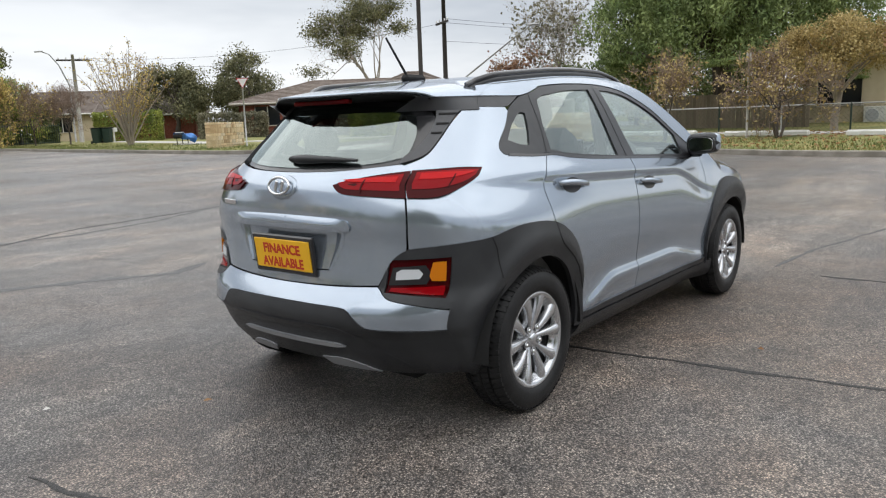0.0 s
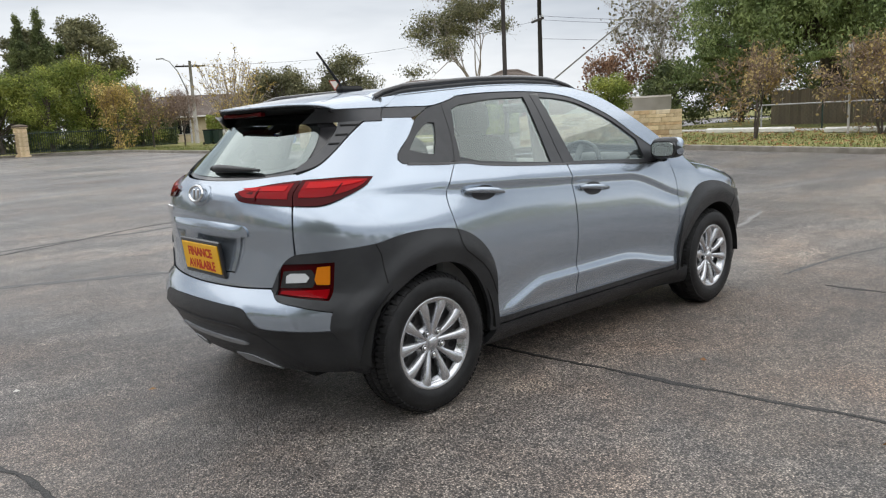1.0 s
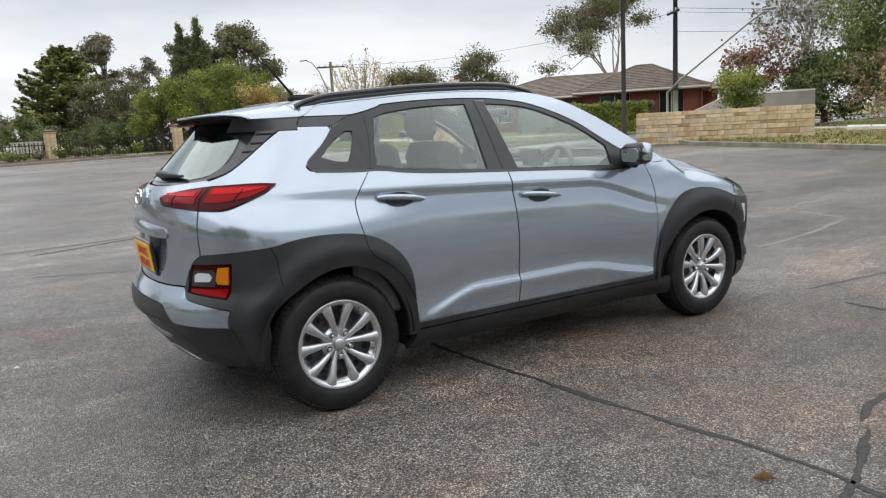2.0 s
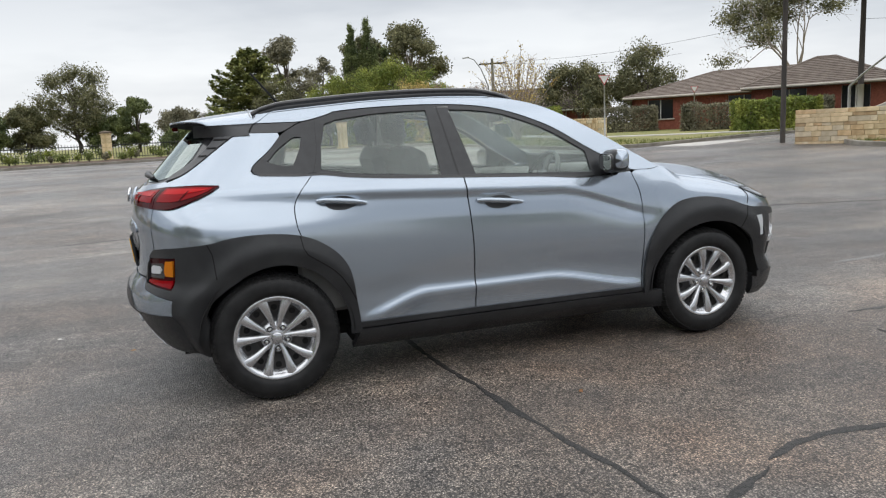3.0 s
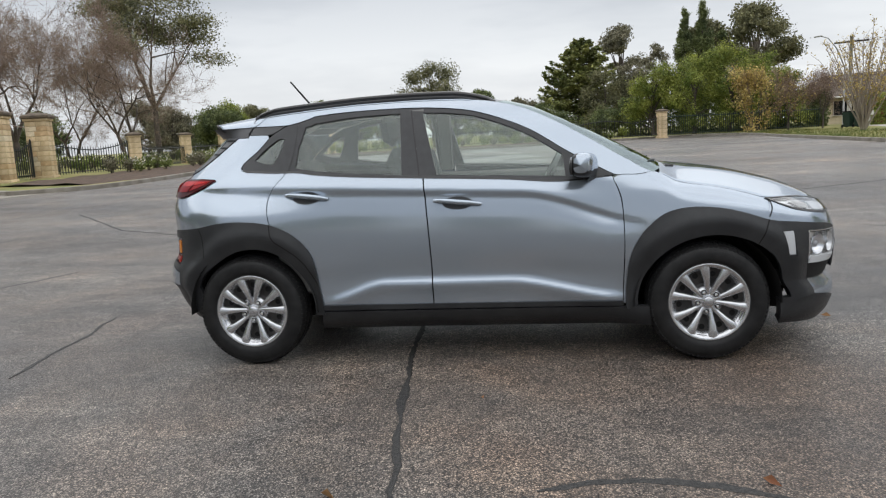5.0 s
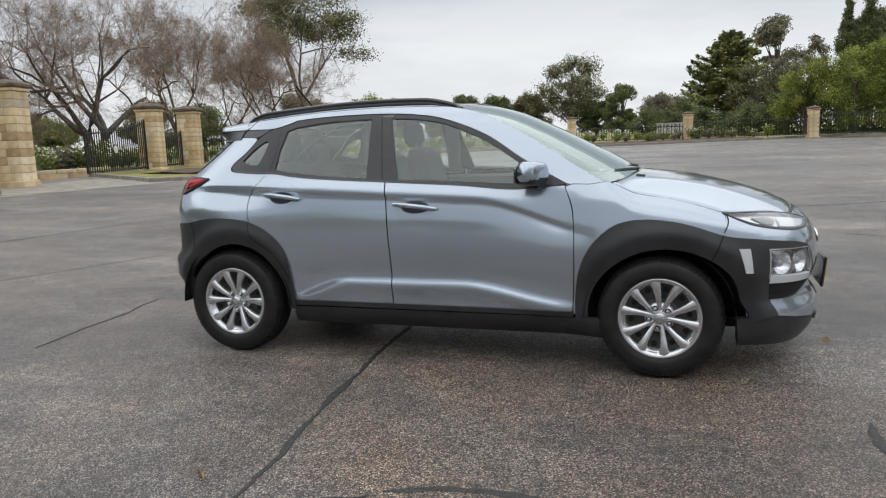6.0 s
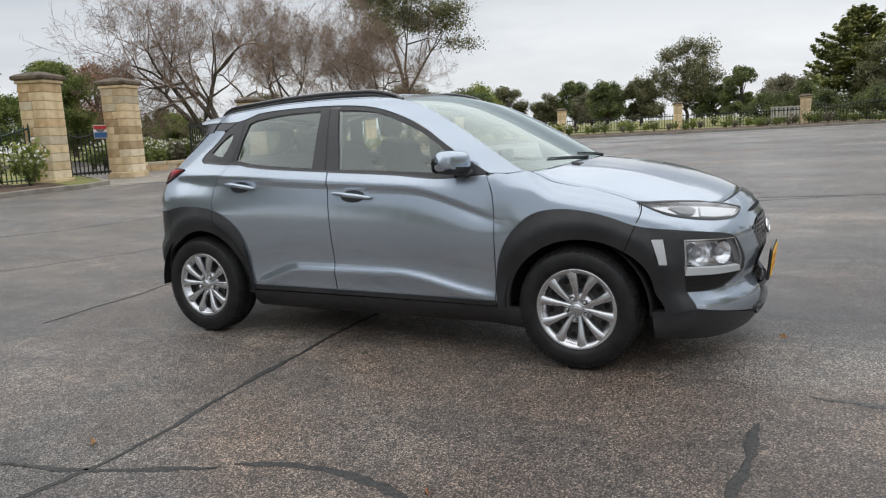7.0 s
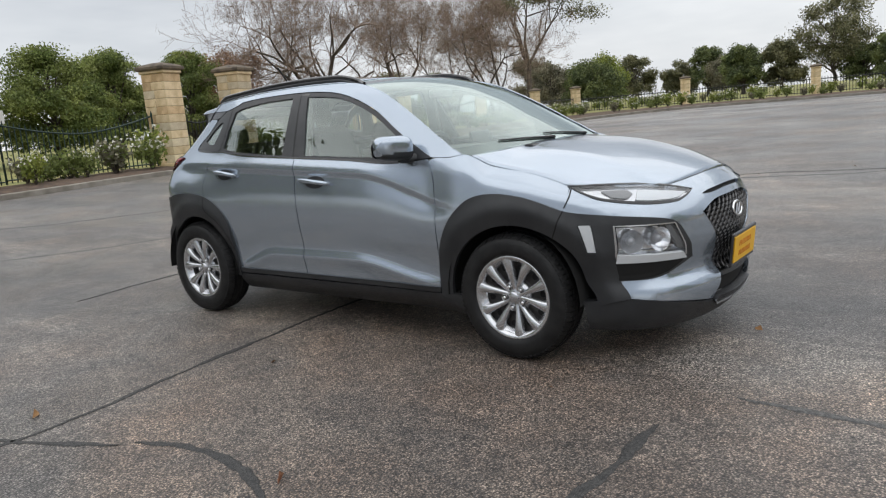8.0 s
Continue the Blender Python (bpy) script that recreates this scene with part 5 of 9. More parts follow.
        put("lamp_bowl", turn(sheet(head_pts, skin, step=0.03, out=-0.012, rim=0)), SILVER, hl, smooth=True)
        put("light_guide", turn(sheet([(1.93, 0.838), (2.05, 0.826), (2.225, 0.803), (2.13, 0.786), (1.98, 0.790), (1.90, 0.800)], skin, step=0.02, out=-0.004, rim=0.008)), WHITE_LENS, hl, smooth=True)
        put("lamp_rim", turn(sheet([(1.648, 0.876), (1.85, 0.867), (2.10, 0.839), (2.275, 0.805), (2.19, 0.779), (2.11, 0.766), (1.93, 0.774), (1.752, 0.806), (1.680, 0.843)], skin, holes=[head_pts], step=0.02, out=0.006, rim=0.015)), FRAMING, hl, smooth=True)
        put("lamp_divider", turn(sheet([(1.775, 0.850), (1.885, 0.846), (1.90, 0.828), (1.86, 0.812), (1.80, 0.822)], skin, step=0.015, out=-0.006, rim=0.006)), LAMP_GREY, hl, "grey reflector pocket", smooth=True)
        fog_pts = [(1.768, 0.684), (2.044, 0.670), (2.115, 0.528), (1.772, 0.552)]
        fog = put("headlamp", turn(sheet(fog_pts, skin, step=0.03, out=0.002, rim=0.004)), CLEAR_LENS, CAR, "headlamp cluster under a clear lens in black cladding", True)
        fog.visible_shadow = False
        put("lamp_bowl", turn(sheet(fog_pts, skin, step=0.05, out=-0.042, rim=0)), REFLECTOR, fog, smooth=True)
        side = rounded(fog_pts, 0.03, False)
        n = len(side)
        a = skin(np.array([p[0] for p in side]), np.array([p[1] for p in side]), np.full(n, 0.0))
        b = skin(np.array([p[0] for p in side]), np.array([p[1] for p in side]), np.full(n, -0.042))
        put("bowl_side", turn((np.concatenate([a, b]), [(i, (i + 1) % n, n + (i + 1) % n, n + i) for i in range(n)])), REFLECTOR, fog)
        for u in (1.83, 1.965):
            c = skin(np.array(u), np.array(0.612), np.array(-0.040))
            nn = skin(np.array(u), np.array(0.612), np.array(0.0)) - c
            m = Matrix.Translation(c) @ Vector(nn).to_track_quat("Y", "Z").to_matrix().to_4x4()
            put("reflector", turn(np_moved(lathe([(0.001, 0.0), (0.028, 0.004), (0.045, 0.02), (0.056, 0.040)], 24), m)), REFLECTOR, fog, smooth=True)
            put("bulb_cap", turn(np_moved(lathe([(0.001, 0.034), (0.016, 0.030), (0.020, 0.018), (0.020, 0.0)], 16), m)), SATIN_SILVER, fog, smooth=True)
        put("lamp_sill", turn(sheet([(1.768, 0.556), (2.10, 0.534), (2.134, 0.500), (1.766, 0.518)], skin, step=0.02, out=0.012, rim=0.02)), WHITE_LENS, fog, "white light bar under the lamp", True)
        put("lamp_frame", turn(sheet([(1.756, 0.694), (2.052, 0.680), (2.135, 0.515), (1.756, 0.535)], skin, holes=[[(1.764, 0.688), (2.047, 0.674), (2.121, 0.524), (1.766, 0.546)]], step=0.02, out=0.007, rim=0.03)), SILVER, fog, "thin bright frame of the lamp", smooth=True)
        put("lamp_blank", turn(sheet([(2.000, 0.675), (2.040, 0.666), (2.106, 0.546), (2.070, 0.552)], skin, step=0.02, out=-0.006, rim=0.02)), LAMP_GREY, fog, "dark grey filler beside the reflectors", smooth=True)
        put("air_curtain", turn(sheet([(1.615, 0.700), (1.665, 0.700), (1.678, 0.573), (1.643, 0.575)], skin, step=0.02, out=0.012, rim=0.02)), WHITE_LENS, CAR, "pale slot insert in the cladding", True)
        # no hollow under the lamp: a flat black sheet gives the pocket's shade
        put("bumper_pocket", turn(sheet([(1.765, 0.528), (2.14, 0.505), (2.03, 0.445), (1.90, 0.428), (1.765, 0.430)], skin, step=0.03, out=0.0085, rim=0.004)), SHADE_BLACK, CAR, "flat black sheet for the shade in the pocket below the lamp")


def np_moved(data, m):
    v, f = moved(data, m)
    return np.array(v), f


build_face()


def build_wheel():
    """One wheel with its face towards -y, about its own centre."""
    w = thing("wheel", pose(0, 0, 0), "", "")
    prof = [(0.215, -0.085), (0.222, -0.098), (0.245, -0.104), (0.275, -0.103), (0.300, -0.094), (0.314, -0.082), (0.320, -0.070), (0.322, -0.052), (0.314, -0.050), (0.314, -0.043), (0.324, -0.041),
            (0.326, -0.006), (0.316, -0.004), (0.316, 0.004), (0.326, 0.006), (0.324, 0.041), (0.314, 0.043), (0.314, 0.050), (0.322, 0.052), (0.320, 0.070), (0.314, 0.082), (0.300, 0.094), (0.27, 0.104), (0.23, 0.100), (0.215, 0.09)]
    v, f = lathe(prof, 120)
    v = np.array(v).reshape(120, len(prof), 3)
    for k in range(120):
        for i, (r, h) in enumerate(prof):
            if r > 0.311 and abs(h) > 0.045 and k % 3 == 0:
                v[k, i, [0, 2]] *= 0.983
            if 0.25 < r < 0.29 and h < 0 and k % 2 == 0:
                v[k, i, 1] -= 0.0006
    put("tyre", (v.reshape(-1, 3), f), RUBBER, w, "black tyre", True)
    blocks = []
    for k in range(76):
        a = 2 * math.pi * k / 76
        for h0, h1, r0, r1, turn in ((-0.094, -0.056, 0.3095, 0.3265, 0.10), (0.056, 0.094, 0.3265, 0.3095, -0.10), (-0.046, -0.010, 0.3275, 0.3275, 0.25), (0.010, 0.046, 0.3275, 0.3275, 0.25)):
            v = []
            for low in (0.008, 0.0):
                for h, r, t in ((h0, r0, 0.0), (h1, r1, turn)):
                    for e in (-0.33, 0.33):
                        b = a + (e + t) * 2 * math.pi / 76
                        v.append(((r - low) * math.cos(b), h, (r - low) * math.sin(b)))
            blocks.append((v, [(4, 5, 7, 6), (0, 1, 5, 4), (3, 2, 6, 7), (1, 3, 7, 5), (2, 0, 4, 6)]))
    put("tread", joined(*blocks), RUBBER, w, "blocky tread")["kind"] = "stuff"
    put("rim", lathe([(0.216, -0.088), (0.208, -0.080), (0.200, -0.055), (0.198, 0.08), (0.214, 0.09)], 64), DARK_STEEL, w, "dark steel wheel rim", True)
    put("brake_disc", lathe([(0.001, -0.015), (0.14, -0.015), (0.14, 0.0), (0.198, 0.0), (0.198, 0.01)], 48), DARK_STEEL, w, smooth=True)
    cover = [lathe([(0.184, -0.060), (0.188, -0.078), (0.199, -0.088), (0.209, -0.093), (0.217, -0.091), (0.219, -0.084), (0.212, -0.074)], 90)]
    # ten ridged spokes, each pair joined by a broad flange at the rim
    for k in range(10):
        a0 = math.pi / 2 + math.pi / 5 * (k + 0.5)
        inward = 1 if k % 2 else -1
        sec = []
        for r, wd, y in ((0.036, 0.0130, -0.064), (0.062, 0.0124, -0.068), (0.090, 0.0142, -0.075), (0.125, 0.0175, -0.083), (0.160, 0.0215, -0.088), (0.182, 0.0248, -0.089), (0.203, 0.0300, -0.086)):
            aa = a0 + inward * 0.14 * (0.2 - r) / 0.16 * 0.6
            d, q0 = np.array([math.cos(aa), math.sin(aa)]), np.array([-math.sin(aa), math.cos(aa)])
            for off, dy in ((-1.12, 0.030), (-1, 0.007), (-0.78, 0.002), (0.0, -0.0035), (0.78, 0.002), (1, 0.007), (1.12, 0.030)):
                q = d * r + q0 * wd * off
                sec.append((q[0], y + dy, q[1]))
        fc = [(i * 7 + j, i * 7 + j + 1, (i + 1) * 7 + j + 1, (i + 1) * 7 + j) for i in range(6) for j in range(6)]
        put("spoke", (sec, fc), SILVER, w, smooth=True)
    for k in range(5):
        a0 = math.pi / 2 + 2 * math.pi / 5 * (k + 0.5)
        flange = grid(np.linspace(a0 - 0.235, a0 + 0.235, 9), np.array([0.0, 0.3, 0.7, 1.0]),
                      lambda aa, f: np.stack([(0.166 + 0.006 * np.cos((aa - a0) * 6) + 0.032 * f) * np.cos(aa), -0.052 - 0.034 * np.sin(f * math.pi / 2), (0.166 + 0.006 * np.cos((aa - a0) * 6) + 0.032 * f) * np.sin(aa)], -1))
        put("rim_flange", flange, SILVER, w, smooth=True)
    cover.append(lathe([(0.001, -0.068), (0.034, -0.068), (0.044, -0.062), (0.062, -0.052), (0.080, -0.044), (0.086, -0.030)], 40))
    trim = put("wheel_cover", joined(*cover), SILVER, w, "silver ten-spoke wheel cover", True)
    put("recess", lathe([(0.080, -0.036), (0.10, -0.030), (0.150, -0.036), (0.200, -0.044)], 48), DARK_STEEL, w)
    for k in range(10):
        a = 2 * math.pi * (k + 0.5) / 10
        put("steel_slot", moved(lathe([(0.001, -0.0385), (0.016, -0.0385), (0.018, -0.030)], 14), Matrix.Translation((0.152 * math.cos(a), 0, 0.152 * math.sin(a)))), SHADE_BLACK, w)
    for k in range(5):
        a = math.pi / 2 + 2 * math.pi * (k + 0.5) / 5
        at = Matrix.Translation((0.056 * math.cos(a), 0, 0.056 * math.sin(a)))
        put("nut_socket", moved(lathe([(0.0175, -0.071), (0.0155, -0.0745), (0.0145, -0.064)], 20), at), SILVER, w, smooth=True)
        put("socket_floor", moved(lathe([(0.001, -0.0660), (0.015, -0.0660), (0.015, -0.060)], 16), at), SHADE_BLACK, w)
        put("wheel_nut", moved(lathe([(0.001, -0.080), (0.007, -0.079), (0.0098, -0.075), (0.0098, -0.060)], 12), at), CHROME, w)
    put("centre_cap", lathe([(0.001, -0.082), (0.020, -0.081), (0.028, -0.076), (0.030, -0.066)], 32), SILVER, w, smooth=True)
    return w


def add_wheels():
    w = build_wheel()
    w.parent = CAR
    for k in ("label", "category"):
        if k in w:
            del w[k]
    w["label"] = "black tyre on a silver ten-spoke wheel cover"
    w.matrix_basis = pose(-1.3, -0.782, 0.326, 0, 0, 0)
    copy_thing(w, pose(1.3, -0.782, 0.326, 0, 11, 0))
    copy_thing(w, pose(-1.3, 0.782, 0.326, 0, 30, 180))
    copy_thing(w, pose(1.3, 0.782, 0.326, 0, 50, 180))


add_wheels()


def build_fittings():
    # door handles
    for key, u0, z in (("front_door", -0.185, 0.935), ("rear_door", -1.060, 0.995)):
        L = 0.265
        pts = [(u0 + L * f, z - 0.026 * f) for f in np.linspace(0, 1, 9)]
        mid = skin(np.array([p[0] for p in pts]), np.array([p[1] for p in pts]), np.array([0.010, 0.026, 0.034, 0.037, 0.038, 0.037, 0.034, 0.026, 0.010]))
        v, f = tube([tuple(p) for p in mid], [0.010, 0.0135, 0.0145, 0.015, 0.015, 0.015, 0.0145, 0.013, 0.009], 10)
        grips = sided("door_handle", (np.array(v), f), PAINT, PANELS[key], "body-coloured pull handle")
        cu, cz = u0 + L * 0.5, z - 0.013
        cup = [(cu + 0.085 * math.cos(a), cz - 0.002 + 0.036 * math.sin(a)) for a in np.linspace(0, 2 * math.pi, 25)[:-1]]
        # the cup has no hollow: its shade is a flat dark ellipse on the door
        sided("handle_cup", sheet(cup, skin, step=0.02, out=0.0012, rim=0.002, soft=False), FRAMING, PANELS[key], "flat dark patch for the shade in the handle recess")
    # mirrors
    def lozenge(x0, thick, half_y, half_z, n=28):
        """A thin rounded plate across the car."""
        ring = [(half_y * math.copysign(abs(math.cos(a)) ** 0.55, math.cos(a)), half_z * math.copysign(abs(math.sin(a)) ** 0.55, math.sin(a))) for a in np.linspace(0, 2 * math.pi, n + 1)[:-1]]
        v = [(x0, y, z) for y, z in ring] + [(x0 - thick, y * 0.97, z * 0.97) for y, z in ring]
        return v, [(i, (i + 1) % n, n + (i + 1) % n, n + i) for i in range(n)] + [tuple(range(2 * n - 1, n - 1, -1)), tuple(range(n))]
    for sgn in (1, -1):
        # shell of rounded sections from the inner to the outer end: painted above, black below
        us, ws = np.linspace(0, 1, 21), np.linspace(0, 2 * math.pi, 33)

        def shell(u, w):
            end = np.maximum(1 - np.abs(2 * u - 1) ** 5, 0) ** 0.42
            c, q = np.cos(w), np.sin(w)
            hx = 0.070 * end * (1 - 0.22 * u)
            hz = np.where(q > 0, 0.066, 0.072 - 0.014 * u) * end
            return np.stack([hx * np.sign(c) * np.abs(c) ** 0.62 + 0.012 * (1 - u) - 0.010 * u, -sgn * (-0.118 + 0.218 * u) + 0 * w, hz * np.sign(q) * np.abs(q) ** 0.70 + 0.008 * u], -1)
        v, f = grid(us, ws, shell)
        at = Matrix.Translation((0.640, -sgn * 0.925, 1.098)) @ pose(0, 0, 0, 0, 0, -sgn * 7)
        f = [q if sgn < 0 else q[::-1] for q in f]
        mid = [np.mean([v[i] for i in q], axis=0) for q in f]
        low = [q for q, c in zip(f, mid) if c[2] < -0.020 or c[0] < -0.028]
        top = [q for q, c in zip(f, mid) if not (c[2] < -0.020 or c[0] < -0.028)]
        cap = put("door_mirror", np_moved((v, top), at), PAINT, CAR, "painted door mirror with black base", True)
        put("mirror_base", np_moved((v, low), at), CLAD, cap, "black plastic lower half", True)
        put("mirror_housing", moved(lozenge(-0.054, 0.012, 0.090, 0.050), at), GLOSS, cap)
        put("mirror_glass", moved(lozenge(-0.0665, 0.002, 0.080, 0.042), at), MIRROR, cap)
        root = [(0.655, -sgn * 0.885, 1.040), (0.685, -sgn * 0.83, 1.036), (0.705, -sgn * 0.775, 1.042)]
        put("mirror_arm", tube(root, [0.022, 0.022, 0.028], 10), CLAD, cap, smooth=True)
    # aerial and roof pod
    put("aerial", joined(tube([(-1.09, 0, 1.50), (-1.105, 0, 1.535), (-1.245, 0, 1.707)], [0.0085, 0.0075, 0.0058], 6), moved(block(0.16, 0.055, 0.042, 0.016), Matrix.Translation((-1.05, 0, 1.494)))), SHADE_BLACK, CAR, "raked rod aerial on a black foot")


build_fittings()


def build_cabin():
    """Seats, dash and wheel seen through the glass."""
    for y in (-0.36, 0.36):
        st = put("front_seat", moved(block(0.52, 0.50, 0.20, 0.06), Matrix.Translation((0.02, y, 0.48))), SEAT_CLOTH, CAR, "dark cloth seat")
        put("seat_back", moved(block(0.15, 0.48, 0.66, 0.06), pose(-0.27, y, 0.60, 0, -16, 0)), SEAT_CLOTH, st)
        put("headrest", moved(block(0.10, 0.26, 0.19, 0.045), pose(-0.485, y, 1.245, 0, -8, 0)), SEAT_CLOTH, st)
        put("headrest_post", joined(tube([(-0.445, y - 0.06, 1.18), (-0.46, y - 0.06, 1.27)], 0.007, 6), tube([(-0.445, y + 0.06, 1.18), (-0.46, y + 0.06, 1.27)], 0.007, 6)), CHROME, st)
    bench = put("rear_seat", moved(block(0.50, 1.26, 0.18, 0.06), Matrix.Translation((-0.82, 0, 0.52))), SEAT_CLOTH, CAR, "dark cloth rear bench")
    put("seat_back", moved(block(0.15, 1.26, 0.58, 0.06), pose(-1.10, 0, 0.62, 0, -22, 0)), SEAT_CLOTH, bench)
    for y in (-0.42, 0.42):
        put("headrest", moved(block(0.09, 0.25, 0.15, 0.04), pose(-1.315, y, 1.150, 0, -12, 0)), SEAT_CLOTH, bench)
    put("parcel_shelf", moved(block(0.40, 0.98, 0.03, 0.01), Matrix.Translation((-1.50, 0, 1.05))), LINING, CAR)
    put("dashboard", moved(joined(block(0.42, 1.36, 0.26, 0.07, (0.78, 0, 0.76)), block(0.30, 0.36, 0.07, 0.03, (0.70, -0.36, 1.00))), Matrix.Identity(4)), LINING, CAR, "grey dashboard", True)
    put("screen", moved(block(0.02, 0.22, 0.12, 0.008), pose(0.60, 0.0, 1.02, 0, -12, 0)), GLOSS, CAR)
    ring = tube([(0.185 * math.cos(a), 0.185 * math.sin(a), 0) for a in np.linspace(0, 2 * math.pi, 41)], 0.016, 8, False)
    sw = put("steering_wheel", moved(joined(ring, block(0.34, 0.05, 0.02, 0.008, (0, 0, -0.01)), block(0.13, 0.12, 0.04, 0.015, (0, 0, -0.02))), pose(0.44, -0.36, 0.985, 0, -62, 0)), GLOSS, CAR, "black steering wheel", True)
    put("interior_mirror", moved(block(0.03, 0.24, 0.06, 0.012), pose(0.30, 0, 1.36)), GLOSS, CAR)
    for y in (-0.74, 0.74):
        put("door_card", moved(block(1.95, 0.05, 0.62, 0.02), Matrix.Translation((-0.18, y, 0.40))), LINING, CAR)
        put("pillar_lining", moved(block(0.10, 0.03, 0.42, 0.01), pose(-0.29, y * 0.93, 1.04, 9 if y > 0 else -9, 0, 0)), LINING, CAR)


build_cabin()


# ---- trees and shrubs ----
def leaf_mesh(points, size, rng, flat=0.0, droop=0.0, long=1.6, face=None, loose=0.55):
    """A leaf of two triangles at every point, each bent along its middle; face turns the blades towards the light."""
    n = len(points)
    pts = np.asarray(points)
    d = rng.normal(size=(n, 3))
    d[:, 2] = d[:, 2] * (1 - flat) - droop
    d /= np.linalg.norm(d, axis=1, keepdims=True)
    if face is None:
        s = np.cross(d, rng.normal(size=(n, 3)))
    else:
        up = face / np.maximum(np.linalg.norm(face, axis=1, keepdims=True), 1e-6) + rng.normal(size=(n, 3)) * loose
        s = np.cross(d, up)
    s /= np.maximum(np.linalg.norm(s, axis=1, keepdims=True), 1e-6)
    up = np.cross(s, d)
    L = (size * (0.6 + 0.8 * rng.random(n)))[:, None]
    tip, root = pts + d * L * long / 2, pts - d * L * long / 2
    a, b = pts + s * L / 2 + up * L * 0.15, pts - s * L / 2 + up * L * 0.15
    v = np.stack([root, a, tip, b], 1).reshape(-1, 3)
    k = np.arange(n) * 4
    f = np.concatenate([np.stack([k, k + 1, k + 2], 1), np.stack([k, k + 2, k + 3], 1)])
    return v, f


def big_mesh(name, v, f):
    me = bpy.data.meshes.new(name)
    v, f = np.asarray(v, np.float32), np.asarray(f, np.int32)
    me.vertices.add(len(v))
    me.vertices.foreach_set("co", v.ravel())
    me.loops.add(f.size)
    me.loops.foreach_set("vertex_index", f.ravel())
    me.polygons.add(len(f))
    me.polygons.foreach_set("loop_start", np.arange(len(f), dtype=np.int32) * f.shape[1])
    me.update(calc_edges=True)
    return me


TWIG_MIN = 0.009


def branch_out(p, d, length, radius, depth, rng, tubes, tips, spread=0.55, lift=0.15, kids=3, wobble=0.18, shrink=0.72, sides=6):
    """Grow one limb and what springs from it."""
    p, d = Vector(p), Vector(d).normalized()
    n = 4 if depth > 2 else (3 if depth > 0 else 2)
    pts, rad = [p.copy()], [radius]
    for i in range(n):
        d = (d + Vector(rng.normal(size=3)) * wobble + Vector((0, 0, lift)) * 0.3).normalized()
        p = p + d * (length / n)
        pts.append(p.copy())
        rad.append(max(TWIG_MIN, radius * (1 - 0.42 * (i + 1) / n)))
        if depth > 0 and i >= 1 and i < n - 1 and rng.random() < 0.55:
            side = (d + Vector(rng.normal(size=3)) * spread * 1.2).normalized()
            branch_out(p, side, length * shrink * 0.8, rad[-1] * 0.6, depth - 1, rng, tubes, tips, spread, lift, kids, wobble, shrink, max(3, sides - 1))
    tubes.append(tube(pts, rad, sides if depth > 1 else 3, False))
    if depth <= 0:
        tips.append(np.array([tuple(q) for q in pts]))
        return
    for k in range(kids):
        side = (d + Vector(rng.normal(size=3)) * spread).normalized()
        branch_out(p, side, length * shrink * (0.8 + 0.4 * rng.random()), rad[-1] * (0.82 if k == 0 else 0.68), depth - 1, rng, tubes, tips, spread, lift, kids, wobble, shrink, max(3, sides - 1))


def fitted(items, height, spread, base_keep=0.0):
    """Scale limbs and tips to a wanted height and crown width."""
    allp = np.concatenate([np.array(v) for v, _ in items])
    h = allp[:, 2].max()
    w = np.percentile(np.hypot(allp[:, 0], allp[:, 1]), 97)
    return np.array([spread / 2 / w, spread / 2 / w, height / h])


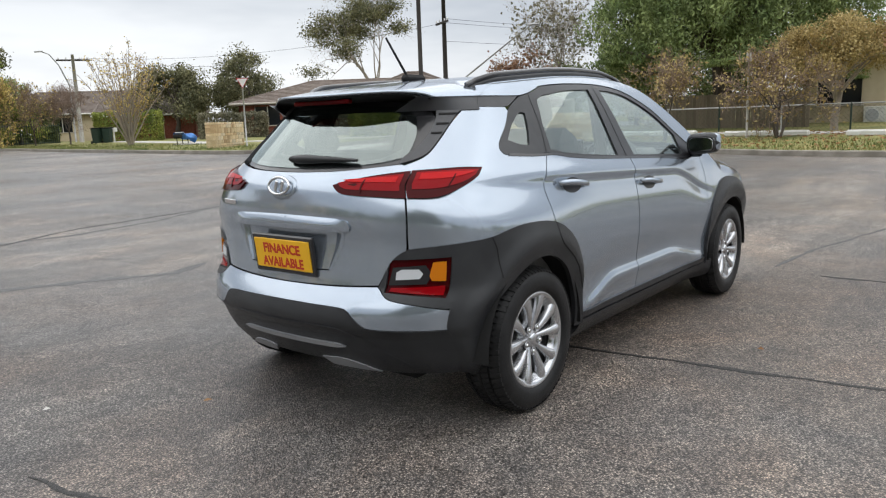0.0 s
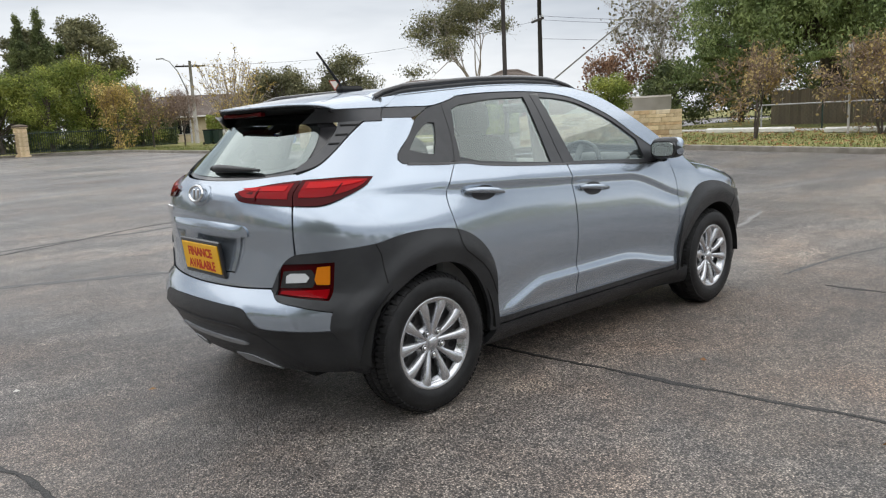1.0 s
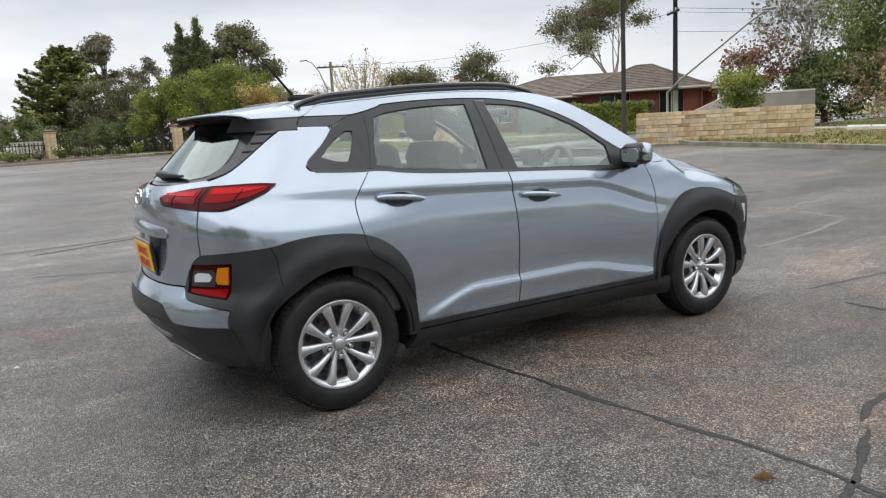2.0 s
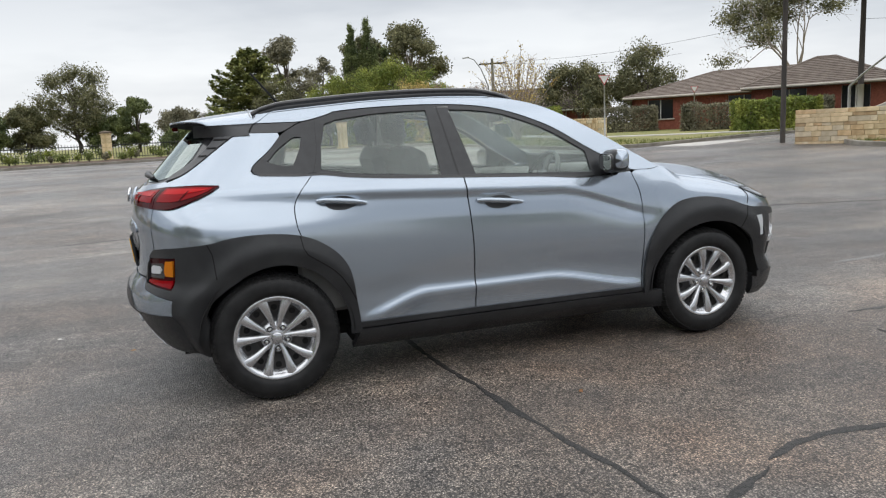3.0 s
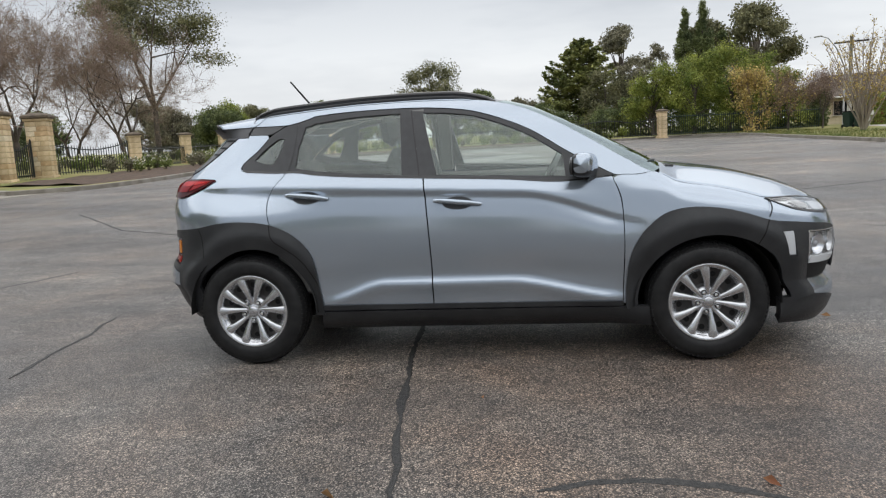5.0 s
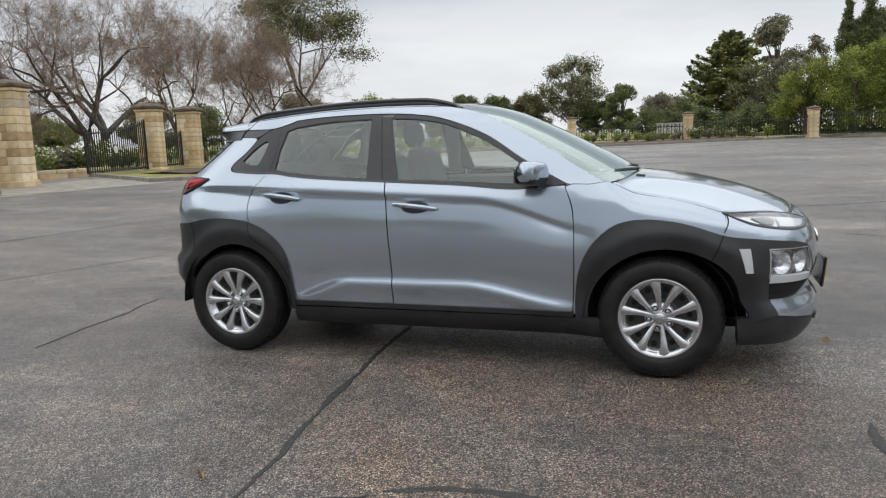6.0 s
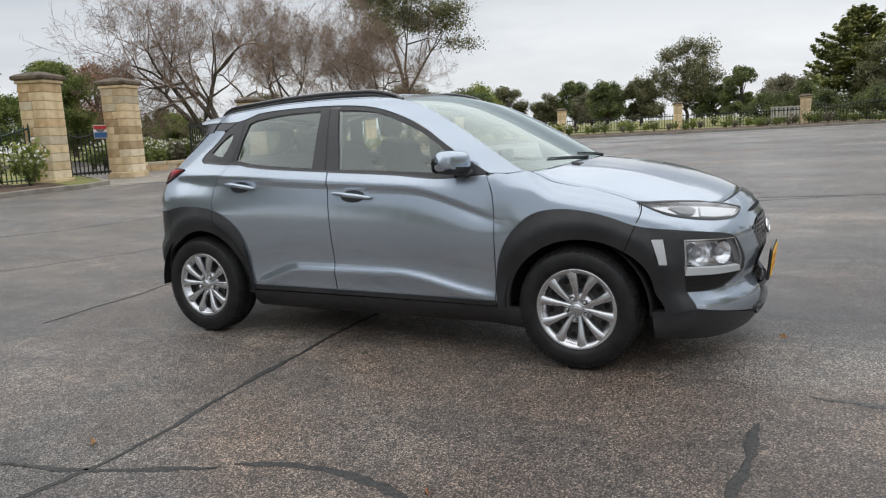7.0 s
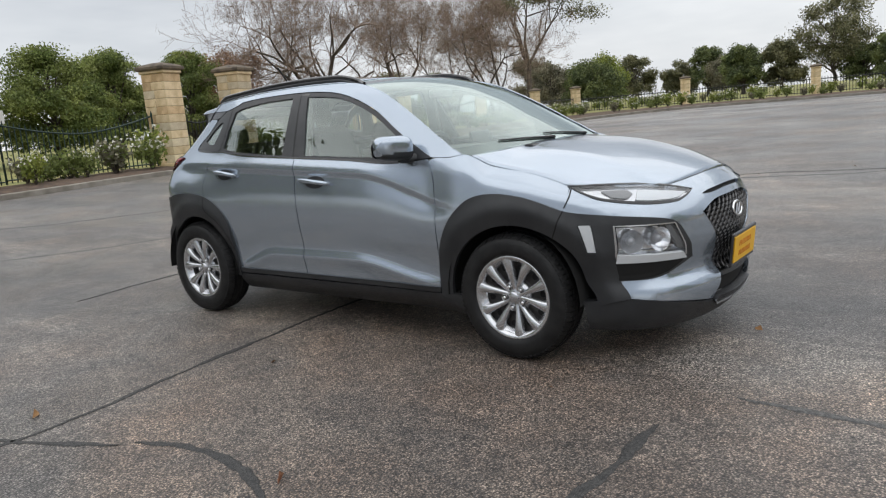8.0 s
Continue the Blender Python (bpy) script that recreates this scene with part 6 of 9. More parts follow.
def limb_tree(name, x, y, height, spread, label, leaf=None, leaves=0, leaf_size=0.10, fork=0.25, trunk=0.13, depth=4, kids=3, seed=1, bark=None, lift=0.15, spread_k=0.55,
              stems=1, scatter=0.25, sunk=0.0, shrink=0.72, category="tree", pads=0):
    """A tree by its limbs, bare or with sparse leaves at the tips."""
    rng = np.random.default_rng(seed)
    tubes, tips = [], []
    for s in range(stems):
        a = 2 * math.pi * (s + rng.random() * 0.5) / max(stems, 1)
        lean = 0.0 if stems == 1 else 0.38
        d = Vector((math.cos(a) * lean, math.sin(a) * lean, 1)).normalized()
        base = Vector((math.cos(a) * 0.06 * (stems > 1), math.sin(a) * 0.06 * (stems > 1), -0.15))
        top = base + d * fork * height + Vector((0, 0, 0.15))
        r = trunk / math.sqrt(stems)
        tubes.append(tube([base, base + (top - base) * 0.12, base + (top - base) * 0.5 + Vector(rng.normal(size=3)) * 0.05, top], [r * 1.5, r * 1.1, r, r * 0.9], 8, False))
        for k in range(kids + (1 if stems == 1 else 0)):
            b = a + 2 * math.pi * k / (kids + 1)
            side = (d * 0.8 + Vector((math.cos(b), math.sin(b), 0)) * spread_k * 1.1).normalized()
            branch_out(top, side, height * 0.32, r * 0.62, depth - 1, rng, tubes, tips, spread_k, lift, kids, 0.16, shrink)
    k = fitted(tubes, height, spread)
    tubes = [([(p[0] * k[0], p[1] * k[1], p[2] * k[2]) for p in v], f) for v, f in tubes]
    t = thing(name, pose(x, y, float(rise(x, y)) + 0.09 - sunk), label, category)
    thick, thin = [], []
    for v, f in tubes:
        (thick if len(f) >= 20 or len(thick) < 1 else thin).append((v, f))
    put("trunk", joined(*thick), bark or BARK, t, smooth=True)
    if thin:
        tw = put("branchwork", joined(*thin), TWIG if bark is None else bark, t, "fine bare twigs", smooth=True)
        tw["kind"] = "stuff"
    if not leaves:
        P = np.concatenate(tips) * k
        m = int(1100 * spread)
        v, f = leaf_mesh(P[rng.integers(0, len(P), m)] + rng.normal(size=(m, 3)) * 0.12, 0.012, rng, droop=-0.5, long=44)
        tw = put("twig_spray", big_mesh("twig_spray", v, f), TWIG, t)
        tw["kind"] = "stuff"
    if leaf and leaves:
        P = np.concatenate(tips) * k
        idx = rng.integers(0, len(P), leaves)
        if pads:
            idx = rng.choice(len(P), pads, replace=False)[rng.integers(0, pads, leaves)]
        pts = P[idx] + rng.normal(size=(leaves, 3)) * scatter * (np.array([1.25, 1.25, 0.6]) if pads else 1.0)
        v, f = leaf_mesh(pts, leaf_size, rng, face=(pts - P[idx]) / scatter * 0.6 + np.array([0, 0, 0.8]))
        lv = put("crown", big_mesh("crown", v, f), leaf, t)
        lv["kind"] = "stuff"
    return t


def vase_tree(x, y, height, spread, label, leaf, leaves, leaf_size, seed, stems=30):
    """Many straight stems fanning up from one foot, each with short side shoots and a few leaves."""
    rng = np.random.default_rng(seed)
    t = thing("tree", pose(x, y, float(rise(x, y)) + 0.09), label, "tree")
    thick, thin, tips = [], [], []
    for k in range(stems):
        a = 2.39996 * k
        q = math.sqrt((k + 0.5) / stems)
        r, h = spread / 2 * q * (0.85 + 0.3 * rng.random()), height * (1.0 - 0.30 * q ** 2) * (0.86 + 0.2 * rng.random())
        p = [np.array([r * f ** 1.15 * math.cos(a) + rng.normal() * 0.03, r * f ** 1.15 * math.sin(a) + rng.normal() * 0.03, -0.1 + (h + 0.1) * f]) for f in np.linspace(0, 1, 7)]
        thick.append(tube([tuple(c) for c in p], [0.055, 0.045, 0.036, 0.028, 0.020, 0.014, 0.008], 5, False))
        for i in range(16):
            f = 0.32 + 0.66 * rng.random()
            j = min(int(f * 6), 5)
            c = p[j] + (p[j + 1] - p[j]) * (f * 6 - j)
            d = rng.normal(size=3) * 0.5 + np.array([0.5 * math.cos(a), 0.5 * math.sin(a), 1.0])
            e = c + d / np.linalg.norm(d) * (0.25 + 0.45 * rng.random())
            thin.append(tube([tuple(c), tuple((c + e) / 2 + rng.normal(size=3) * 0.02), tuple(e)], [0.010, 0.008, 0.005], 3, False))
            tips.append(e)
            tips.append((c + e) / 2)
    put("trunk", joined(*thick), PALE_BARK, t, smooth=True)
    put("branchwork", joined(*thin), TWIG, t, "fine bare twigs")["kind"] = "stuff"
    P = np.array(tips)[rng.integers(0, len(tips), leaves)] + rng.normal(size=(leaves, 3)) * 0.06
    v, f = leaf_mesh(P, leaf_size, rng)
    put("crown", big_mesh("crown", v, f), leaf, t)["kind"] = "stuff"
    return t


def clump_tree(name, x, y, height, spread, label, leaf, leaves=5000, leaf_size=0.16, clumps=26, crown_from=0.35, trunk=0.16, seed=1, bark=None, clump=0.20, flat=0.75, shape="dome",
               droop=0.0, category="tree", gap=0.0, depth_scale=1.0):
    """A tree or shrub whose crown is many leaf clumps with gaps between, on limbs that reach into them."""
    leaves, leaf_size = int(leaves * 3.8), leaf_size * 0.50
    rng = np.random.default_rng(seed)
    t = thing(name, pose(x, y, float(rise(x, y)) + 0.09), label, category)
    z0, z1 = height * crown_from, height
    C, R = [], []
    for i in range(clumps):
        a, q = rng.random() * 2 * math.pi, rng.random()
        if shape == "cone":
            f = q ** 1.3
            r = spread / 2 * (1 - f) ** 0.85 * (0.35 + 0.65 * math.sqrt(rng.random()))
        elif shape == "column":
            f = q
            r = spread / 2 * (1 - abs(2 * f - 0.7) ** 2.5 * 0.5) * (1 - f ** 4) * math.sqrt(rng.random()) * 0.8
        else:
            f = q
            r = spread / 2 * math.sqrt(max(0.02, 1 - (2 * f - 0.75) ** 2 / 1.6)) * (0.25 + 0.75 * math.sqrt(rng.random())) * 0.85
        C.append((r * math.cos(a), r * math.sin(a) * depth_scale, z0 + (z1 - z0) * (0.08 + 0.84 * f)))
        R.append(clump * spread * (0.6 + 0.8 * rng.random()) * (1 - 0.35 * f if shape != "dome" else 1))
    C, R = np.array(C), np.array(R)
    if shape == "dome":
        C[:, 2] -= droop * np.hypot(C[:, 0], C[:, 1])
    tubes = [tube([(0, 0, -0.2), (0.02, 0.01, height * 0.12), (rng.normal() * 0.04 * height, rng.normal() * 0.04 * height, height * max(crown_from, 0.2)), (0, 0, height * 0.72)],
                  [trunk * 1.35, trunk, trunk * 0.8, trunk * 0.25], 8, False)]
    for c, r in zip(C[:: 2], R[:: 2]):
        z = max(0.1 * height, min(c[2] - 0.3 * abs(c[2]), height * 0.6)) * (0.55 + 0.4 * rng.random())
        m = np.array([c[0] * 0.45, c[1] * 0.45, (z + c[2]) * 0.5])
        tubes.append(tube([(0, 0, z), tuple(m), tuple(c)], [trunk * 0.45, trunk * 0.28, trunk * 0.10], 5, False))
    put("trunk", joined(*tubes), bark or BARK, t, smooth=True)
    w = R ** 2
    idx = rng.choice(len(C), leaves, p=w / w.sum())
    d = rng.normal(size=(leaves, 3))
    d /= np.linalg.norm(d, axis=1, keepdims=True)
    rad = rng.random(leaves) ** 0.5 * (0.80 + 0.35 * rng.random(leaves))
    d[:, 2] *= flat
    pts = C[idx] + d * (R[idx] * rad)[:, None]
    lump = np.array([noise.noise(Vector(p * 1.1 / max(clump * spread, 0.3))) for p in pts])
    pts = pts + d * (lump * R[idx] * 0.7)[:, None] + rng.normal(size=pts.shape) * 0.014 * spread * np.array([1, 1, 0.6])
    keep = (lump > -0.55 + gap) & (pts[:, 2] > 0.02)
    core = pts - np.array([0, 0, z0 + 0.35 * (z1 - z0)])
    core /= np.maximum(np.linalg.norm(core, axis=1, keepdims=True), 1e-6)
    face = d * 1.0 + core * 0.5 + np.array([0, 0, 0.45])
    v, f = leaf_mesh(pts[keep], leaf_size, rng, droop=0.5 if droop else 0.0, long=2.2 if droop else 1.5, face=face[keep])
    cr = put("crown", big_mesh("crown", v, f), leaf, t)
    cr["kind"] = "stuff"
    return t


def weeping_tree(x, y, height, spread, label, leaf, seed, tassels=270):
    """Hanging tassels of fine leaves on a high dome of limbs, with dark hollows between them."""
    rng = np.random.default_rng(seed)
    t = thing("tree", pose(x, y, float(rise(x, y)) + 0.09), label, "tree")
    tubes = [tube([(0, 0, -0.2), (0.1, 0.05, height * 0.15), (-0.1, 0.2, height * 0.4), (0.1, 0.1, height * 0.75)], [0.55, 0.42, 0.36, 0.15], 9, False)]
    pts, face = [], []
    for k in range(tassels):
        a, q = k * 2.39996 + rng.normal() * 0.2, math.sqrt((k + 0.5) / tassels) * (0.92 + 0.16 * rng.random())
        r = spread / 2 * q
        top = height * (1.0 - 0.44 * q ** 2.4) * (0.88 + 0.20 * rng.random())
        if rng.random() < 0.42:
            top *= 0.62
        c = np.array([r * math.cos(a), r * math.sin(a), top])
        if k % 5 == 0:
            tubes.append(tube([(0, 0, height * (0.25 + 0.3 * rng.random())), (c[0] * 0.5, c[1] * 0.5, top * 0.86), tuple(c)], [0.17, 0.10, 0.03], 6, False))
        drop, wide, n = 1.3 + 2.6 * rng.random(), 0.38 + 0.28 * rng.random(), int(380 + 280 * rng.random())
        f = rng.random(n) ** 0.8
        w = wide * (0.35 + 1.1 * np.sin(np.clip(f * 0.85 + 0.12, 0, 1) * math.pi) ** 0.8)
        b = rng.random(n) * 2 * math.pi
        rad = w * np.sqrt(rng.random(n))
        out = np.stack([np.cos(b), np.sin(b), 0 * b], 1)
        p = c + out * rad[:, None] + np.stack([0 * f, 0 * f, 0.30 - drop * f], 1) + np.array([math.cos(a), math.sin(a), 0]) * (0.45 * f ** 0.5)[:, None]
        p[:, 2] = np.maximum(p[:, 2], 1.9 + 1.0 * rng.random())
        pts.append(p)
        face.append(out * 0.9 + np.array([math.cos(a) * 0.4 * q, math.sin(a) * 0.4 * q, 0.55]))
    put("trunk", joined(*tubes), BARK, t, smooth=True)
    v, f = leaf_mesh(np.concatenate(pts), 0.062, rng, droop=1.1, long=2.8, face=np.concatenate(face), loose=0.35)
    cr = put("crown", big_mesh("crown", v, f), leaf, t)
    cr["kind"] = "stuff"
    return t


def layered_conifer(x, y, height, spread, label, leaf, seed):
    """A broad conifer of tiered, upswept sprays."""
    rng = np.random.default_rng(seed)
    t = thing("tree", pose(x, y, float(rise(x, y)) + 0.09), label, "tree")
    tubes, pts = [tube([(0, 0, -0.2), (0, 0, height * 0.5), (0, 0, height * 0.98)], [0.4, 0.25, 0.04], 8, False)], []
    for k in range(150):
        f = (k / 150) ** 0.9
        z = height * (0.03 + 0.93 * f)
        a = k * 2.39996 + rng.normal() * 0.25
        r = spread / 2 * (1 - f) ** 0.62 * (0.72 + 0.42 * rng.random()) * (0.75 + 0.25 * min(1, f * 5)) + 0.15
        tip = np.array([r * math.cos(a), r * math.sin(a), z + 0.12 * r])
        tubes.append(tube([(0, 0, z * 0.97), (tip[0] * 0.5, tip[1] * 0.5, z - 0.02 * r), tuple(tip)], [0.06, 0.04, 0.015], 4, False))
        n = int(90 + 170 * (1 - f))
        s = 0.30 + 0.74 * rng.random(n) ** 0.7
        w = 0.10 + 0.30 * (1.05 - s)
        side = np.array([-math.sin(a), math.cos(a), 0])
        pts.append(s[:, None] * np.array([tip[0], tip[1], 0]) + side * (rng.normal(size=n) * w * r * 0.5)[:, None] + np.stack([0 * s, 0 * s, z - 0.08 * r + 0.22 * r * s ** 2 + rng.normal(size=n) * 0.10], 1))
    put("trunk", joined(*tubes), BARK, t, smooth=True)
    pts = np.concatenate(pts)
    v, f = leaf_mesh(pts, 0.17, rng, flat=0.6, long=2.0, face=pts * np.array([0.35, 0.35, 0]) / (spread / 2) + np.array([0, 0, 1.0]), loose=0.35)
    cr = put("crown", big_mesh("crown", v, f), leaf, t)
    cr["kind"] = "stuff"
    return t


def hedge(x0, y0, x1, y1, depth, height, label, leaf, seed, leaves=5000, size=0.11, wob=0.18):
    rng = np.random.default_rng(seed)
    L = math.hypot(x1 - x0, y1 - y0)
    m = pose((x0 + x1) / 2, (y0 + y1) / 2, float(rise((x0 + x1) / 2, (y0 + y1) / 2)) + 0.09, 0, 0, math.degrees(math.atan2(y1 - y0, x1 - x0)))
    t = thing("hedge", m, label, "hedge")
    p = rng.random((leaves, 3)) * 2 - 1
    k = rng.integers(0, 3, leaves)
    for i in range(3):
        sel = (k == i) & (rng.random(leaves) < 0.8)
        p[sel, i] = np.sign(p[sel, i]) * (1 - 0.12 * rng.random(sel.sum()))
    q = np.stack([p[:, 0] * L / 2, p[:, 1] * depth / 2, (p[:, 2] * 0.5 + 0.5) * height], 1)
    bump = np.array([noise.noise(Vector(c * 1.3)) for c in q])
    q = q * (1 + wob * bump[:, None] * np.array([0.1, 0.5, 0.8])) + rng.normal(size=q.shape) * 0.04
    q[:, 2] = np.maximum(q[:, 2], 0.03)
    v, f = leaf_mesh(q, size, rng, face=np.sign(p) * np.abs(p) ** 6 + np.array([0, 0, 0.35]))
    cr = put("foliage", big_mesh("foliage", v, f), leaf, t)
    cr["kind"] = "stuff"
    stems = [tube([(a, 0, -0.1), (a + 0.1, 0.05, height * 0.8)], [0.04, 0.015], 5, False) for a in np.linspace(-L / 2 + 0.2, L / 2 - 0.2, max(2, int(L / 0.6)))]
    put("stem_work", joined(*stems), BARK, t)
    return t


def plant_all():
    # east side
    weeping_tree(30.2, 8.6, 9.8, 10.8, "large weeping green tree behind a mesh fence", LEAF_WILLOW, 4)
    limb_tree("tree", 19.85, 3.6, 3.0, 3.6, "small street tree with sparse gold autumn leaves", LEAF_GOLD, 2600, 0.055, 0.36, 0.085, 5, 3, 11, None, 0.10, 0.62, 3, 0.10)
    limb_tree("tree", 18.0, 6.35, 2.85, 2.7, "small street tree thinning to a few gold leaves", LEAF_GOLD, 1500, 0.055, 0.36, 0.08, 5, 3, 12, None, 0.14, 0.55, 2, 0.10)
    clump_tree("tree", 24.7, 3.0, 3.75, 4.5, "spreading golden autumn tree with a pale forked trunk", LEAF_GOLD, 6000, 0.10, 60, 0.52, 0.12, 13, PALE_BARK, 0.11, 0.6, gap=0.15)
    limb_tree("tree", 23.5, -1.2, 4.6, 4.4, "nearly bare street tree with russet remnants", LEAF_AUTUMN, 800, 0.09, 0.22, 0.11, 5, 3, 14, None, 0.12, 0.6, 1, 0.14)
    limb_tree("tree", 36.2, 20.3, 9.6, 6.6, "tall pale-barked tree with thin olive foliage", LEAF_OLIVE, 1700, 0.13, 0.20, 0.22, 5, 3, 15, PALE_BARK, 0.25, 0.5, 2, 0.25)
    limb_tree("tree", 33.6, 21.6, 5.0, 4.4, "small tree with red-brown autumn leaves", LEAF_AUTUMN, 2400, 0.11, 0.25, 0.12, 4, 3, 16, None, 0.15, 0.55, 1, 0.20)
    limb_tree("tree", 50.8, 48.6, 16.4, 13.0, "tall open-crowned gum tree with dark clumps", LEAF_GUM, 26000, 0.115, 0.24, 0.30, 4, 3, 17, PALE_BARK, 0.18, 0.52, 2, 0.56, pads=50)
    clump_tree("shrub", 21.6, 13.8, 2.35, 2.05, "round clipped green garden tree", LEAF_HEDGE, 2600, 0.09, 24, 0.42, 0.06, 18, None, 0.20, 0.7, category="shrub")
    clump_tree("tree", 29.0, 50.0, 5.6, 6.4, "dense grey-green evergreen tree behind houses", LEAF_GUM, 5000, 0.22, 34, 0.12, 0.2, 19, None, 0.17)
    clump_tree("tree", 33.6, 46.6, 6.7, 6.2, "dense dark evergreen tree with a rounded crown", LEAF_GUM, 5000, 0.22, 34, 0.15, 0.22, 20, None, 0.17)
    vase_tree(16.1, 33.9, 4.95, 4.3, "vase-shaped bare street tree with a few gold leaves", LEAF_YELLOW, 2200, 0.062, 21)
    limb_tree("tree", 13.4, 43.3, 4.3, 2.3, "slim golden autumn tree on the verge", LEAF_YELLOW, 3200, 0.085, 0.20, 0.08, 5, 3, 22, None, 0.25, 0.45, 2, 0.16)
    limb_tree("tree", 16.0, 44.6, 4.4, 3.2, "small street tree with a few gold leaves", LEAF_GOLD, 700, 0.09, 0.26, 0.10, 6, 3, 23, None, 0.15, 0.55, 1, 0.14)
    limb_tree("tree", 17.9, 44.2, 4.0, 2.6, "small bare street tree", None, 0, 0.1, 0.25, 0.09, 5, 3, 24, None, 0.2, 0.5)
    for i, (x, y, h, w) in enumerate(((34.5, 18.2, 3.4, 4.4), (36.8, 15.6, 3.8, 5.0), (38.5, 11.5, 4.2, 5.4), (40.0, 6.0, 4.4, 6.0), (39.5, 0.5, 4.2, 6.0))):
        clump_tree("tree", x, y, h, w, "dark evergreen garden tree in deep shade", LEAF_DARK, 3200, 0.2, 30, 0.05, 0.15, 150 + i, None, 0.2)
    # north hedge and tall trees
    for i, (x, y, h, w) in enumerate(((8.6, 50.2, 5.2, 4.2), (11.2, 49.0, 5.6, 4.8), (13.6, 49.2, 6.0, 5.0), (15.8, 50.6, 5.8, 4.2), (18.2, 52.0, 4.4, 3.6))):
        clump_tree("tree", x, y, h, w, "dense yellow-green garden tree behind a fence", LEAF_HEDGE, 4600, 0.15, 40, 0.04, 0.12, 30 + i, None, 0.16, 0.8)
    for i, (x, y, h) in enumerate(((11.9, 56.3, 10.1), (13.2, 56.1, 10.6))):
        clump_tree("tree", x, y, h, 2.3, "tall narrow dark cypress behind hedging", LEAF_DARK, 8000, 0.15, 110, 0.05, 0.12, 36 + i, None, 0.17, 1.6, "column")
    clump_tree("tree", 15.0, 57.5, 8.2, 2.6, "dark narrow evergreen behind the hedging", LEAF_DARK, 3000, 0.2, 30, 0.05, 0.15, 39, None, 0.2, 1.0, "column")
    clump_tree("tree", 21.5, 72.2, 12.0, 8.6, "round-headed grey-green gum tree", LEAF_GUM, 5200, 0.32, 40, 0.40, 0.3, 40, PALE_BARK, 0.13, 0.75)
    clump_tree("tree", 16.8, 73.0, 10.8, 5.6, "grey-green gum tree behind cypresses", LEAF_GUM, 3600, 0.32, 28, 0.40, 0.3, 140, PALE_BARK, 0.15, 0.75)
    layered_conifer(4.4, 65.0, 9.0, 10.5, "broad layered conifer with upswept sprays", LEAF_CONIFER, 41)
    clump_tree("tree", 8.6, 61.2, 6.9, 3.8, "olive-brown thinning tree in a garden", LEAF_OLIVE, 3600, 0.18, 30, 0.15, 0.15, 42, None, 0.17)
    clump_tree("tree", 6.2, 59.8, 5.6, 4.0, "grey-green garden tree behind railings", LEAF_GUM, 3600, 0.18, 30, 0.08, 0.15, 43, None, 0.18)
    clump_tree("tree", 10.6, 63.0, 8.0, 3.0, "thin olive tree behind the garden", LEAF_OLIVE, 1500, 0.2, 20, 0.3, 0.15, 44, None, 0.16)
    clump_tree("tree", 9.2, 76.0, 11.0, 4.0, "distant brown-topped gum beyond the conifer", LEAF_OLIVE, 2200, 0.3, 16, 0.6, 0.25, 45, None, 0.2)
    for i, (x, y, h, w) in enumerate(((-1.8, 57.0, 2.2, 3.0), (0.8, 58.5, 2.9, 3.2), (2.2, 54.0, 2.0, 3.2), (5.4, 52.6, 2.0, 3.2))):
        clump_tree("shrub", x, y, h, w, "dark garden shrub behind the railing", LEAF_DARK, 2400, 0.16, 22, 0.03, 0.08, 50 + i, None, 0.2, category="shrub")
    # far park trees
    for i, (x, y, h, w, m, lab) in enumerate(((-12.7, 89.2, 9.8, 8.4, LEAF_GUM, "tall dense gum tree across the park"), (-17.0, 84.0, 5.3, 5.0, LEAF_GUM, "low grey-green tree across the park"),
                                              (-20.6, 82.5, 5.4, 5.2, LEAF_DARK, "low dark tree across the park"), (-6.3, 84.9, 5.8, 4.4, LEAF_DARK, "dark tree across the park"), (-34.6, 77.8, 5.8, 6.4, LEAF_HEDGE, "bright green tree across the park"),
                                              (-40.2, 75.0, 5.4, 6.0, LEAF_OLIVE, "brown-green tree across the park"), (-27.2, 91.2, 6.2, 4.8, LEAF_DARK, "dark upright tree across the park"), (-31.5, 94.0, 5.0, 5.2, LEAF_GUM, "low gum across the park"),
                                              (-29.6, 64.5, 4.6, 6.2, LEAF_DARK, "rounded dark shrubby tree in the park"), (-1.5, 83.0, 4.6, 5.6, LEAF_OLIVE, "olive tree across the park"), (-24.0, 88.0, 4.2, 5.0, LEAF_OLIVE, "low brown tree across the park"),
                                              (-9.6, 88.0, 4.6, 4.8, LEAF_DARK, "low dark tree across the park"), (-37.0, 92.0, 6.0, 6.0, LEAF_GUM, "grey-green gum across the park"), (-46.0, 80.0, 6.5, 7.0, LEAF_OLIVE, "brown tree across the park"),
                                              (-50.0, 66.0, 5.0, 6.0, LEAF_DARK, "dark tree across the park"), (-48.0, 55.0, 5.2, 6.0, LEAF_GUM, "grey-green tree across the park"))):
        clump_tree("tree", x, y, h, w, lab, m, 5600, 0.26, 36, 0.12 if h < 7 else 0.25, 0.2, 60 + i, None, 0.15, 0.75)
    # bare trees by the gates
    limb_tree("tree", -29.2, 27.9, 11.8, 14.0, "large spreading bare winter tree with a dark forked trunk", None, 0, 0.1, 0.16, 0.52, 6, 3, 80, None, 0.10, 0.62, 2, 0.2, shrink=0.74)
    limb_tree("tree", -30.6, 36.4, 11.5, 8.0, "bare winter tree with dense fine twigs", None, 0, 0.1, 0.18, 0.32, 6, 3, 81, None, 0.2, 0.5, 1, 0.2)
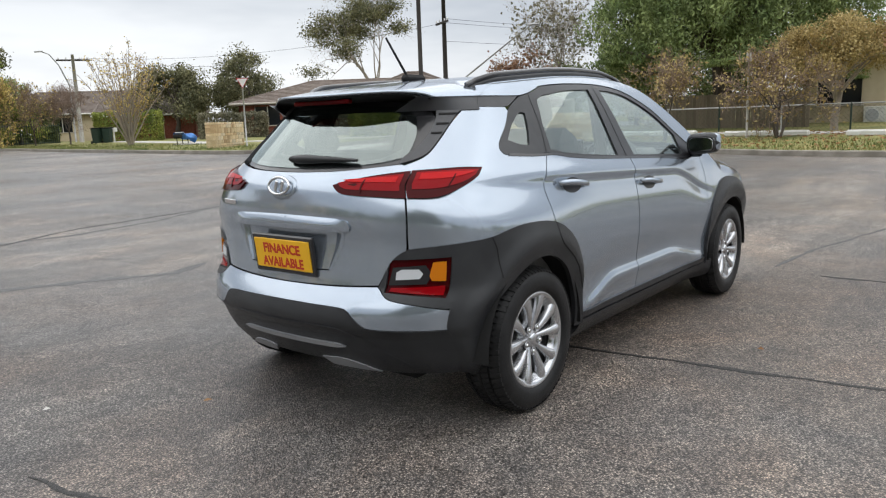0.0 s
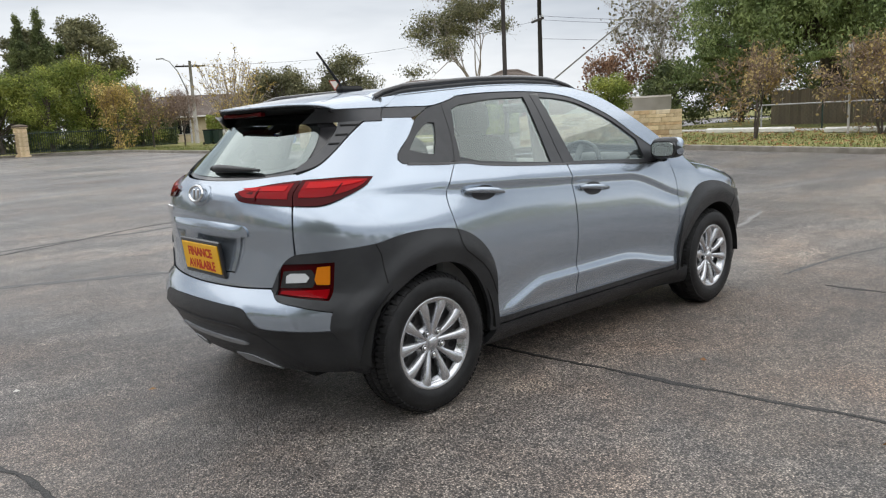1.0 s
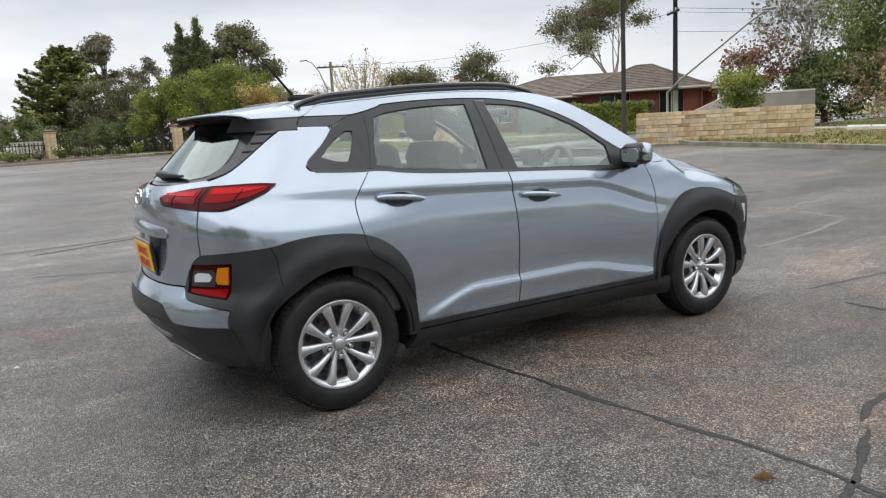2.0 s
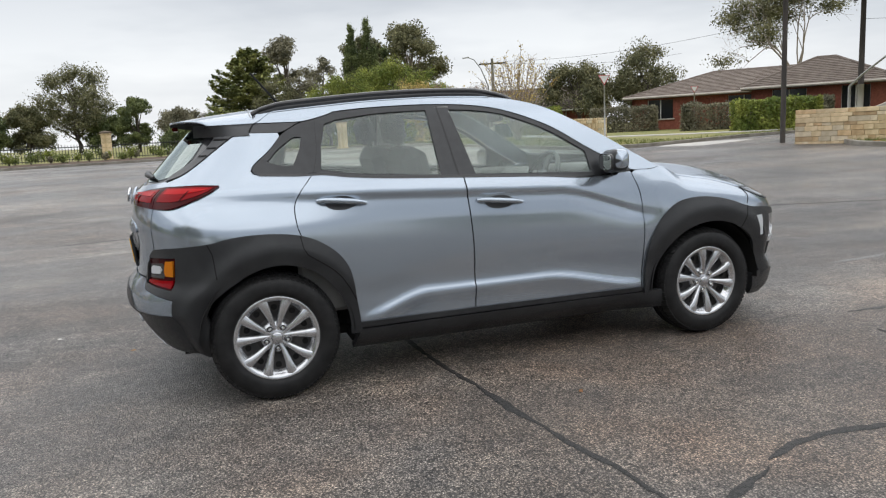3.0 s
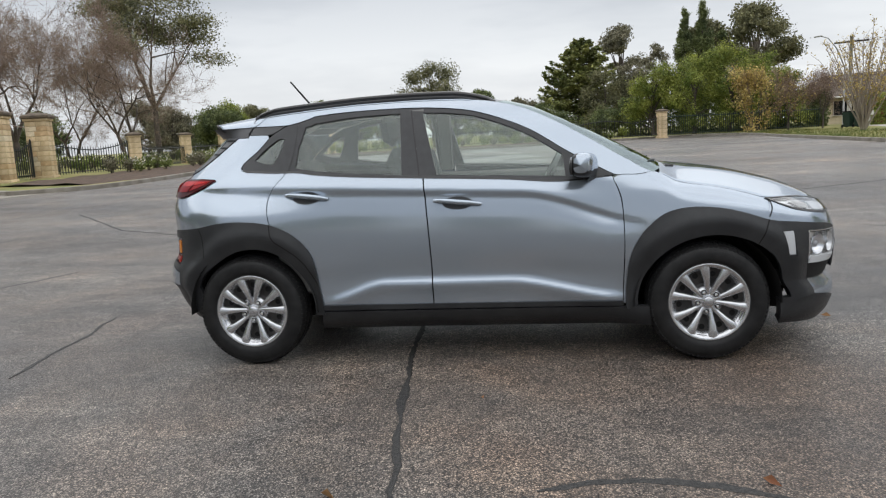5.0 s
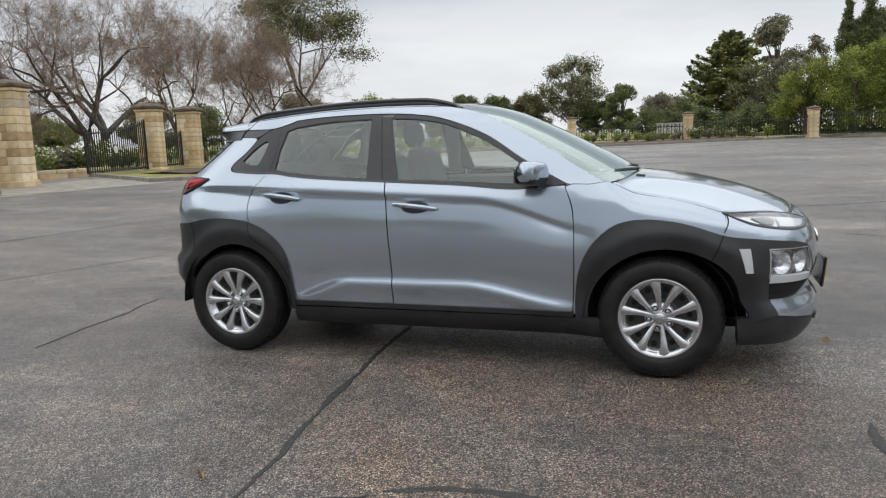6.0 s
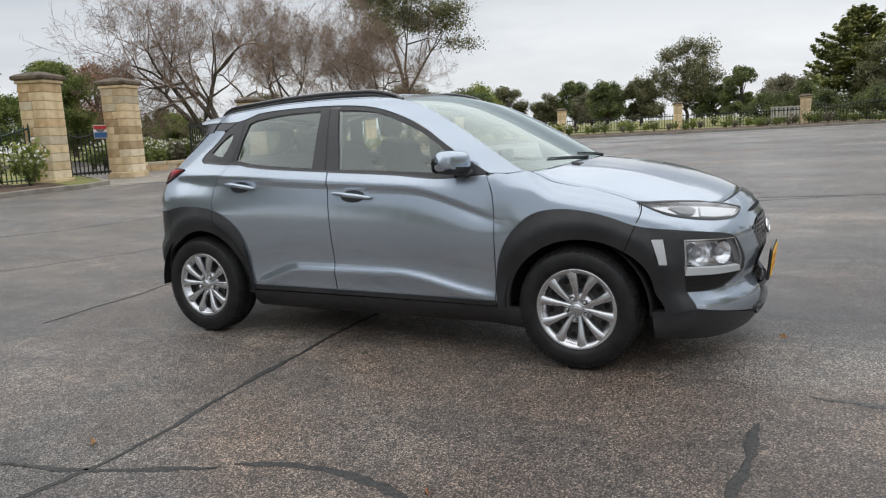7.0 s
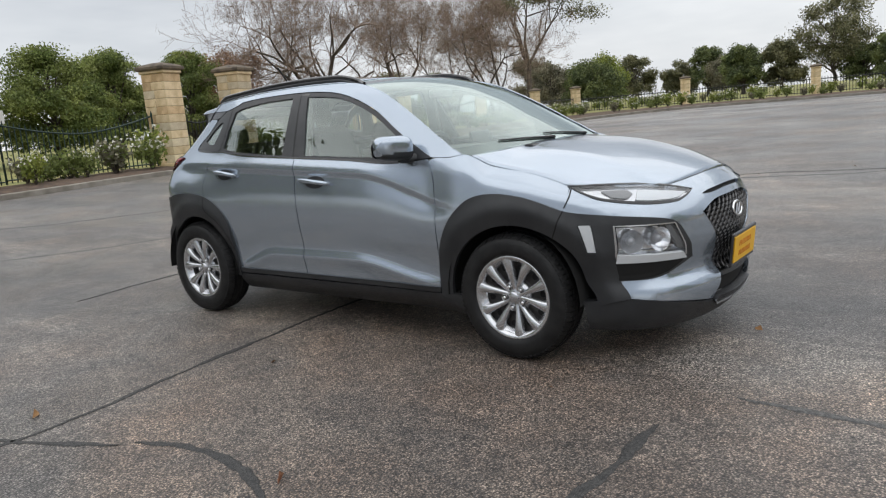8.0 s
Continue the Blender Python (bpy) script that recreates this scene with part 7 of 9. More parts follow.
    limb_tree("tree", -28.2, 44.6, 12.6, 12.0, "bare pinkish-brown winter tree of dense fine twigs", None, 0, 0.1, 0.2, 0.28, 6, 3, 82, None, 0.2, 0.55, 2, 0.25)
    limb_tree("tree", -34.0, 47.0, 11.5, 9.5, "bare winter tree of dense brown twigs", None, 0, 0.1, 0.2, 0.24, 6, 3, 83, None, 0.2, 0.55, 2, 0.25)
    limb_tree("tree", -32.5, 57.0, 17.5, 12.5, "tall gum behind the bare trees", LEAF_GUM, 26000, 0.115, 0.30, 0.32, 4, 3, 84, BARK, 0.15, 0.55, 1, 0.62, pads=48)
    for i, (x, y, h, w, m) in enumerate(((-32.6, 13.3, 5.5, 5.8, LEAF_PARK), (-35.2, 18.0, 5.6, 5.0, LEAF_PARK), (-38.0, 24.6, 6.0, 4.8, LEAF_PARK), (-33.0, 7.6, 5.2, 5.8, LEAF_PARK), (-34.0, 1.5, 5.0, 5.8, LEAF_PARK), (-42.0, 20.5, 6.0, 5.6, LEAF_DARK))):
        clump_tree("tree", x, y, h, w, "dense leafy green garden tree behind the railing", m, 13000, 0.155, 64, 0.10, 0.14, 90 + i, None, 0.15, 0.50)
    clump_tree("tree", -45.0, 33.0, 7.4, 6.5, "brown-leaved tree beyond the gates", LEAF_AUTUMN, 3600, 0.2, 30, 0.3, 0.2, 97, None, 0.15)
    clump_tree("tree", -60.0, 42.0, 5.2, 10.0, "dark distant tree beyond the gates", LEAF_GUM, 3000, 0.3, 26, 0.1, 0.2, 98, None, 0.15)
    for i, (x, y, h, w) in enumerate(((-58.0, 52.0, 3.6, 5.0), (-62.0, 54.0, 4.6, 5.6), (-66.0, 61.0, 4.0, 6.5), (-72.0, 52.0, 3.4, 7.0))):
        clump_tree("tree", x, y, h, w, "dark rounded tree far beyond the gates", LEAF_GUM if i % 2 else LEAF_PARK, 4200, 0.26, 34, 0.08, 0.2, 120 + i, None, 0.15)
    for i, (x, y, h, w) in enumerate(((-27.0, -9.0, 7.0, 7.0), (-30.0, -17.0, 8.5, 8.0), (-25.0, -25.0, 8.0, 8.0), (-19.0, -33.0, 8.5, 9.0), (-34.0, -4.0, 6.0, 6.0))):
        clump_tree("tree", x, y, h, w, "leafy green tree along the west side of the yard", LEAF_PARK if i % 2 else LEAF_DARK, 4000, 0.22, 36, 0.14, 0.2, 130 + i, None, 0.15)
    # tall trees to the south-west and a low line of trees along the southern street, behind the walk
    for i, (x, y, h, w) in enumerate(((-19.6, -11.6, 13.0, 9.5), (-22.5, -18.0, 16.5, 12.0), (-25.0, -7.6, 11.0, 8.5))):
        clump_tree("tree", x, y, h, w, "tall dark evergreen tree south-west of the yard", LEAF_DARK, 5600, 0.44, 70, 0.05, 0.32, 160 + i, None, 0.15)
    for i in range(9):
        clump_tree("tree", -22 + 9.5 * i, -46 + 3.0 * math.sin(i * 2.1), 5.0 + 1.4 * math.sin(i * 1.7), 8.5, "rounded green tree along the southern street", LEAF_PARK if i % 2 else LEAF_DARK, 1800, 0.42, 30, 0.08, 0.2, 170 + i, None, 0.16)
    # hedges
    hedge(6.6, 52.6, 21.6, 54.8, 2.2, 2.7, "dense dark hedge behind the garden fence", LEAF_DARK, 104, 22000, 0.13)
    hedge(23.8, 25.4, 27.2, 23.8, 1.6, 1.45, "clipped green garden hedge by a drive", LEAF_HEDGE, 100, 11000, 0.085)
    hedge(26.2, 32.6, 31.2, 26.6, 1.4, 1.5, "clipped olive hedge before a house", LEAF_OLIVE, 101, 16000, 0.085)
    hedge(24.6, 40.4, 28.4, 38.4, 1.6, 1.6, "olive-brown hedge before a house", LEAF_OLIVE, 102, 12000, 0.085)
    hedge(21.5, 48.0, 25.0, 45.5, 1.6, 1.9, "yellow-green garden hedge beside a footpath", LEAF_HEDGE, 103, 9000, 0.085)


plant_all()


# ---- stone walls, piers, railings and gates ----
def height_at(x, y):
    return float(rise(x, y))


def stone_run(name, a, b, height, depth, label, seed, course=0.17, mean=0.42, cap=True, category="wall", group=""):
    """A free-standing wall of squared stones: each stone its own piece, proud of the mortar behind."""
    rng = np.random.default_rng(seed)
    L = math.hypot(b[0] - a[0], b[1] - a[1])
    m = pose(a[0], a[1], min(height_at(*a), height_at(*b)) - 0.02, 0, 0, math.degrees(math.atan2(b[1] - a[1], b[0] - a[0])))
    t = thing(name, m, label, category, group)
    put("core", block(L - 0.03, depth - 0.05, height - 0.03, 0, (L / 2, 0, 0)), MORTAR, t)
    cache = {}
    z = 0.0
    while z < height - 0.03:
        h = min(course * (0.55 + 1.0 * rng.random()), height - z)
        if height - z - h < 0.07:
            h = height - z
        x = 0.0
        while x < L - 0.01:
            w = min(mean * (0.40 + 1.35 * rng.random() ** 1.4), L - x)
            if L - x - w < 0.14:
                w = L - x
            key = (round(w / 0.06), round(h / 0.03), int(rng.integers(0, 4)))
            ww, hh = max(0.08, key[0] * 0.06), max(0.06, key[1] * 0.03)
            if key not in cache:
                cache[key] = mesh_of("stone", *block(ww - 0.007, depth, hh - 0.007, 0.008))
                cache[key].materials.append(STONES[key[2]])
            o = put("stone", cache[key], None, t)
            o.matrix_basis = Matrix.Translation((x + w / 2, (rng.random() - 0.5) * 0.03, z + 0.004)) @ Matrix.Diagonal((w / ww, 1, h / hh, 1))
            x += w
        z += h
    return t


def pier(x, y, height, side, yaw, label, seed, big=False):
    rng = np.random.default_rng(seed)
    t = thing("gate_pier" if big else "fence_pier", pose(x, y, height_at(x, y) - 0.03, 0, 0, yaw), label, "pier", "gate piers" if big else "fence piers")
    put("core", block(side - 0.02, side - 0.02, height - 0.2, 0), MORTAR, t)
    courses = 11 if big else 6
    top = height - (0.34 if big else 0.22)
    foot = 0.22 if big else 0.12
    put("plinth", block(side + 0.10, side + 0.10, foot, 0.02), SANDSTONE, t)
    h = (top - foot) / courses
    shapes = {}
    for i in range(courses):
        z = foot + i * h
        if big:
            cut = side * (0.35 + 0.3 * rng.random()) * (1 if i % 2 else 1)
            cut = round(cut / 0.08) * 0.08
            for x0, w in ((-side / 2, cut), (-side / 2 + cut, side - cut)):
                key = (round(w, 2), int(rng.integers(0, 5)) % 4)
                if key not in shapes:
                    shapes[key] = mesh_of("stone", *block(w - 0.010, side + 0.012, h - 0.010, 0.010))
                    shapes[key].materials.append(STONES[key[1]])
                put("stone", shapes[key], None, t, at=Matrix.Translation((x0 + w / 2, (rng.random() - 0.5) * 0.012, z)))
        else:
            if 0 not in shapes:
                shapes[0] = mesh_of("stone", *block(side, side, h - 0.010, 0.012))
                shapes[0].materials.append(SANDSTONE)
            put("stone", shapes[0], None, t, at=Matrix.Translation(((rng.random() - 0.5) * 0.012, 0, z)))
    put("neck", block(side + 0.10, side + 0.10, 0.10 if big else 0.06, 0.025, (0, 0, top)), SANDSTONE, t)
    c = side + (0.22 if big else 0.12)
    z = top + (0.10 if big else 0.06)
    k = height - z
    cap = [(sx * c / 2 * f, sy * c / 2 * f, z + k * q) for f, q in ((0.94, 0), (1.0, 0.15), (1.0, 0.45), (0.80, 0.70), (0.30, 1.0)) for sx, sy in ((-1, -1), (1, -1), (1, 1), (-1, 1))]
    faces = [(i * 4 + j, i * 4 + (j + 1) % 4, i * 4 + 4 + (j + 1) % 4, i * 4 + 4 + j) for i in range(4) for j in range(4)] + [(16, 17, 18, 19), (3, 2, 1, 0)]
    put("cap", (cap, faces), STONE_DARK, t, "dark weathered cap stone")
    return t


def railing(a, b, label, bars, top=lambda s: 1.25, mat=None, foot=0.10, single=False, name="railing", spikes=True, posts=True):
    """Upright bars between two rails; top gives the height along the run."""
    mat = mat or IRON
    L = math.hypot(b[0] - a[0], b[1] - a[1])
    t = thing(name, pose(a[0], a[1], height_at((a[0] + b[0]) / 2, (a[1] + b[1]) / 2) + 0.06, 0, 0, math.degrees(math.atan2(b[1] - a[1], b[0] - a[0]))), label, "fence" if name == "railing" else "gate")
    xs = np.linspace(0, L, 25)
    put("top_rail", tube([(x, 0, top(x / L) - 0.10) for x in xs], 0.026, 6), mat, t, smooth=True)
    put("bottom_rail", tube([(0, 0, foot + 0.08), (L, 0, foot + 0.08)], 0.036 if name == "gate" else 0.020, 6), mat, t)
    n = max(3, int(L / bars))
    pieces = []
    for i in range(n + 1):
        x = L * i / n
        h = top(x / L)
        r = (0.045 if name == "gate" else 0.030) if posts and (i in (0, n)) else (0.022 if name == "gate" else 0.017)
        d = tube([(x, 0, foot), (x, 0, h - 0.03), (x, 0, h + 0.05 if spikes else h)], [r, r, r * 0.25], 5)
        if single:
            put("bar", d, mat, t)
        else:
            pieces.append(d)
    if pieces:
        put("bar_work", joined(*pieces), mat, t)["kind"] = "stuff"
    return t


def build_enclosure():
    stone_run("stone_wall", (16.35, 13.85), (19.05, 9.25), 1.06, 0.42, "honey sandstone entry wall of mixed squared blocks on a grass verge", 3, 0.15, 0.38)
    stone_run("stone_wall", (13.45, 23.0), (15.8, 24.35), 1.13, 0.45, "short honey sandstone entry wall on a grass verge", 5, 0.15, 0.36)
    P = [(8.17, 43.85), (1.2, 44.0), (-6.0, 44.3), (-12.8, 42.0), (-19.0, 39.6), (-19.0, 34.5), (-18.0, 27.4)]
    for i, (x, y) in enumerate(P):
        pier(x, y, 1.85, 0.52, 12 if i < 4 else 40, "square sandstone fence pier with a weathered cap", 20 + i)
    labs = "low wrought-iron railing along a rose bed"
    railing(P[0], P[1], "dark wavy-topped iron railing between sandstone piers", 0.16, lambda s: 1.05 + 0.22 * abs(math.cos(s * math.pi * 2)), IRON)
    railing(P[1], P[2], labs, 0.16, lambda s: 1.0)
    railing(P[2], P[3], labs, 0.16, lambda s: 1.0)
    railing(P[3], P[4], labs, 0.16, lambda s: 1.0)
    railing(P[4], P[5], labs, 0.16, lambda s: 1.05)
    railing(P[5], P[6], labs, 0.16, lambda s: 1.05)
    railing((8.2, 44.1), (13.2, 46.6), "dark green garden fence in front of tall hedging", 0.16, lambda s: 1.35, GREEN_IRON)
    railing((13.2, 46.6), (19.0, 48.0), "dark green garden fence in front of tall hedging", 0.16, lambda s: 1.35, GREEN_IRON)
    # gate piers: two pairs either side of the drive
    G1, G2, G3, G4 = (-17.95, 9.75), (-18.0, 12.55), (-19.0, 19.9), (-19.2, 22.6)
    for i, (g, h) in enumerate(((G1, 3.30), (G2, 3.22), (G3, 2.75), (G4, 2.70))):
        pier(g[0], g[1], h, 0.82 if i < 2 else 0.80, 20, "tall honey sandstone gate pier with a dark weathered cap", 40 + i, True)
    railing((-18.4, 10.2), (-18.2, 12.1), "black iron side gate between sandstone piers", 0.13, lambda s: 1.75 - 0.35 * math.sin(s * math.pi), single=True, name="gate")
    railing((-18.9, 19.4), (-18.3, 15.7), "black iron drive gate leaf hung on a sandstone pier", 0.13, lambda s: 1.60 + 0.40 * (1 - s) ** 2, single=True, name="gate")
    railing((-19.2, 20.4), (-19.3, 22.1), "black iron side gate", 0.13, lambda s: 1.55 - 0.3 * math.sin(s * math.pi), single=True, name="gate")
    railing((-19.0, 23.1), (-18.1, 27.0), "black iron railing beside the gate piers", 0.14, lambda s: 1.15 + 0.25 * abs(2 * s - 1) ** 1.5)
    railing((-17.9, 9.2), (-17.6, 4.6), "dark wavy-topped iron railing behind roses", 0.14, lambda s: 1.35 + 0.38 * abs(2 * s - 1) ** 1.6, GREEN_IRON, single=True)
    railing((-17.6, 4.6), (-17.3, 0.0), "dark wavy-topped iron railing behind roses", 0.14, lambda s: 1.35 + 0.38 * abs(2 * s - 1) ** 1.6, GREEN_IRON, single=True)
    railing((-17.3, 0.0), (-17.0, -4.6), "dark wavy-topped iron railing behind roses", 0.14, lambda s: 1.35 + 0.38 * abs(2 * s - 1) ** 1.6, GREEN_IRON, single=True)
    # notice on the side gate
    s = thing("notice", pose(-18.12, 11.75, height_at(-18, 11.7) + 1.30, 0, 0, 95), "small red, white and blue notice wired to the iron gate", "sign")
    put("board", block(0.52, 0.015, 0.42, 0.004), WHITE_PAINT, s)
    put("band", block(0.50, 0.006, 0.11, 0, (0, -0.011, 0.29)), SIGN_RED, s)
    put("band", block(0.50, 0.006, 0.17, 0, (0, -0.011, 0.02)), BLUE, s)
    for k in range(3):
        put("line", block(0.36 - 0.06 * k, 0.004, 0.018, 0, (0, -0.010, 0.265 - 0.030 * k)), SHADE_BLACK, s)
    s = thing("notice", pose(-17.62, 4.7, height_at(-17.6, 4.7) + 1.72, 0, 0, 95), "small pale notice on the railing post", "sign")
    put("board", block(0.26, 0.012, 0.34, 0.004), WHITE_PAINT, s)
    s = thing("notice", pose(-18.53, 17.35, height_at(-18.5, 17.3) + 0.98, 0, 0, 100), "small round white disc fixed to the iron gate", "sign")
    put("disc", moved(lathe([(0.001, -0.02), (0.13, -0.02), (0.15, -0.01), (0.15, 0.01), (0.001, 0.012)], 28), Matrix.Identity(4)), WHITE_PAINT, s, smooth=False)
    put("ring", moved(lathe([(0.15, -0.022), (0.185, -0.018), (0.185, 0.012), (0.15, 0.012)], 28), Matrix.Identity(4)), IRON, s)
    stone_run("stone_wall", (-20.6, 14.6), (-20.1, 18.6), 0.36, 0.35, "low honey sandstone plinth under roses", 9, 0.16, 0.5)
    # concrete apron before the gates
    apron = rounded([(-15.0, 8.6), (-12.9, 15.2), (-14.5, 16.2), (-19.0, 19.6), (-18.0, 12.8), (-17.9, 9.0)], 0.5)
    v, f = filled(apron, (), 0.7)
    tagged(put("gate_apron", (np.column_stack([v, rise(v[:, 0], v[:, 1]) + 0.006]), [tuple(q) for q in f]), CONCRETE), "worn concrete apron before the gates", "pavement", kind="structure")


build_enclosure()


# ---- rose beds ----
def build_beds():
    west = [(-14.45, -8.0), (-14.45, 0.6), (-14.95, 5.0), (-15.35, 7.4), (-15.7, 8.9)]
    north = [(-13.1, 16.0), (-12.45, 19.0), (-12.7, 24.0), (-13.0, 29.5), (-11.85, 34.2), (-9.0, 36.65), (-5.1, 37.65), (-0.9, 39.05), (2.4, 40.85), (5.4, 42.6)]
    for line, d in ((west, 2.4), (north, 4.2)):
        fine = []
        for p, q in zip(line[:-1], line[1:]):
            n = max(2, int(math.hypot(q[0] - p[0], q[1] - p[1]) / 0.8))
            fine += [(p[0] + (q[0] - p[0]) * i / n, p[1] + (q[1] - p[1]) * i / n) for i in range(n)]
        fine.append(line[-1])
        run = fine if line is north else fine
        verts, faces, n = [], [], len(run)
        for i, p in enumerate(run):
            a, b = Vector(run[max(i - 1, 0)]), Vector(run[min(i + 1, n - 1)])
            dd = (b - a).normalized()
            s = Vector((-dd.y, dd.x))
            for k, o in enumerate(np.linspace(0.02, d, 6)):
                q = Vector(p) + s * o
                verts.append((q.x, q.y, height_at(q.x, q.y) + (0.10 if k == 0 else 0.15 + 0.03 * math.sin(i * 1.7 + k * 2.1))))
        faces = [(i * 6 + k, i * 6 + k + 1, i * 6 + k + 7, i * 6 + k + 6) for i in range(n - 1) for k in range(5)]
        tagged(put("garden_bed", (verts, faces), SOIL, smooth=True), "mulched rose bed behind a low kerb", "garden bed", kind="structure")
    rng = np.random.default_rng(5)

    def rose_bush(h, w, leaf, blooms, seed, label):
        r = np.random.default_rng(seed)
        t = thing("rose_bush", pose(0, 0, 0), label, "shrub", "roses in the bed")
        canes, tips = [], []
        for k in range(9):
            a = 2 * math.pi * k / 9
            e = (w / 2 * math.cos(a) * (0.3 + 0.7 * r.random()), w / 2 * math.sin(a) * (0.3 + 0.7 * r.random()), h * (0.6 + 0.4 * r.random()))
            canes.append(tube([(0, 0, -0.05), (e[0] * 0.4, e[1] * 0.4, e[2] * 0.55), e], [0.012, 0.008, 0.004], 4, False))
            tips.append(e)
        put("cane_work", joined(*canes), BARK, t)
        n = 340
        src = np.array(tips)[r.integers(0, 9, n)] * (0.35 + 0.65 * r.random((n, 1)))
        v, f = leaf_mesh(src + r.normal(size=(n, 3)) * 0.09 * w, 0.075, r)
        v[:, 2] = np.maximum(v[:, 2], 0.02)
        put("foliage", big_mesh("leaves", v, f), leaf, t)["kind"] = "stuff"
        if blooms:
            e = np.array(tips)[r.integers(0, 9, blooms)] + r.normal(size=(blooms, 3)) * 0.07
            pts = np.repeat(e, 7, axis=0) + r.normal(size=(blooms * 7, 3)) * 0.016
            v, f = leaf_mesh(pts, 0.045, r, long=1.1)
            put("blossom", big_mesh("blooms", v, f), ROSE, t, "white rose blooms")["kind"] = "stuff"
        return t
    kinds = [rose_bush(0.9, 0.9, LEAF_PARK, 22, 1, "leafy rose bush with white blooms"), rose_bush(0.8, 0.8, LEAF_OLIVE, 5, 2, "sparse olive rose bush"),
             rose_bush(1.0, 1.0, LEAF_HEDGE, 16, 3, "bright green rose bush with white blooms"), rose_bush(0.6, 1.0, LEAF_PARK, 0, 4, "low dark green shrub")]
    spots = []
    for i in range(17):
        y = -6.5 + i * 0.92
        spots.append((-16.1 - 0.055 * max(0, y) + rng.normal() * 0.35, y + rng.normal() * 0.2))
    spots += [(-16.9 + rng.normal() * 0.15, -6 + i * 1.2) for i in range(13)]
    path = [(-15.3, 23.0), (-15.6, 29.5), (-14.2, 35.0), (-10.2, 38.8), (-5.5, 40.2), (-1.0, 41.4), (3.0, 42.8), (6.2, 43.2)]
    for off, step in ((0.0, 0.95), (1.3, 1.05)):
        for (x0, y0), (x1, y1) in zip(path[:-1], path[1:]):
            L = math.hypot(x1 - x0, y1 - y0)
            n = int(L / step)
            for i in range(n):
                f = (i + rng.random() * 0.6) / n
                spots.append((x0 + (x1 - x0) * f - (y1 - y0) / L * off + rng.normal() * 0.35, y0 + (y1 - y0) * f + (x1 - x0) / L * off + rng.normal() * 0.35))
    # a park bed of white roses behind the railing
    for i in range(60):
        spots.append((-20.5 - rng.random() * 7, 24 + rng.random() * 22))
    for i in range(46):
        spots.append((-24 + rng.random() * 26, 46.5 + rng.random() * 9))
    for i in range(46):
        spots.append((-21.3 - rng.random() * 3.0, 15.2 + rng.random() * 8))
    used = [False] * 4
    for x, y in spots:
        k = int(rng.choice(4, p=(0.38, 0.26, 0.22, 0.14)))
        m = pose(x, y, height_at(x, y) + 0.12, 0, 0, rng.random() * 360)
        s = (0.8 + 0.5 * rng.random()) * (0.68 if y > 22 else 1.0)
        if not used[k]:
            kinds[k].matrix_basis = m
            used[k] = True
        else:
            copy_thing(kinds[k], m @ Matrix.Diagonal((s, s, s, 1)))


build_beds()


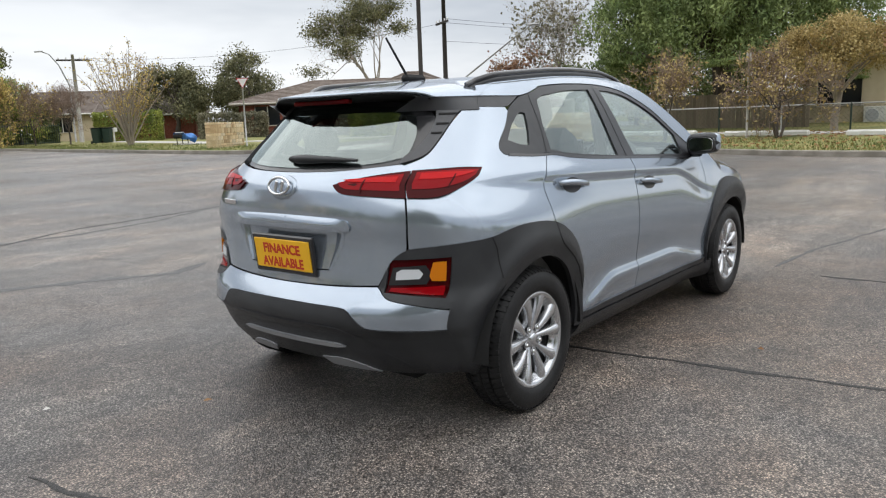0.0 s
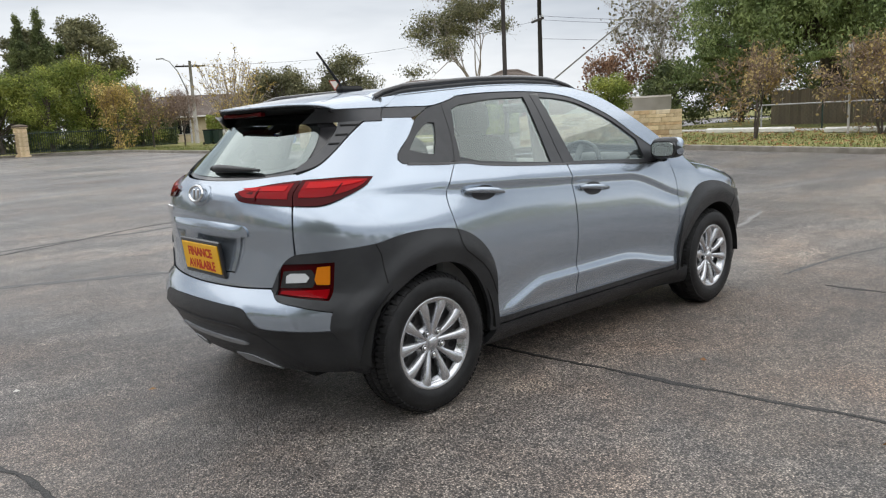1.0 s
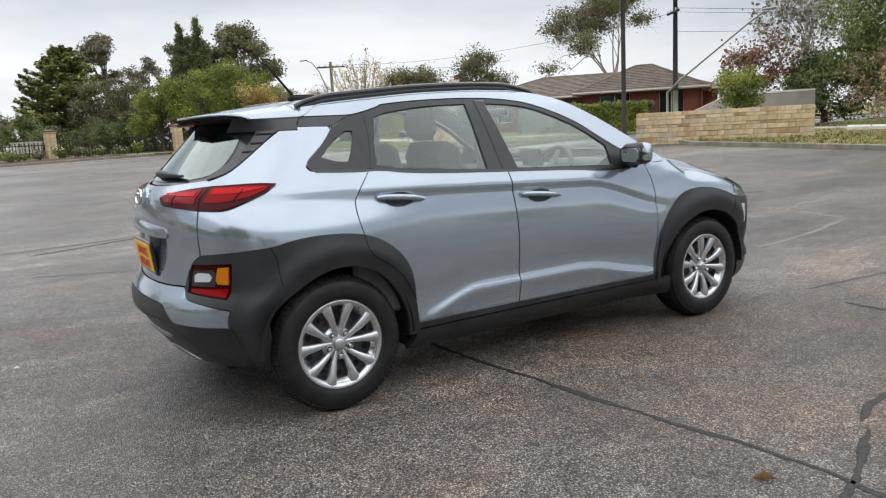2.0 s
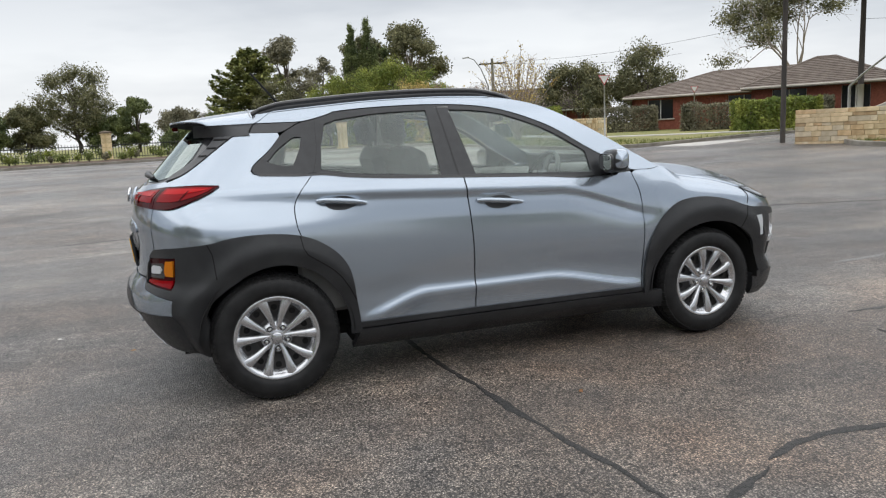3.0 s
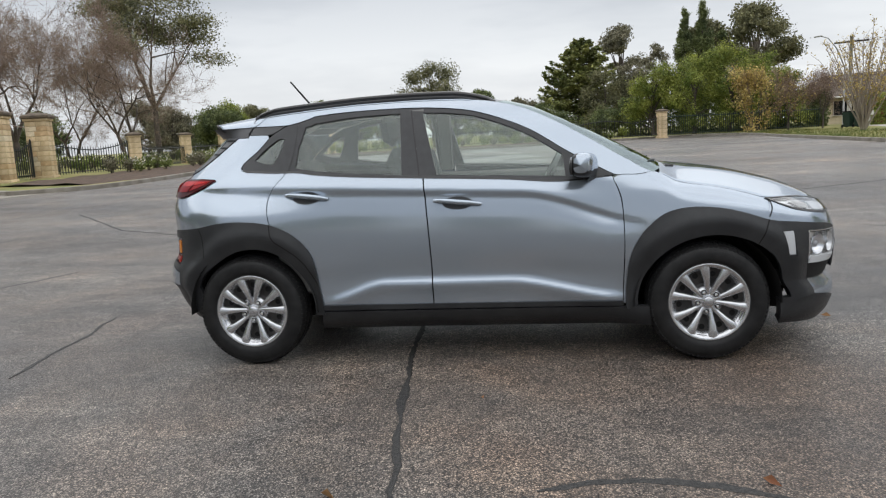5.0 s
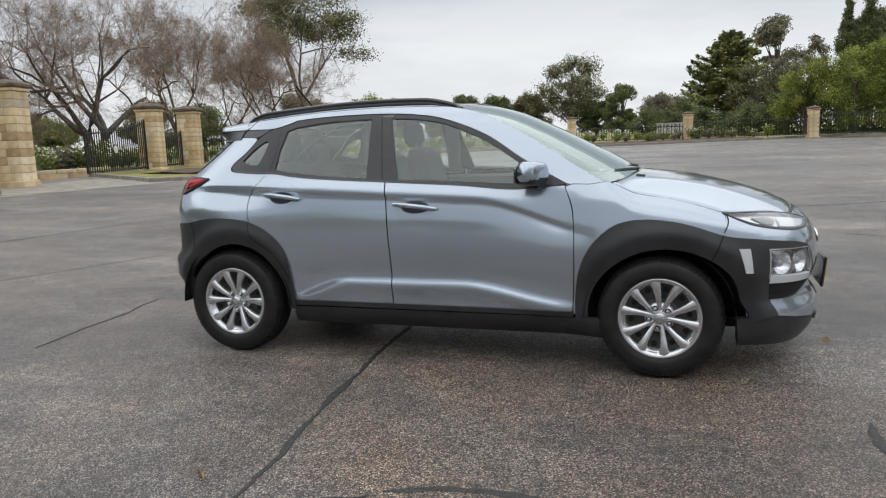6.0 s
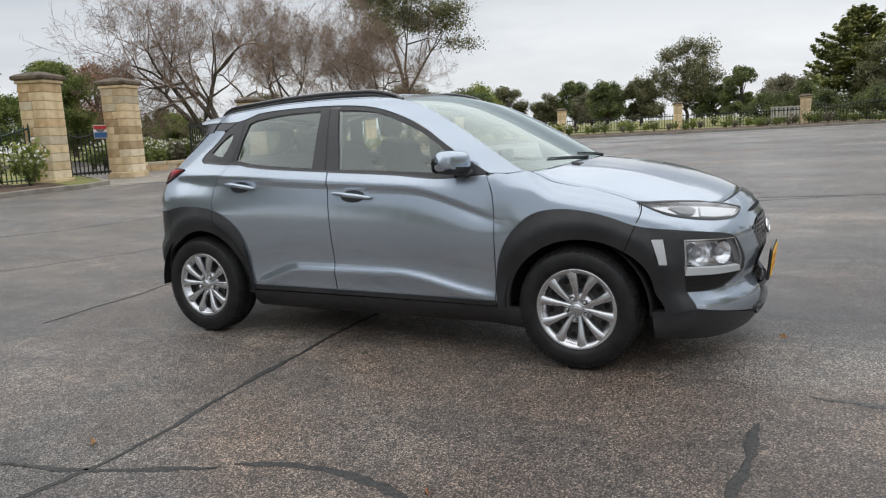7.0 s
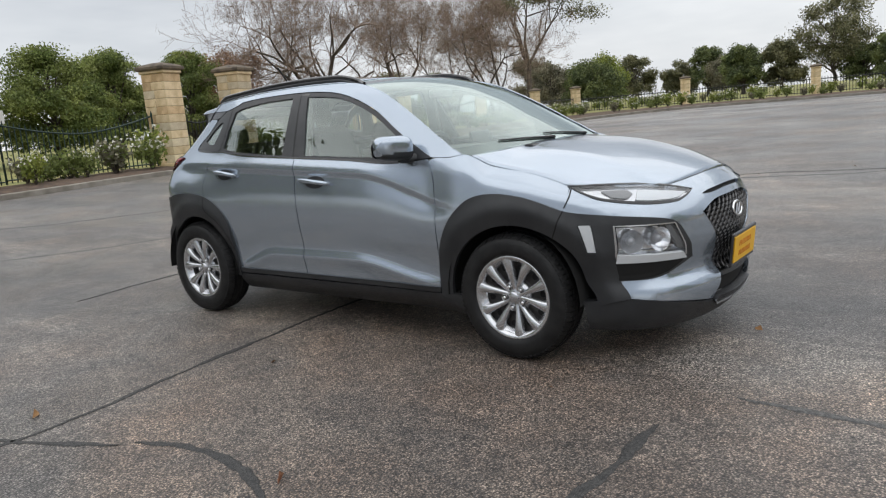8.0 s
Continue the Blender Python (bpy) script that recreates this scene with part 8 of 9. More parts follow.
# ---- poles, signs, lamps and wires ----
def build_poles():
    t = thing("utility_pole", pose(16.75, 14.85, height_at(16.7, 14.8) - 0.05), "tall slim black pole beside the entry wall", "pole")
    put("shaft", tube([(0, 0, 0), (0, 0, 5), (0, 0, 10.5)], [0.085, 0.075, 0.06], 12), TIMBER_POLE, t, smooth=True)
    t = thing("utility_pole", pose(32.4, 26.0, height_at(32, 26) - 0.05, 0, 0, 60), "dark timber power pole with a crossarm", "pole")
    put("shaft", tube([(0, 0, 0), (0, 0, 4), (0, 0, 8.0)], [0.16, 0.14, 0.12], 12), TIMBER_POLE, t, smooth=True)
    put("collar", tube([(0, 0, 0.1), (0, 0, 2.2)], 0.165, 12), PALE_POLE, t, "pale lower sheath", True)
    arm = put("crossarm", block(1.9, 0.10, 0.12, 0.01, (0, 0.13, 6.55)), TIMBER_POLE, t)
    for x in (-0.85, -0.4, 0.4, 0.85):
        put("insulator", moved(lathe([(0.001, 0.16), (0.03, 0.15), (0.045, 0.10), (0.03, 0.06), (0.045, 0.02), (0.02, 0.0)], 10, "z"), Matrix.Translation((x, 0.13, 6.67))), WHITE_PAINT, arm)
    t = thing("utility_pole", pose(22.6, 52.4, height_at(22, 52) - 0.05, 0, 0, -30), "pale concrete power pole with a crossarm", "pole")
    put("shaft", tube([(0, 0, 0), (0, 0, 3), (0, 0, 6.4)], [0.17, 0.14, 0.10], 10), PALE_POLE, t, smooth=True)
    arm = put("crossarm", block(2.2, 0.10, 0.12, 0.01, (0, 0.1, 5.95)), TIMBER_POLE, t)
    for x in (-0.95, -0.45, 0.45, 0.95):
        put("insulator", moved(lathe([(0.001, 0.16), (0.045, 0.10), (0.045, 0.02), (0.02, 0.0)], 8, "z"), Matrix.Translation((x, 0.1, 6.07))), WHITE_PAINT, arm)
    # street lamps
    t = thing("street_lamp", pose(22.4, 52.9, height_at(22, 52)), "curved galvanised street lamp", "street lamp")
    put("mast", tube([(0, 0, 0), (0, 0, 4.2), (-0.55, 0.1, 5.6), (-1.1, 0.2, 6.35), (-1.55, 0.3, 6.52)], [0.07, 0.055, 0.045, 0.04, 0.035], 8), GALV, t, smooth=True)
    put("lantern", moved(block(0.55, 0.22, 0.10, 0.04), pose(-1.75, 0.33, 6.48, 0, 6, 170)), GALV, t)
    t = thing("street_lamp", pose(29.9, 24.4, height_at(30, 24)), "street lamp on a long raking outreach arm", "street lamp")
    put("mast", tube([(0, 0, 0), (0, 0, 2.0), (-0.15, -0.9, 2.55), (-1.1, -5.8, 4.85), (-1.3, -6.8, 5.25)], [0.08, 0.07, 0.05, 0.04, 0.035], 8), GALV, t, smooth=True)
    put("lantern", moved(block(0.62, 0.24, 0.10, 0.04), pose(-1.35, -7.05, 5.25, 0, 0, -78)), GALV, t)
    # signs
    for x, y, h, yaw, lab in ((14.95, 22.75, 2.75, 62, "give-way sign on a galvanised post, seen from behind"), (28.9, 35.1, 2.7, 60, "white triangular road sign on a post")):
        t = thing("road_sign", pose(x, y, height_at(x, y) + 0.05, 0, 0, yaw - 90), lab, "sign")
        put("post", tube([(0, 0, 0), (0, 0, h)], 0.032, 8), GALV, t, smooth=True)
        tri = [(-0.24, -0.04, h + 0.02), (0.24, -0.04, h + 0.02), (0, -0.04, h - 0.40)]
        put("plate", (tri + [(a, b + 0.008, c) for a, b, c in tri], [(0, 2, 1), (3, 4, 5), (0, 1, 4, 3), (1, 2, 5, 4), (2, 0, 3, 5)]), SIGN_RED, t, "red border of the sign")
        k = 0.82
        cz = h - 0.12
        inn = [(a * k, b - 0.004, cz + (c - cz) * k) for a, b, c in tri]
        put("plate_field", (inn + [(a, b + 0.003, c) for a, b, c in inn], [(0, 2, 1), (3, 4, 5), (0, 1, 4, 3), (1, 2, 5, 4), (2, 0, 3, 5)]), WHITE_PAINT, t)
    t = thing("sign_post", pose(20.3, 4.62, height_at(20, 4.6) + 0.05), "slim pale post on the verge", "post")
    put("post", tube([(0, 0, 0), (0, 0, 2.55)], 0.035, 8), PALE_POLE, t, smooth=True)
    put("plate", block(0.05, 0.16, 0.28, 0.004, (0.0, 0, 2.35)), PALE_POLE, t)
    # wires
    def wire(a, b, sag):
        n = 14
        return tube([(a[0] + (b[0] - a[0]) * f, a[1] + (b[1] - a[1]) * f, a[2] + (b[2] - a[2]) * f - sag * 4 * f * (1 - f)) for f in np.linspace(0, 1, n)], 0.010, 4)
    for i, (a, b, s) in enumerate((((32.0, 25.4, 7.2), (60, 14, 8.2), 0.6), ((32.8, 26.6, 7.2), (60.6, 15.4, 8.2), 0.6), ((32.4, 26.0, 6.0), (58, 12, 6.6), 0.5), ((22.6, 52.4, 6.6), (45, 58, 7.6), 0.5), ((32.2, 26.4, 7.0), (23.4, 51.9, 6.6), 0.7))):
        tagged(put("power_line", wire(a, b, s), SHADE_BLACK), "thin overhead power line", "cable")


build_poles()


# ---- verge furniture on the east side ----
def build_east():
    for a, b in (((22.0, 9.9), (21.15, 6.5)), ((20.95, 5.5), (20.75, 2.9)), ((20.7, 1.9), (20.5, -1.4))):
        L = math.hypot(b[0] - a[0], b[1] - a[1])
        t = tagged(put("log_barrier", moved(block(L, 0.20, 0.20, 0.05, (L / 2, 0, 0)), pose(a[0], a[1], height_at(*a) + 0.07, 0, 0, math.degrees(math.atan2(b[1] - a[1], b[0] - a[0])))), WHITE_PAINT), "low white-painted barrier log on the verge", "barrier", "white barrier logs")
    path = [(25.2, 18.5), (24.4, 12.0), (23.4, 7.5), (22.6, 2.0), (22.2, -2.0), (21.8, -9.0)]
    tagged(put("footpath", ribbon(path, -0.65, 0.65, 0.125, 0.0), PALE_CONCRETE), "pale concrete footpath behind the verge", "footpath", kind="structure")
    path = [(16.5, 30.5), (19.0, 29.4), (21.5, 26.0), (24.0, 24.0), (30.0, 24.8)]
    tagged(put("footpath", ribbon(path, -0.7, 0.7, 0.125, 0.0), PALE_CONCRETE), "pale concrete footpath at the street corner", "footpath", kind="structure")
    path = [(22.2, 47.0), (20.4, 40.0), (19.0, 33.5), (18.5, 29.5)]
    tagged(put("footpath", ribbon(path, -0.7, 0.7, 0.125, 0.0), PALE_CONCRETE), "pale concrete footpath along the verge", "footpath", kind="structure")
    isl = [(13.9, 17.6), (15.2, 18.6), (17.5, 18.9), (18.8, 18.4), (17.0, 17.4), (15.0, 16.6)]
    v, f = filled(rounded(isl, 0.4), (), 0.6)
    tagged(put("kerb_ramp", (np.column_stack([v, rise(v[:, 0], v[:, 1]) + 0.008]), [tuple(q) for q in f]), PALE_CONCRETE), "pale concrete crossing strip at the street mouth", "pavement", kind="structure")
    # mesh fence
    t = thing("mesh_fence", pose(24.2, 9.2, height_at(24, 5) + 0.05, 0, 0, -94.5), "low green chain-wire fence with pale top rail", "fence")
    put("top_rail", tube([(0, 0, 0.95), (16, 0, 0.95)], 0.025, 6), GALV, t)
    for i in range(8):
        put("post", tube([(0.3 + i * 2.2, 0, 0), (0.3 + i * 2.2, 0, 1.0)], 0.03, 6), GREEN_IRON if i % 2 else GALV, t)
    wires = []
    for i in range(110):
        x = i * 0.15
        wires.append(tube([(x, 0, 0.03), (min(x + 0.9, 16), 0, 0.93)], 0.0025, 3, False))
        wires.append(tube([(x + 0.9 if x + 0.9 < 16 else 16, 0, 0.03), (x, 0, 0.93)], 0.0025, 3, False))
    put("wire_mesh", joined(*wires), GREEN_IRON, t)["kind"] = "stuff"
    # paling fence
    t = thing("paling_fence", pose(28.9, 10.5, height_at(29, 6), 0, 0, -86), "weathered grey-brown timber paling fence", "fence")
    me = mesh_of("paling", *block(0.145, 0.02, 1.55, 0.004))
    me.materials.append(PALING)
    for i in range(38):
        put("paling", me, None, t, at=Matrix.Translation((i * 0.152, 0.012 * (i % 2), 0.02 * math.sin(i * 2.3))))
    for z in (0.35, 1.25):
        put("rail", block(5.8, 0.05, 0.09, 0, (2.9, 0.045, z)), PALING, t)
    # rendered wall up the drive
    t = thing("garden_wall", pose(24.2, 18.6, height_at(25, 17), 0, 0, -33), "pale rendered garden wall with a ramped end", "wall")
    prof = [(0, 0), (5.8, 0), (5.8, 1.55), (1.8, 1.50), (0.0, 0.75)]
    v = [(x, -0.1, z) for x, z in prof] + [(x, 0.1, z) for x, z in prof]
    put("wall", (v, [(0, 1, 2, 3, 4), (9, 8, 7, 6, 5)] + [(i, (i + 1) % 5 + 0, (i + 1) % 5 + 5, i + 5)[::-1] for i in range(5)]), PALE_WALL, t)
    put("coping", tube([(1.8, 0, 1.52), (5.8, 0, 1.57)], 0.11, 6), PALE_WALL, t)


build_east()


# ---- houses ----
def hip_house(x, y, yaw, L, D, eave, ridge, wall_mat, label, windows, hip=True, over=0.5, gable_mat=None, tiles=True):
    """Walls with real openings, a tiled roof and its gutter."""
    z0 = height_at(x, y) - 0.05
    t = thing("house", pose(x, y, z0, 0, 0, yaw), label, "house")
    eave, ridge = eave - z0, ridge - z0
    outline = [(-L / 2, 0.0), (L / 2, 0.0), (L / 2, eave), (-L / 2, eave)]
    holes = [[(c - w / 2, s), (c + w / 2, s), (c + w / 2, s + h), (c - w / 2, s + h)] for c, s, w, h, kind in windows]
    v, f = filled(rounded(outline, 1.0, False), [rounded(h, 0.5, False) for h in holes], 1.2)
    put("wall", (np.column_stack([v[:, 0], np.full(len(v), -D / 2), v[:, 1]]), [tuple(q) for q in f]), wall_mat, t)
    put("wall", moved(block(L, 0.2, eave, 0), Matrix.Translation((0, D / 2, 0))), wall_mat, t)
    for sx in (-1, 1):
        put("wall", moved(block(0.2, D, eave, 0), Matrix.Translation((sx * (L / 2 - 0.1), 0, 0))), wall_mat, t)
    for c, s, w, h, kind in windows:
        wn = put("window" if kind == "w" else "door", block(w, 0.05, h, 0, (c, -D / 2 + 0.16, s)), TRIM_DARK if kind != "d" else BRICK, t)
        for dx in ((-w / 2, 0, w / 2) if kind == "w" else (-w / 2, w / 2)):
            put("window_bar", block(0.06, 0.08, h, 0.005, (c + dx, -D / 2 + 0.11, s)), WHITE_PAINT, wn)
        put("window_sill", block(w + 0.2, 0.16, 0.08, 0.01, (c, -D / 2 - 0.02, s - 0.08)), PALE_WALL, wn)
        for sx in (-1, 1):
            put("reveal", block(0.02, 0.16, h, 0, (c + sx * w / 2, -D / 2 + 0.08, s)), wall_mat, wn)
    e, r = eave, ridge
    X, Y = L / 2 + over, D / 2 + over
    rx = X - Y * (1.0 if hip else 0.0)
    corners = {"sw": (-X, -Y, e - 0.1), "se": (X, -Y, e - 0.1), "ne": (X, Y, e - 0.1), "nw": (-X, Y, e - 0.1), "w": (-rx, 0, r), "e": (rx, 0, r)}
    roof = put("roof", ([corners[k] for k in ("sw", "se", "ne", "nw", "w", "e")] + [(p[0], p[1], p[2] - 0.12) for p in (corners["sw"], corners["se"], corners["ne"], corners["nw"])],
                        [(0, 1, 5, 4), (2, 3, 4, 5), (1, 2, 5), (3, 0, 4), (0, 6, 7, 1), (1, 7, 8, 2), (2, 8, 9, 3), (3, 9, 6, 0), (6, 9, 8, 7)]), ROOF_TILE if hip else ROOF_TILE, t, "tiled roof")
    if tiles:
        # courses of tiles on the slopes that face the yard
        rows = []
        A, B, C, E = (Vector(corners[k]) for k in ("sw", "se", "e", "w"))
        n = int((r - e) / 0.13) + 4
        for i in range(n):
            f0, f1 = i / n, (i + 1) / n
            a0, b0, a1, b1 = A.lerp(E, f0), B.lerp(C, f0), A.lerp(E, f1), B.lerp(C, f1)
            lift = Vector((0, 0, 0.035))
            k = len(rows) * 4
            rows.append(([tuple(a0 + lift * 1.5), tuple(b0 + lift * 1.5), tuple(b1 + lift * 0.3), tuple(a1 + lift * 0.3), tuple(a0), tuple(b0)], [(0, 1, 2, 3), (4, 5, 1, 0)]))
        put("tiling", joined(*rows), ROOF_TILE, roof)["kind"] = "stuff"
        caps = [tube([corners[a], corners[b]], 0.10, 6) for a, b in (("w", "e"), ("sw", "w"), ("se", "e"))]
        put("ridge_capping", joined(*caps), ROOF_TILE, roof)
    put("gutter", tube([(-X, -Y - 0.05, e - 0.12), (X, -Y - 0.05, e - 0.12)], 0.07, 6), WHITE_PAINT if not hip else PALE_WALL, t)
    if not hip:
        for sx in (-1, 1):
            put("gable", ([(sx * L / 2, -D / 2, e - 0.1), (sx * L / 2, D / 2, e - 0.1), (sx * L / 2, 0, r - 0.1)], [(0, 1, 2)]), gable_mat or wall_mat, t)
    return t


hip_house(37.5, 37.8, -52, 17.0, 9.0, 3.0, 4.52, BRICK, "single-storey brick house with a brown tiled hip roof", [(-6.5, 0.9, 1.8, 1.3, "w"), (-3.6, 0.0, 1.0, 2.1, "d"), (-1.0, 0.9, 2.0, 1.3, "w"), (3.0, 0.9, 1.8, 1.3, "w"), (6.4, 0.9, 1.6, 1.3, "w")])
hip_house(34.1, 29.95, -52, 7.0, 6.0, 2.95, 4.45, BRICK, "projecting wing of the brick house with a tiled roof", [(-1.5, 0.9, 1.8, 1.3, "w"), (1.8, 0.9, 1.4, 1.3, "w")])
hip_house(38.6, -1.2, 266 - 180 - 176, 15.0, 8.0, 3.6, 5.6, CREAM, "cream rendered house with a wide window", [(-6.0, 0.95, 1.9, 1.15, "w"), (1.2, 0.95, 1.9, 1.15, "w")])
hip_house(31.0, 64.0, -40, 11.0, 8.0, 3.0, 4.9, CREAM, "cream house with a low gabled roof behind street trees", [(-3, 0.9, 1.6, 1.2, "w"), (0.5, 0, 1.0, 2.1, "d"), (3, 0.9, 1.6, 1.2, "w")], False)
hip_house(29.5, 54.0, -40, 7.0, 6.0, 2.6, 3.7, BRICK, "low brick house with a pale porch behind hedges", [(-1.6, 0.9, 1.5, 1.2, "w"), (1.6, 0.0, 1.0, 2.0, "d")], False)


def build_street_bits():
    # air-conditioner by the cream house
    t = thing("air_conditioner", pose(34.3, 3.2, height_at(34, 3) + 0.05, 0, 0, -90), "white outdoor air-conditioner unit on the ground", "air conditioner")
    put("case", block(0.95, 0.36, 0.75, 0.02), WHITE_PAINT, t)
    put("fan_grille", moved(lathe([(0.001, -0.02), (0.26, -0.02), (0.28, 0.0)], 24), Matrix.Translation((-0.12, -0.185, 0.37))), SIGN_GREY, t)
    for x in (-0.35, 0.35):
        put("foot", block(0.06, 0.4, 0.08, 0, (x, 0, -0.06)), GALV, t)
    # bins and a letterbox
    for x, y in ((18.7, 42.4), (19.2, 42.1)):
        t = thing("wheelie_bin", pose(x, y, height_at(x, y) + 0.1, 0, 0, 30), "dark wheelie bin on the verge", "bin", "bins on the verge")
        bm = bmesh.new()
        bmesh.ops.create_cube(bm, size=1)
        for v in bm.verts:
            k = 1.0 if v.co.z > 0 else 0.8
            v.co = Vector((v.co.x * 0.48 * k, v.co.y * 0.52 * k, (v.co.z + 0.5) * 0.86 + 0.05))
        bmesh.ops.bevel(bm, geom=bm.edges[:], offset=0.03, segments=2, affect="EDGES")
        put("body", bm, GREEN_IRON, t)
        put("lid", block(0.52, 0.60, 0.06, 0.02, (0, -0.02, 0.91)), SHADE_BLACK, t)
        for sx in (-0.2, 0.2):
            put("bin_wheel", moved(lathe([(0.001, 0), (0.09, 0), (0.09, 0.05), (0.001, 0.05)], 14), Matrix.Translation((sx, 0.22, 0.09))), RUBBER, t)
    t = thing("letterbox", pose(20.2, 43.2, height_at(20, 43) + 0.1, 0, 0, 20), "small white letterbox on a post", "letterbox")
    put("post", tube([(0, 0, 0), (0, 0, 0.7)], 0.05, 8), WHITE_PAINT, t)
    put("box", block(0.30, 0.38, 0.26, 0.03, (0, 0, 0.68)), WHITE_PAINT, t)
    # weathered bench behind the railing
    t = thing("bench", pose(0.1, 45.4, height_at(0, 45) + 0.1, 0, 0, 5), "weathered white slatted park bench behind the railing", "bench")
    for k in range(7):
        put("slat", block(0.16, 0.03, 0.55, 0.005, (-0.72 + 0.24 * k, 0.22, 0.48)), OLD_WHITE, t)
    put("seat", block(1.7, 0.42, 0.05, 0.01, (0, 0, 0.44)), OLD_WHITE, t)
    put("top_rail", block(1.7, 0.05, 0.07, 0.01, (0, 0.22, 1.02)), OLD_WHITE, t)
    for x in (-0.78, 0.78):
        for y in (-0.17, 0.19):
            put("leg", block(0.06, 0.06, 0.46, 0.005, (x, y, 0)), OLD_WHITE, t)
    # a blue frame-and-cover heap on the grass by the short wall
    t = thing("tarpaulin", pose(16.9, 30.2, height_at(17, 30) + 0.1, 0, 0, 30), "bright blue crumpled cover over a dark frame on the grass", "cover")
    tarp = material("blue_tarpaulin", (0.03, 0.14, 0.42), 0.6, color2=(0.06, 0.22, 0.55), scale=9, bump=0.4, bump_scale=14)

    def fold(u, w):
        """A crumpled sheet slung over a low frame, its far end fallen to the ground."""
        fall = np.clip((u - 0.80) / 0.20, 0, 1)
        thick = 0.10 + 0.05 * np.sin(u * 19) + 0.09 * fall
        return np.stack([(u - 0.5) * 1.75 + 0.03 * np.sin(w * 3), (0.24 + 0.05 * np.sin(u * 11)) * np.cos(w), 0.42 + 0.10 * np.sin(u * 7 + 0.6) - 0.26 * fall + thick * np.sin(w) + 0.02 * np.sin(u * 31 + w * 4)], -1)
    put("cover", grid(np.linspace(0.16, 1, 30), np.linspace(0, 2 * math.pi, 15), fold), tarp, t, smooth=True)
    put("cover_hem", moved(block(0.24, 0.40, 0.20, 0.05), Matrix.Translation((-0.72, 0, 0.30))), SHADE_BLACK, t, "black end of the cover")
    put("cover_patch", moved(block(0.26, 0.36, 0.05, 0.02), Matrix.Translation((-0.50, 0, 0.55))), WHITE_PAINT, t, "white patch")
    for x in (-0.80, -0.25, 0.30):
        put("pole", tube([(x, 0, 0), (x * 0.95, 0.03, 0.42)], 0.022, 6), SHADE_BLACK, t)
    # far blue shelter in the park
    t = thing("shelter", pose(-28.2, 111.9, height_at(-28, 112), 0, 0, 10), "small blue gazebo far across the park", "gazebo")
    put("canopy", ([(-1.4, -1.4, 2.0), (1.4, -1.4, 2.0), (1.4, 1.4, 2.0), (-1.4, 1.4, 2.0), (0, 0, 2.6)], [(0, 1, 4), (1, 2, 4), (2, 3, 4), (3, 0, 4), (3, 2, 1, 0)]), BLUE, t)
    for sx in (-1.35, 1.35):
        for sy in (-1.35, 1.35):
            put("leg", tube([(sx, sy, 0), (sx, sy, 2.0)], 0.04, 6), WHITE_PAINT, t)


build_street_bits()


# ---- sealed cracks, wear and litter on the asphalt ----
def seam(name, pts, w0, seed, label, step=0.03, mat=None):
    """A hand-poured tar line along a path, uneven in width."""
    fine = []
    for p, q in zip(pts[:-1], pts[1:]):
        n = max(2, int(math.hypot(q[0] - p[0], q[1] - p[1]) / step))
        fine += [(p[0] + (q[0] - p[0]) * i / n, p[1] + (q[1] - p[1]) * i / n) for i in range(n)]
    fine.append(pts[-1])
    top, n = [], len(fine)
    for i, p in enumerate(fine):
        a, b = Vector(fine[max(i - 3, 0)]), Vector(fine[min(i + 3, n - 1)])
        d = (b - a).normalized()
        s = Vector((-d.y, d.x))
        off = 0.035 * noise.noise(Vector((p[0] * 3.1, p[1] * 3.1, seed))) + 0.012 * noise.noise(Vector((p[0] * 17, p[1] * 17, seed)))
        end = min(1, i / 4, (n - 1 - i) / 4) ** 0.5
        w = w0 * (0.75 + 0.65 * noise.noise(Vector((p[0] * 5, p[1] * 5, seed + 9))) + 0.25 * noise.noise(Vector((p[0] * 23, p[1] * 23, seed + 4)))) * max(end, 0.05)
        w = max(w, w0 * 0.15)
        for k, h in ((-1, 0.0), (-0.6, 0.0035), (0.6, 0.0035), (1, 0.0)):
            q = Vector(p) + s * (off + k * w / 2)
            top.append((q.x, q.y, height_at(q.x, q.y) + 0.001 + h))
    faces = [(i * 4 + k, i * 4 + k + 1, i * 4 + k + 5, i * 4 + k + 4)[::-1] for i in range(n - 1) for k in range(3)]
    tagged(put(name, (top, faces), mat or TAR), label, "crack" if mat is None else "pavement", kind="structure")


seam("tar_seam", [(-0.62, 2.0), (-0.46, 0.5), (-0.40, -0.6), (-0.33, -1.15), (-0.30, -1.5), (-0.25, -1.9), (-0.18, -2.25), (-0.15, -2.6), (-0.22, -3.0), (-0.2, -3.6)], 0.045, 1, "dark tar-filled crack running under the car")
seam("tar_seam", [(-1.2, -2.95), (-0.5, -2.78), (-0.1, -2.66), (0.15, -2.56), (0.32, -2.48)], 0.045, 2, "dark tar-filled crack in the asphalt")
seam("tar_seam", [(0.36, -2.42), (0.55, -2.34), (0.78, -2.33), (1.0, -2.36), (1.2, -2.46), (1.5, -2.58), (1.75, -2.9)], 0.055, 3, "dark curving tar-filled crack in the asphalt")
seam("tar_seam", [(2.22, -1.30), (2.20, -1.55), (2.21, -1.80), (2.16, -2.1), (2.2, -2.5)], 0.060, 4, "short dark tar-filled crack in the asphalt")
seam("tar_seam", [(-2.95, 0.4), (-2.85, -0.2), (-2.82, -0.65), (-2.75, -1.1)], 0.04, 5, "dark tar-filled crack in the asphalt")
seam("tar_seam", [(3.2, 5.0), (4.4, 4.2), (6.0, 3.9), (7.6, 3.0)], 0.05, 6, "dark tar-filled crack in the asphalt")
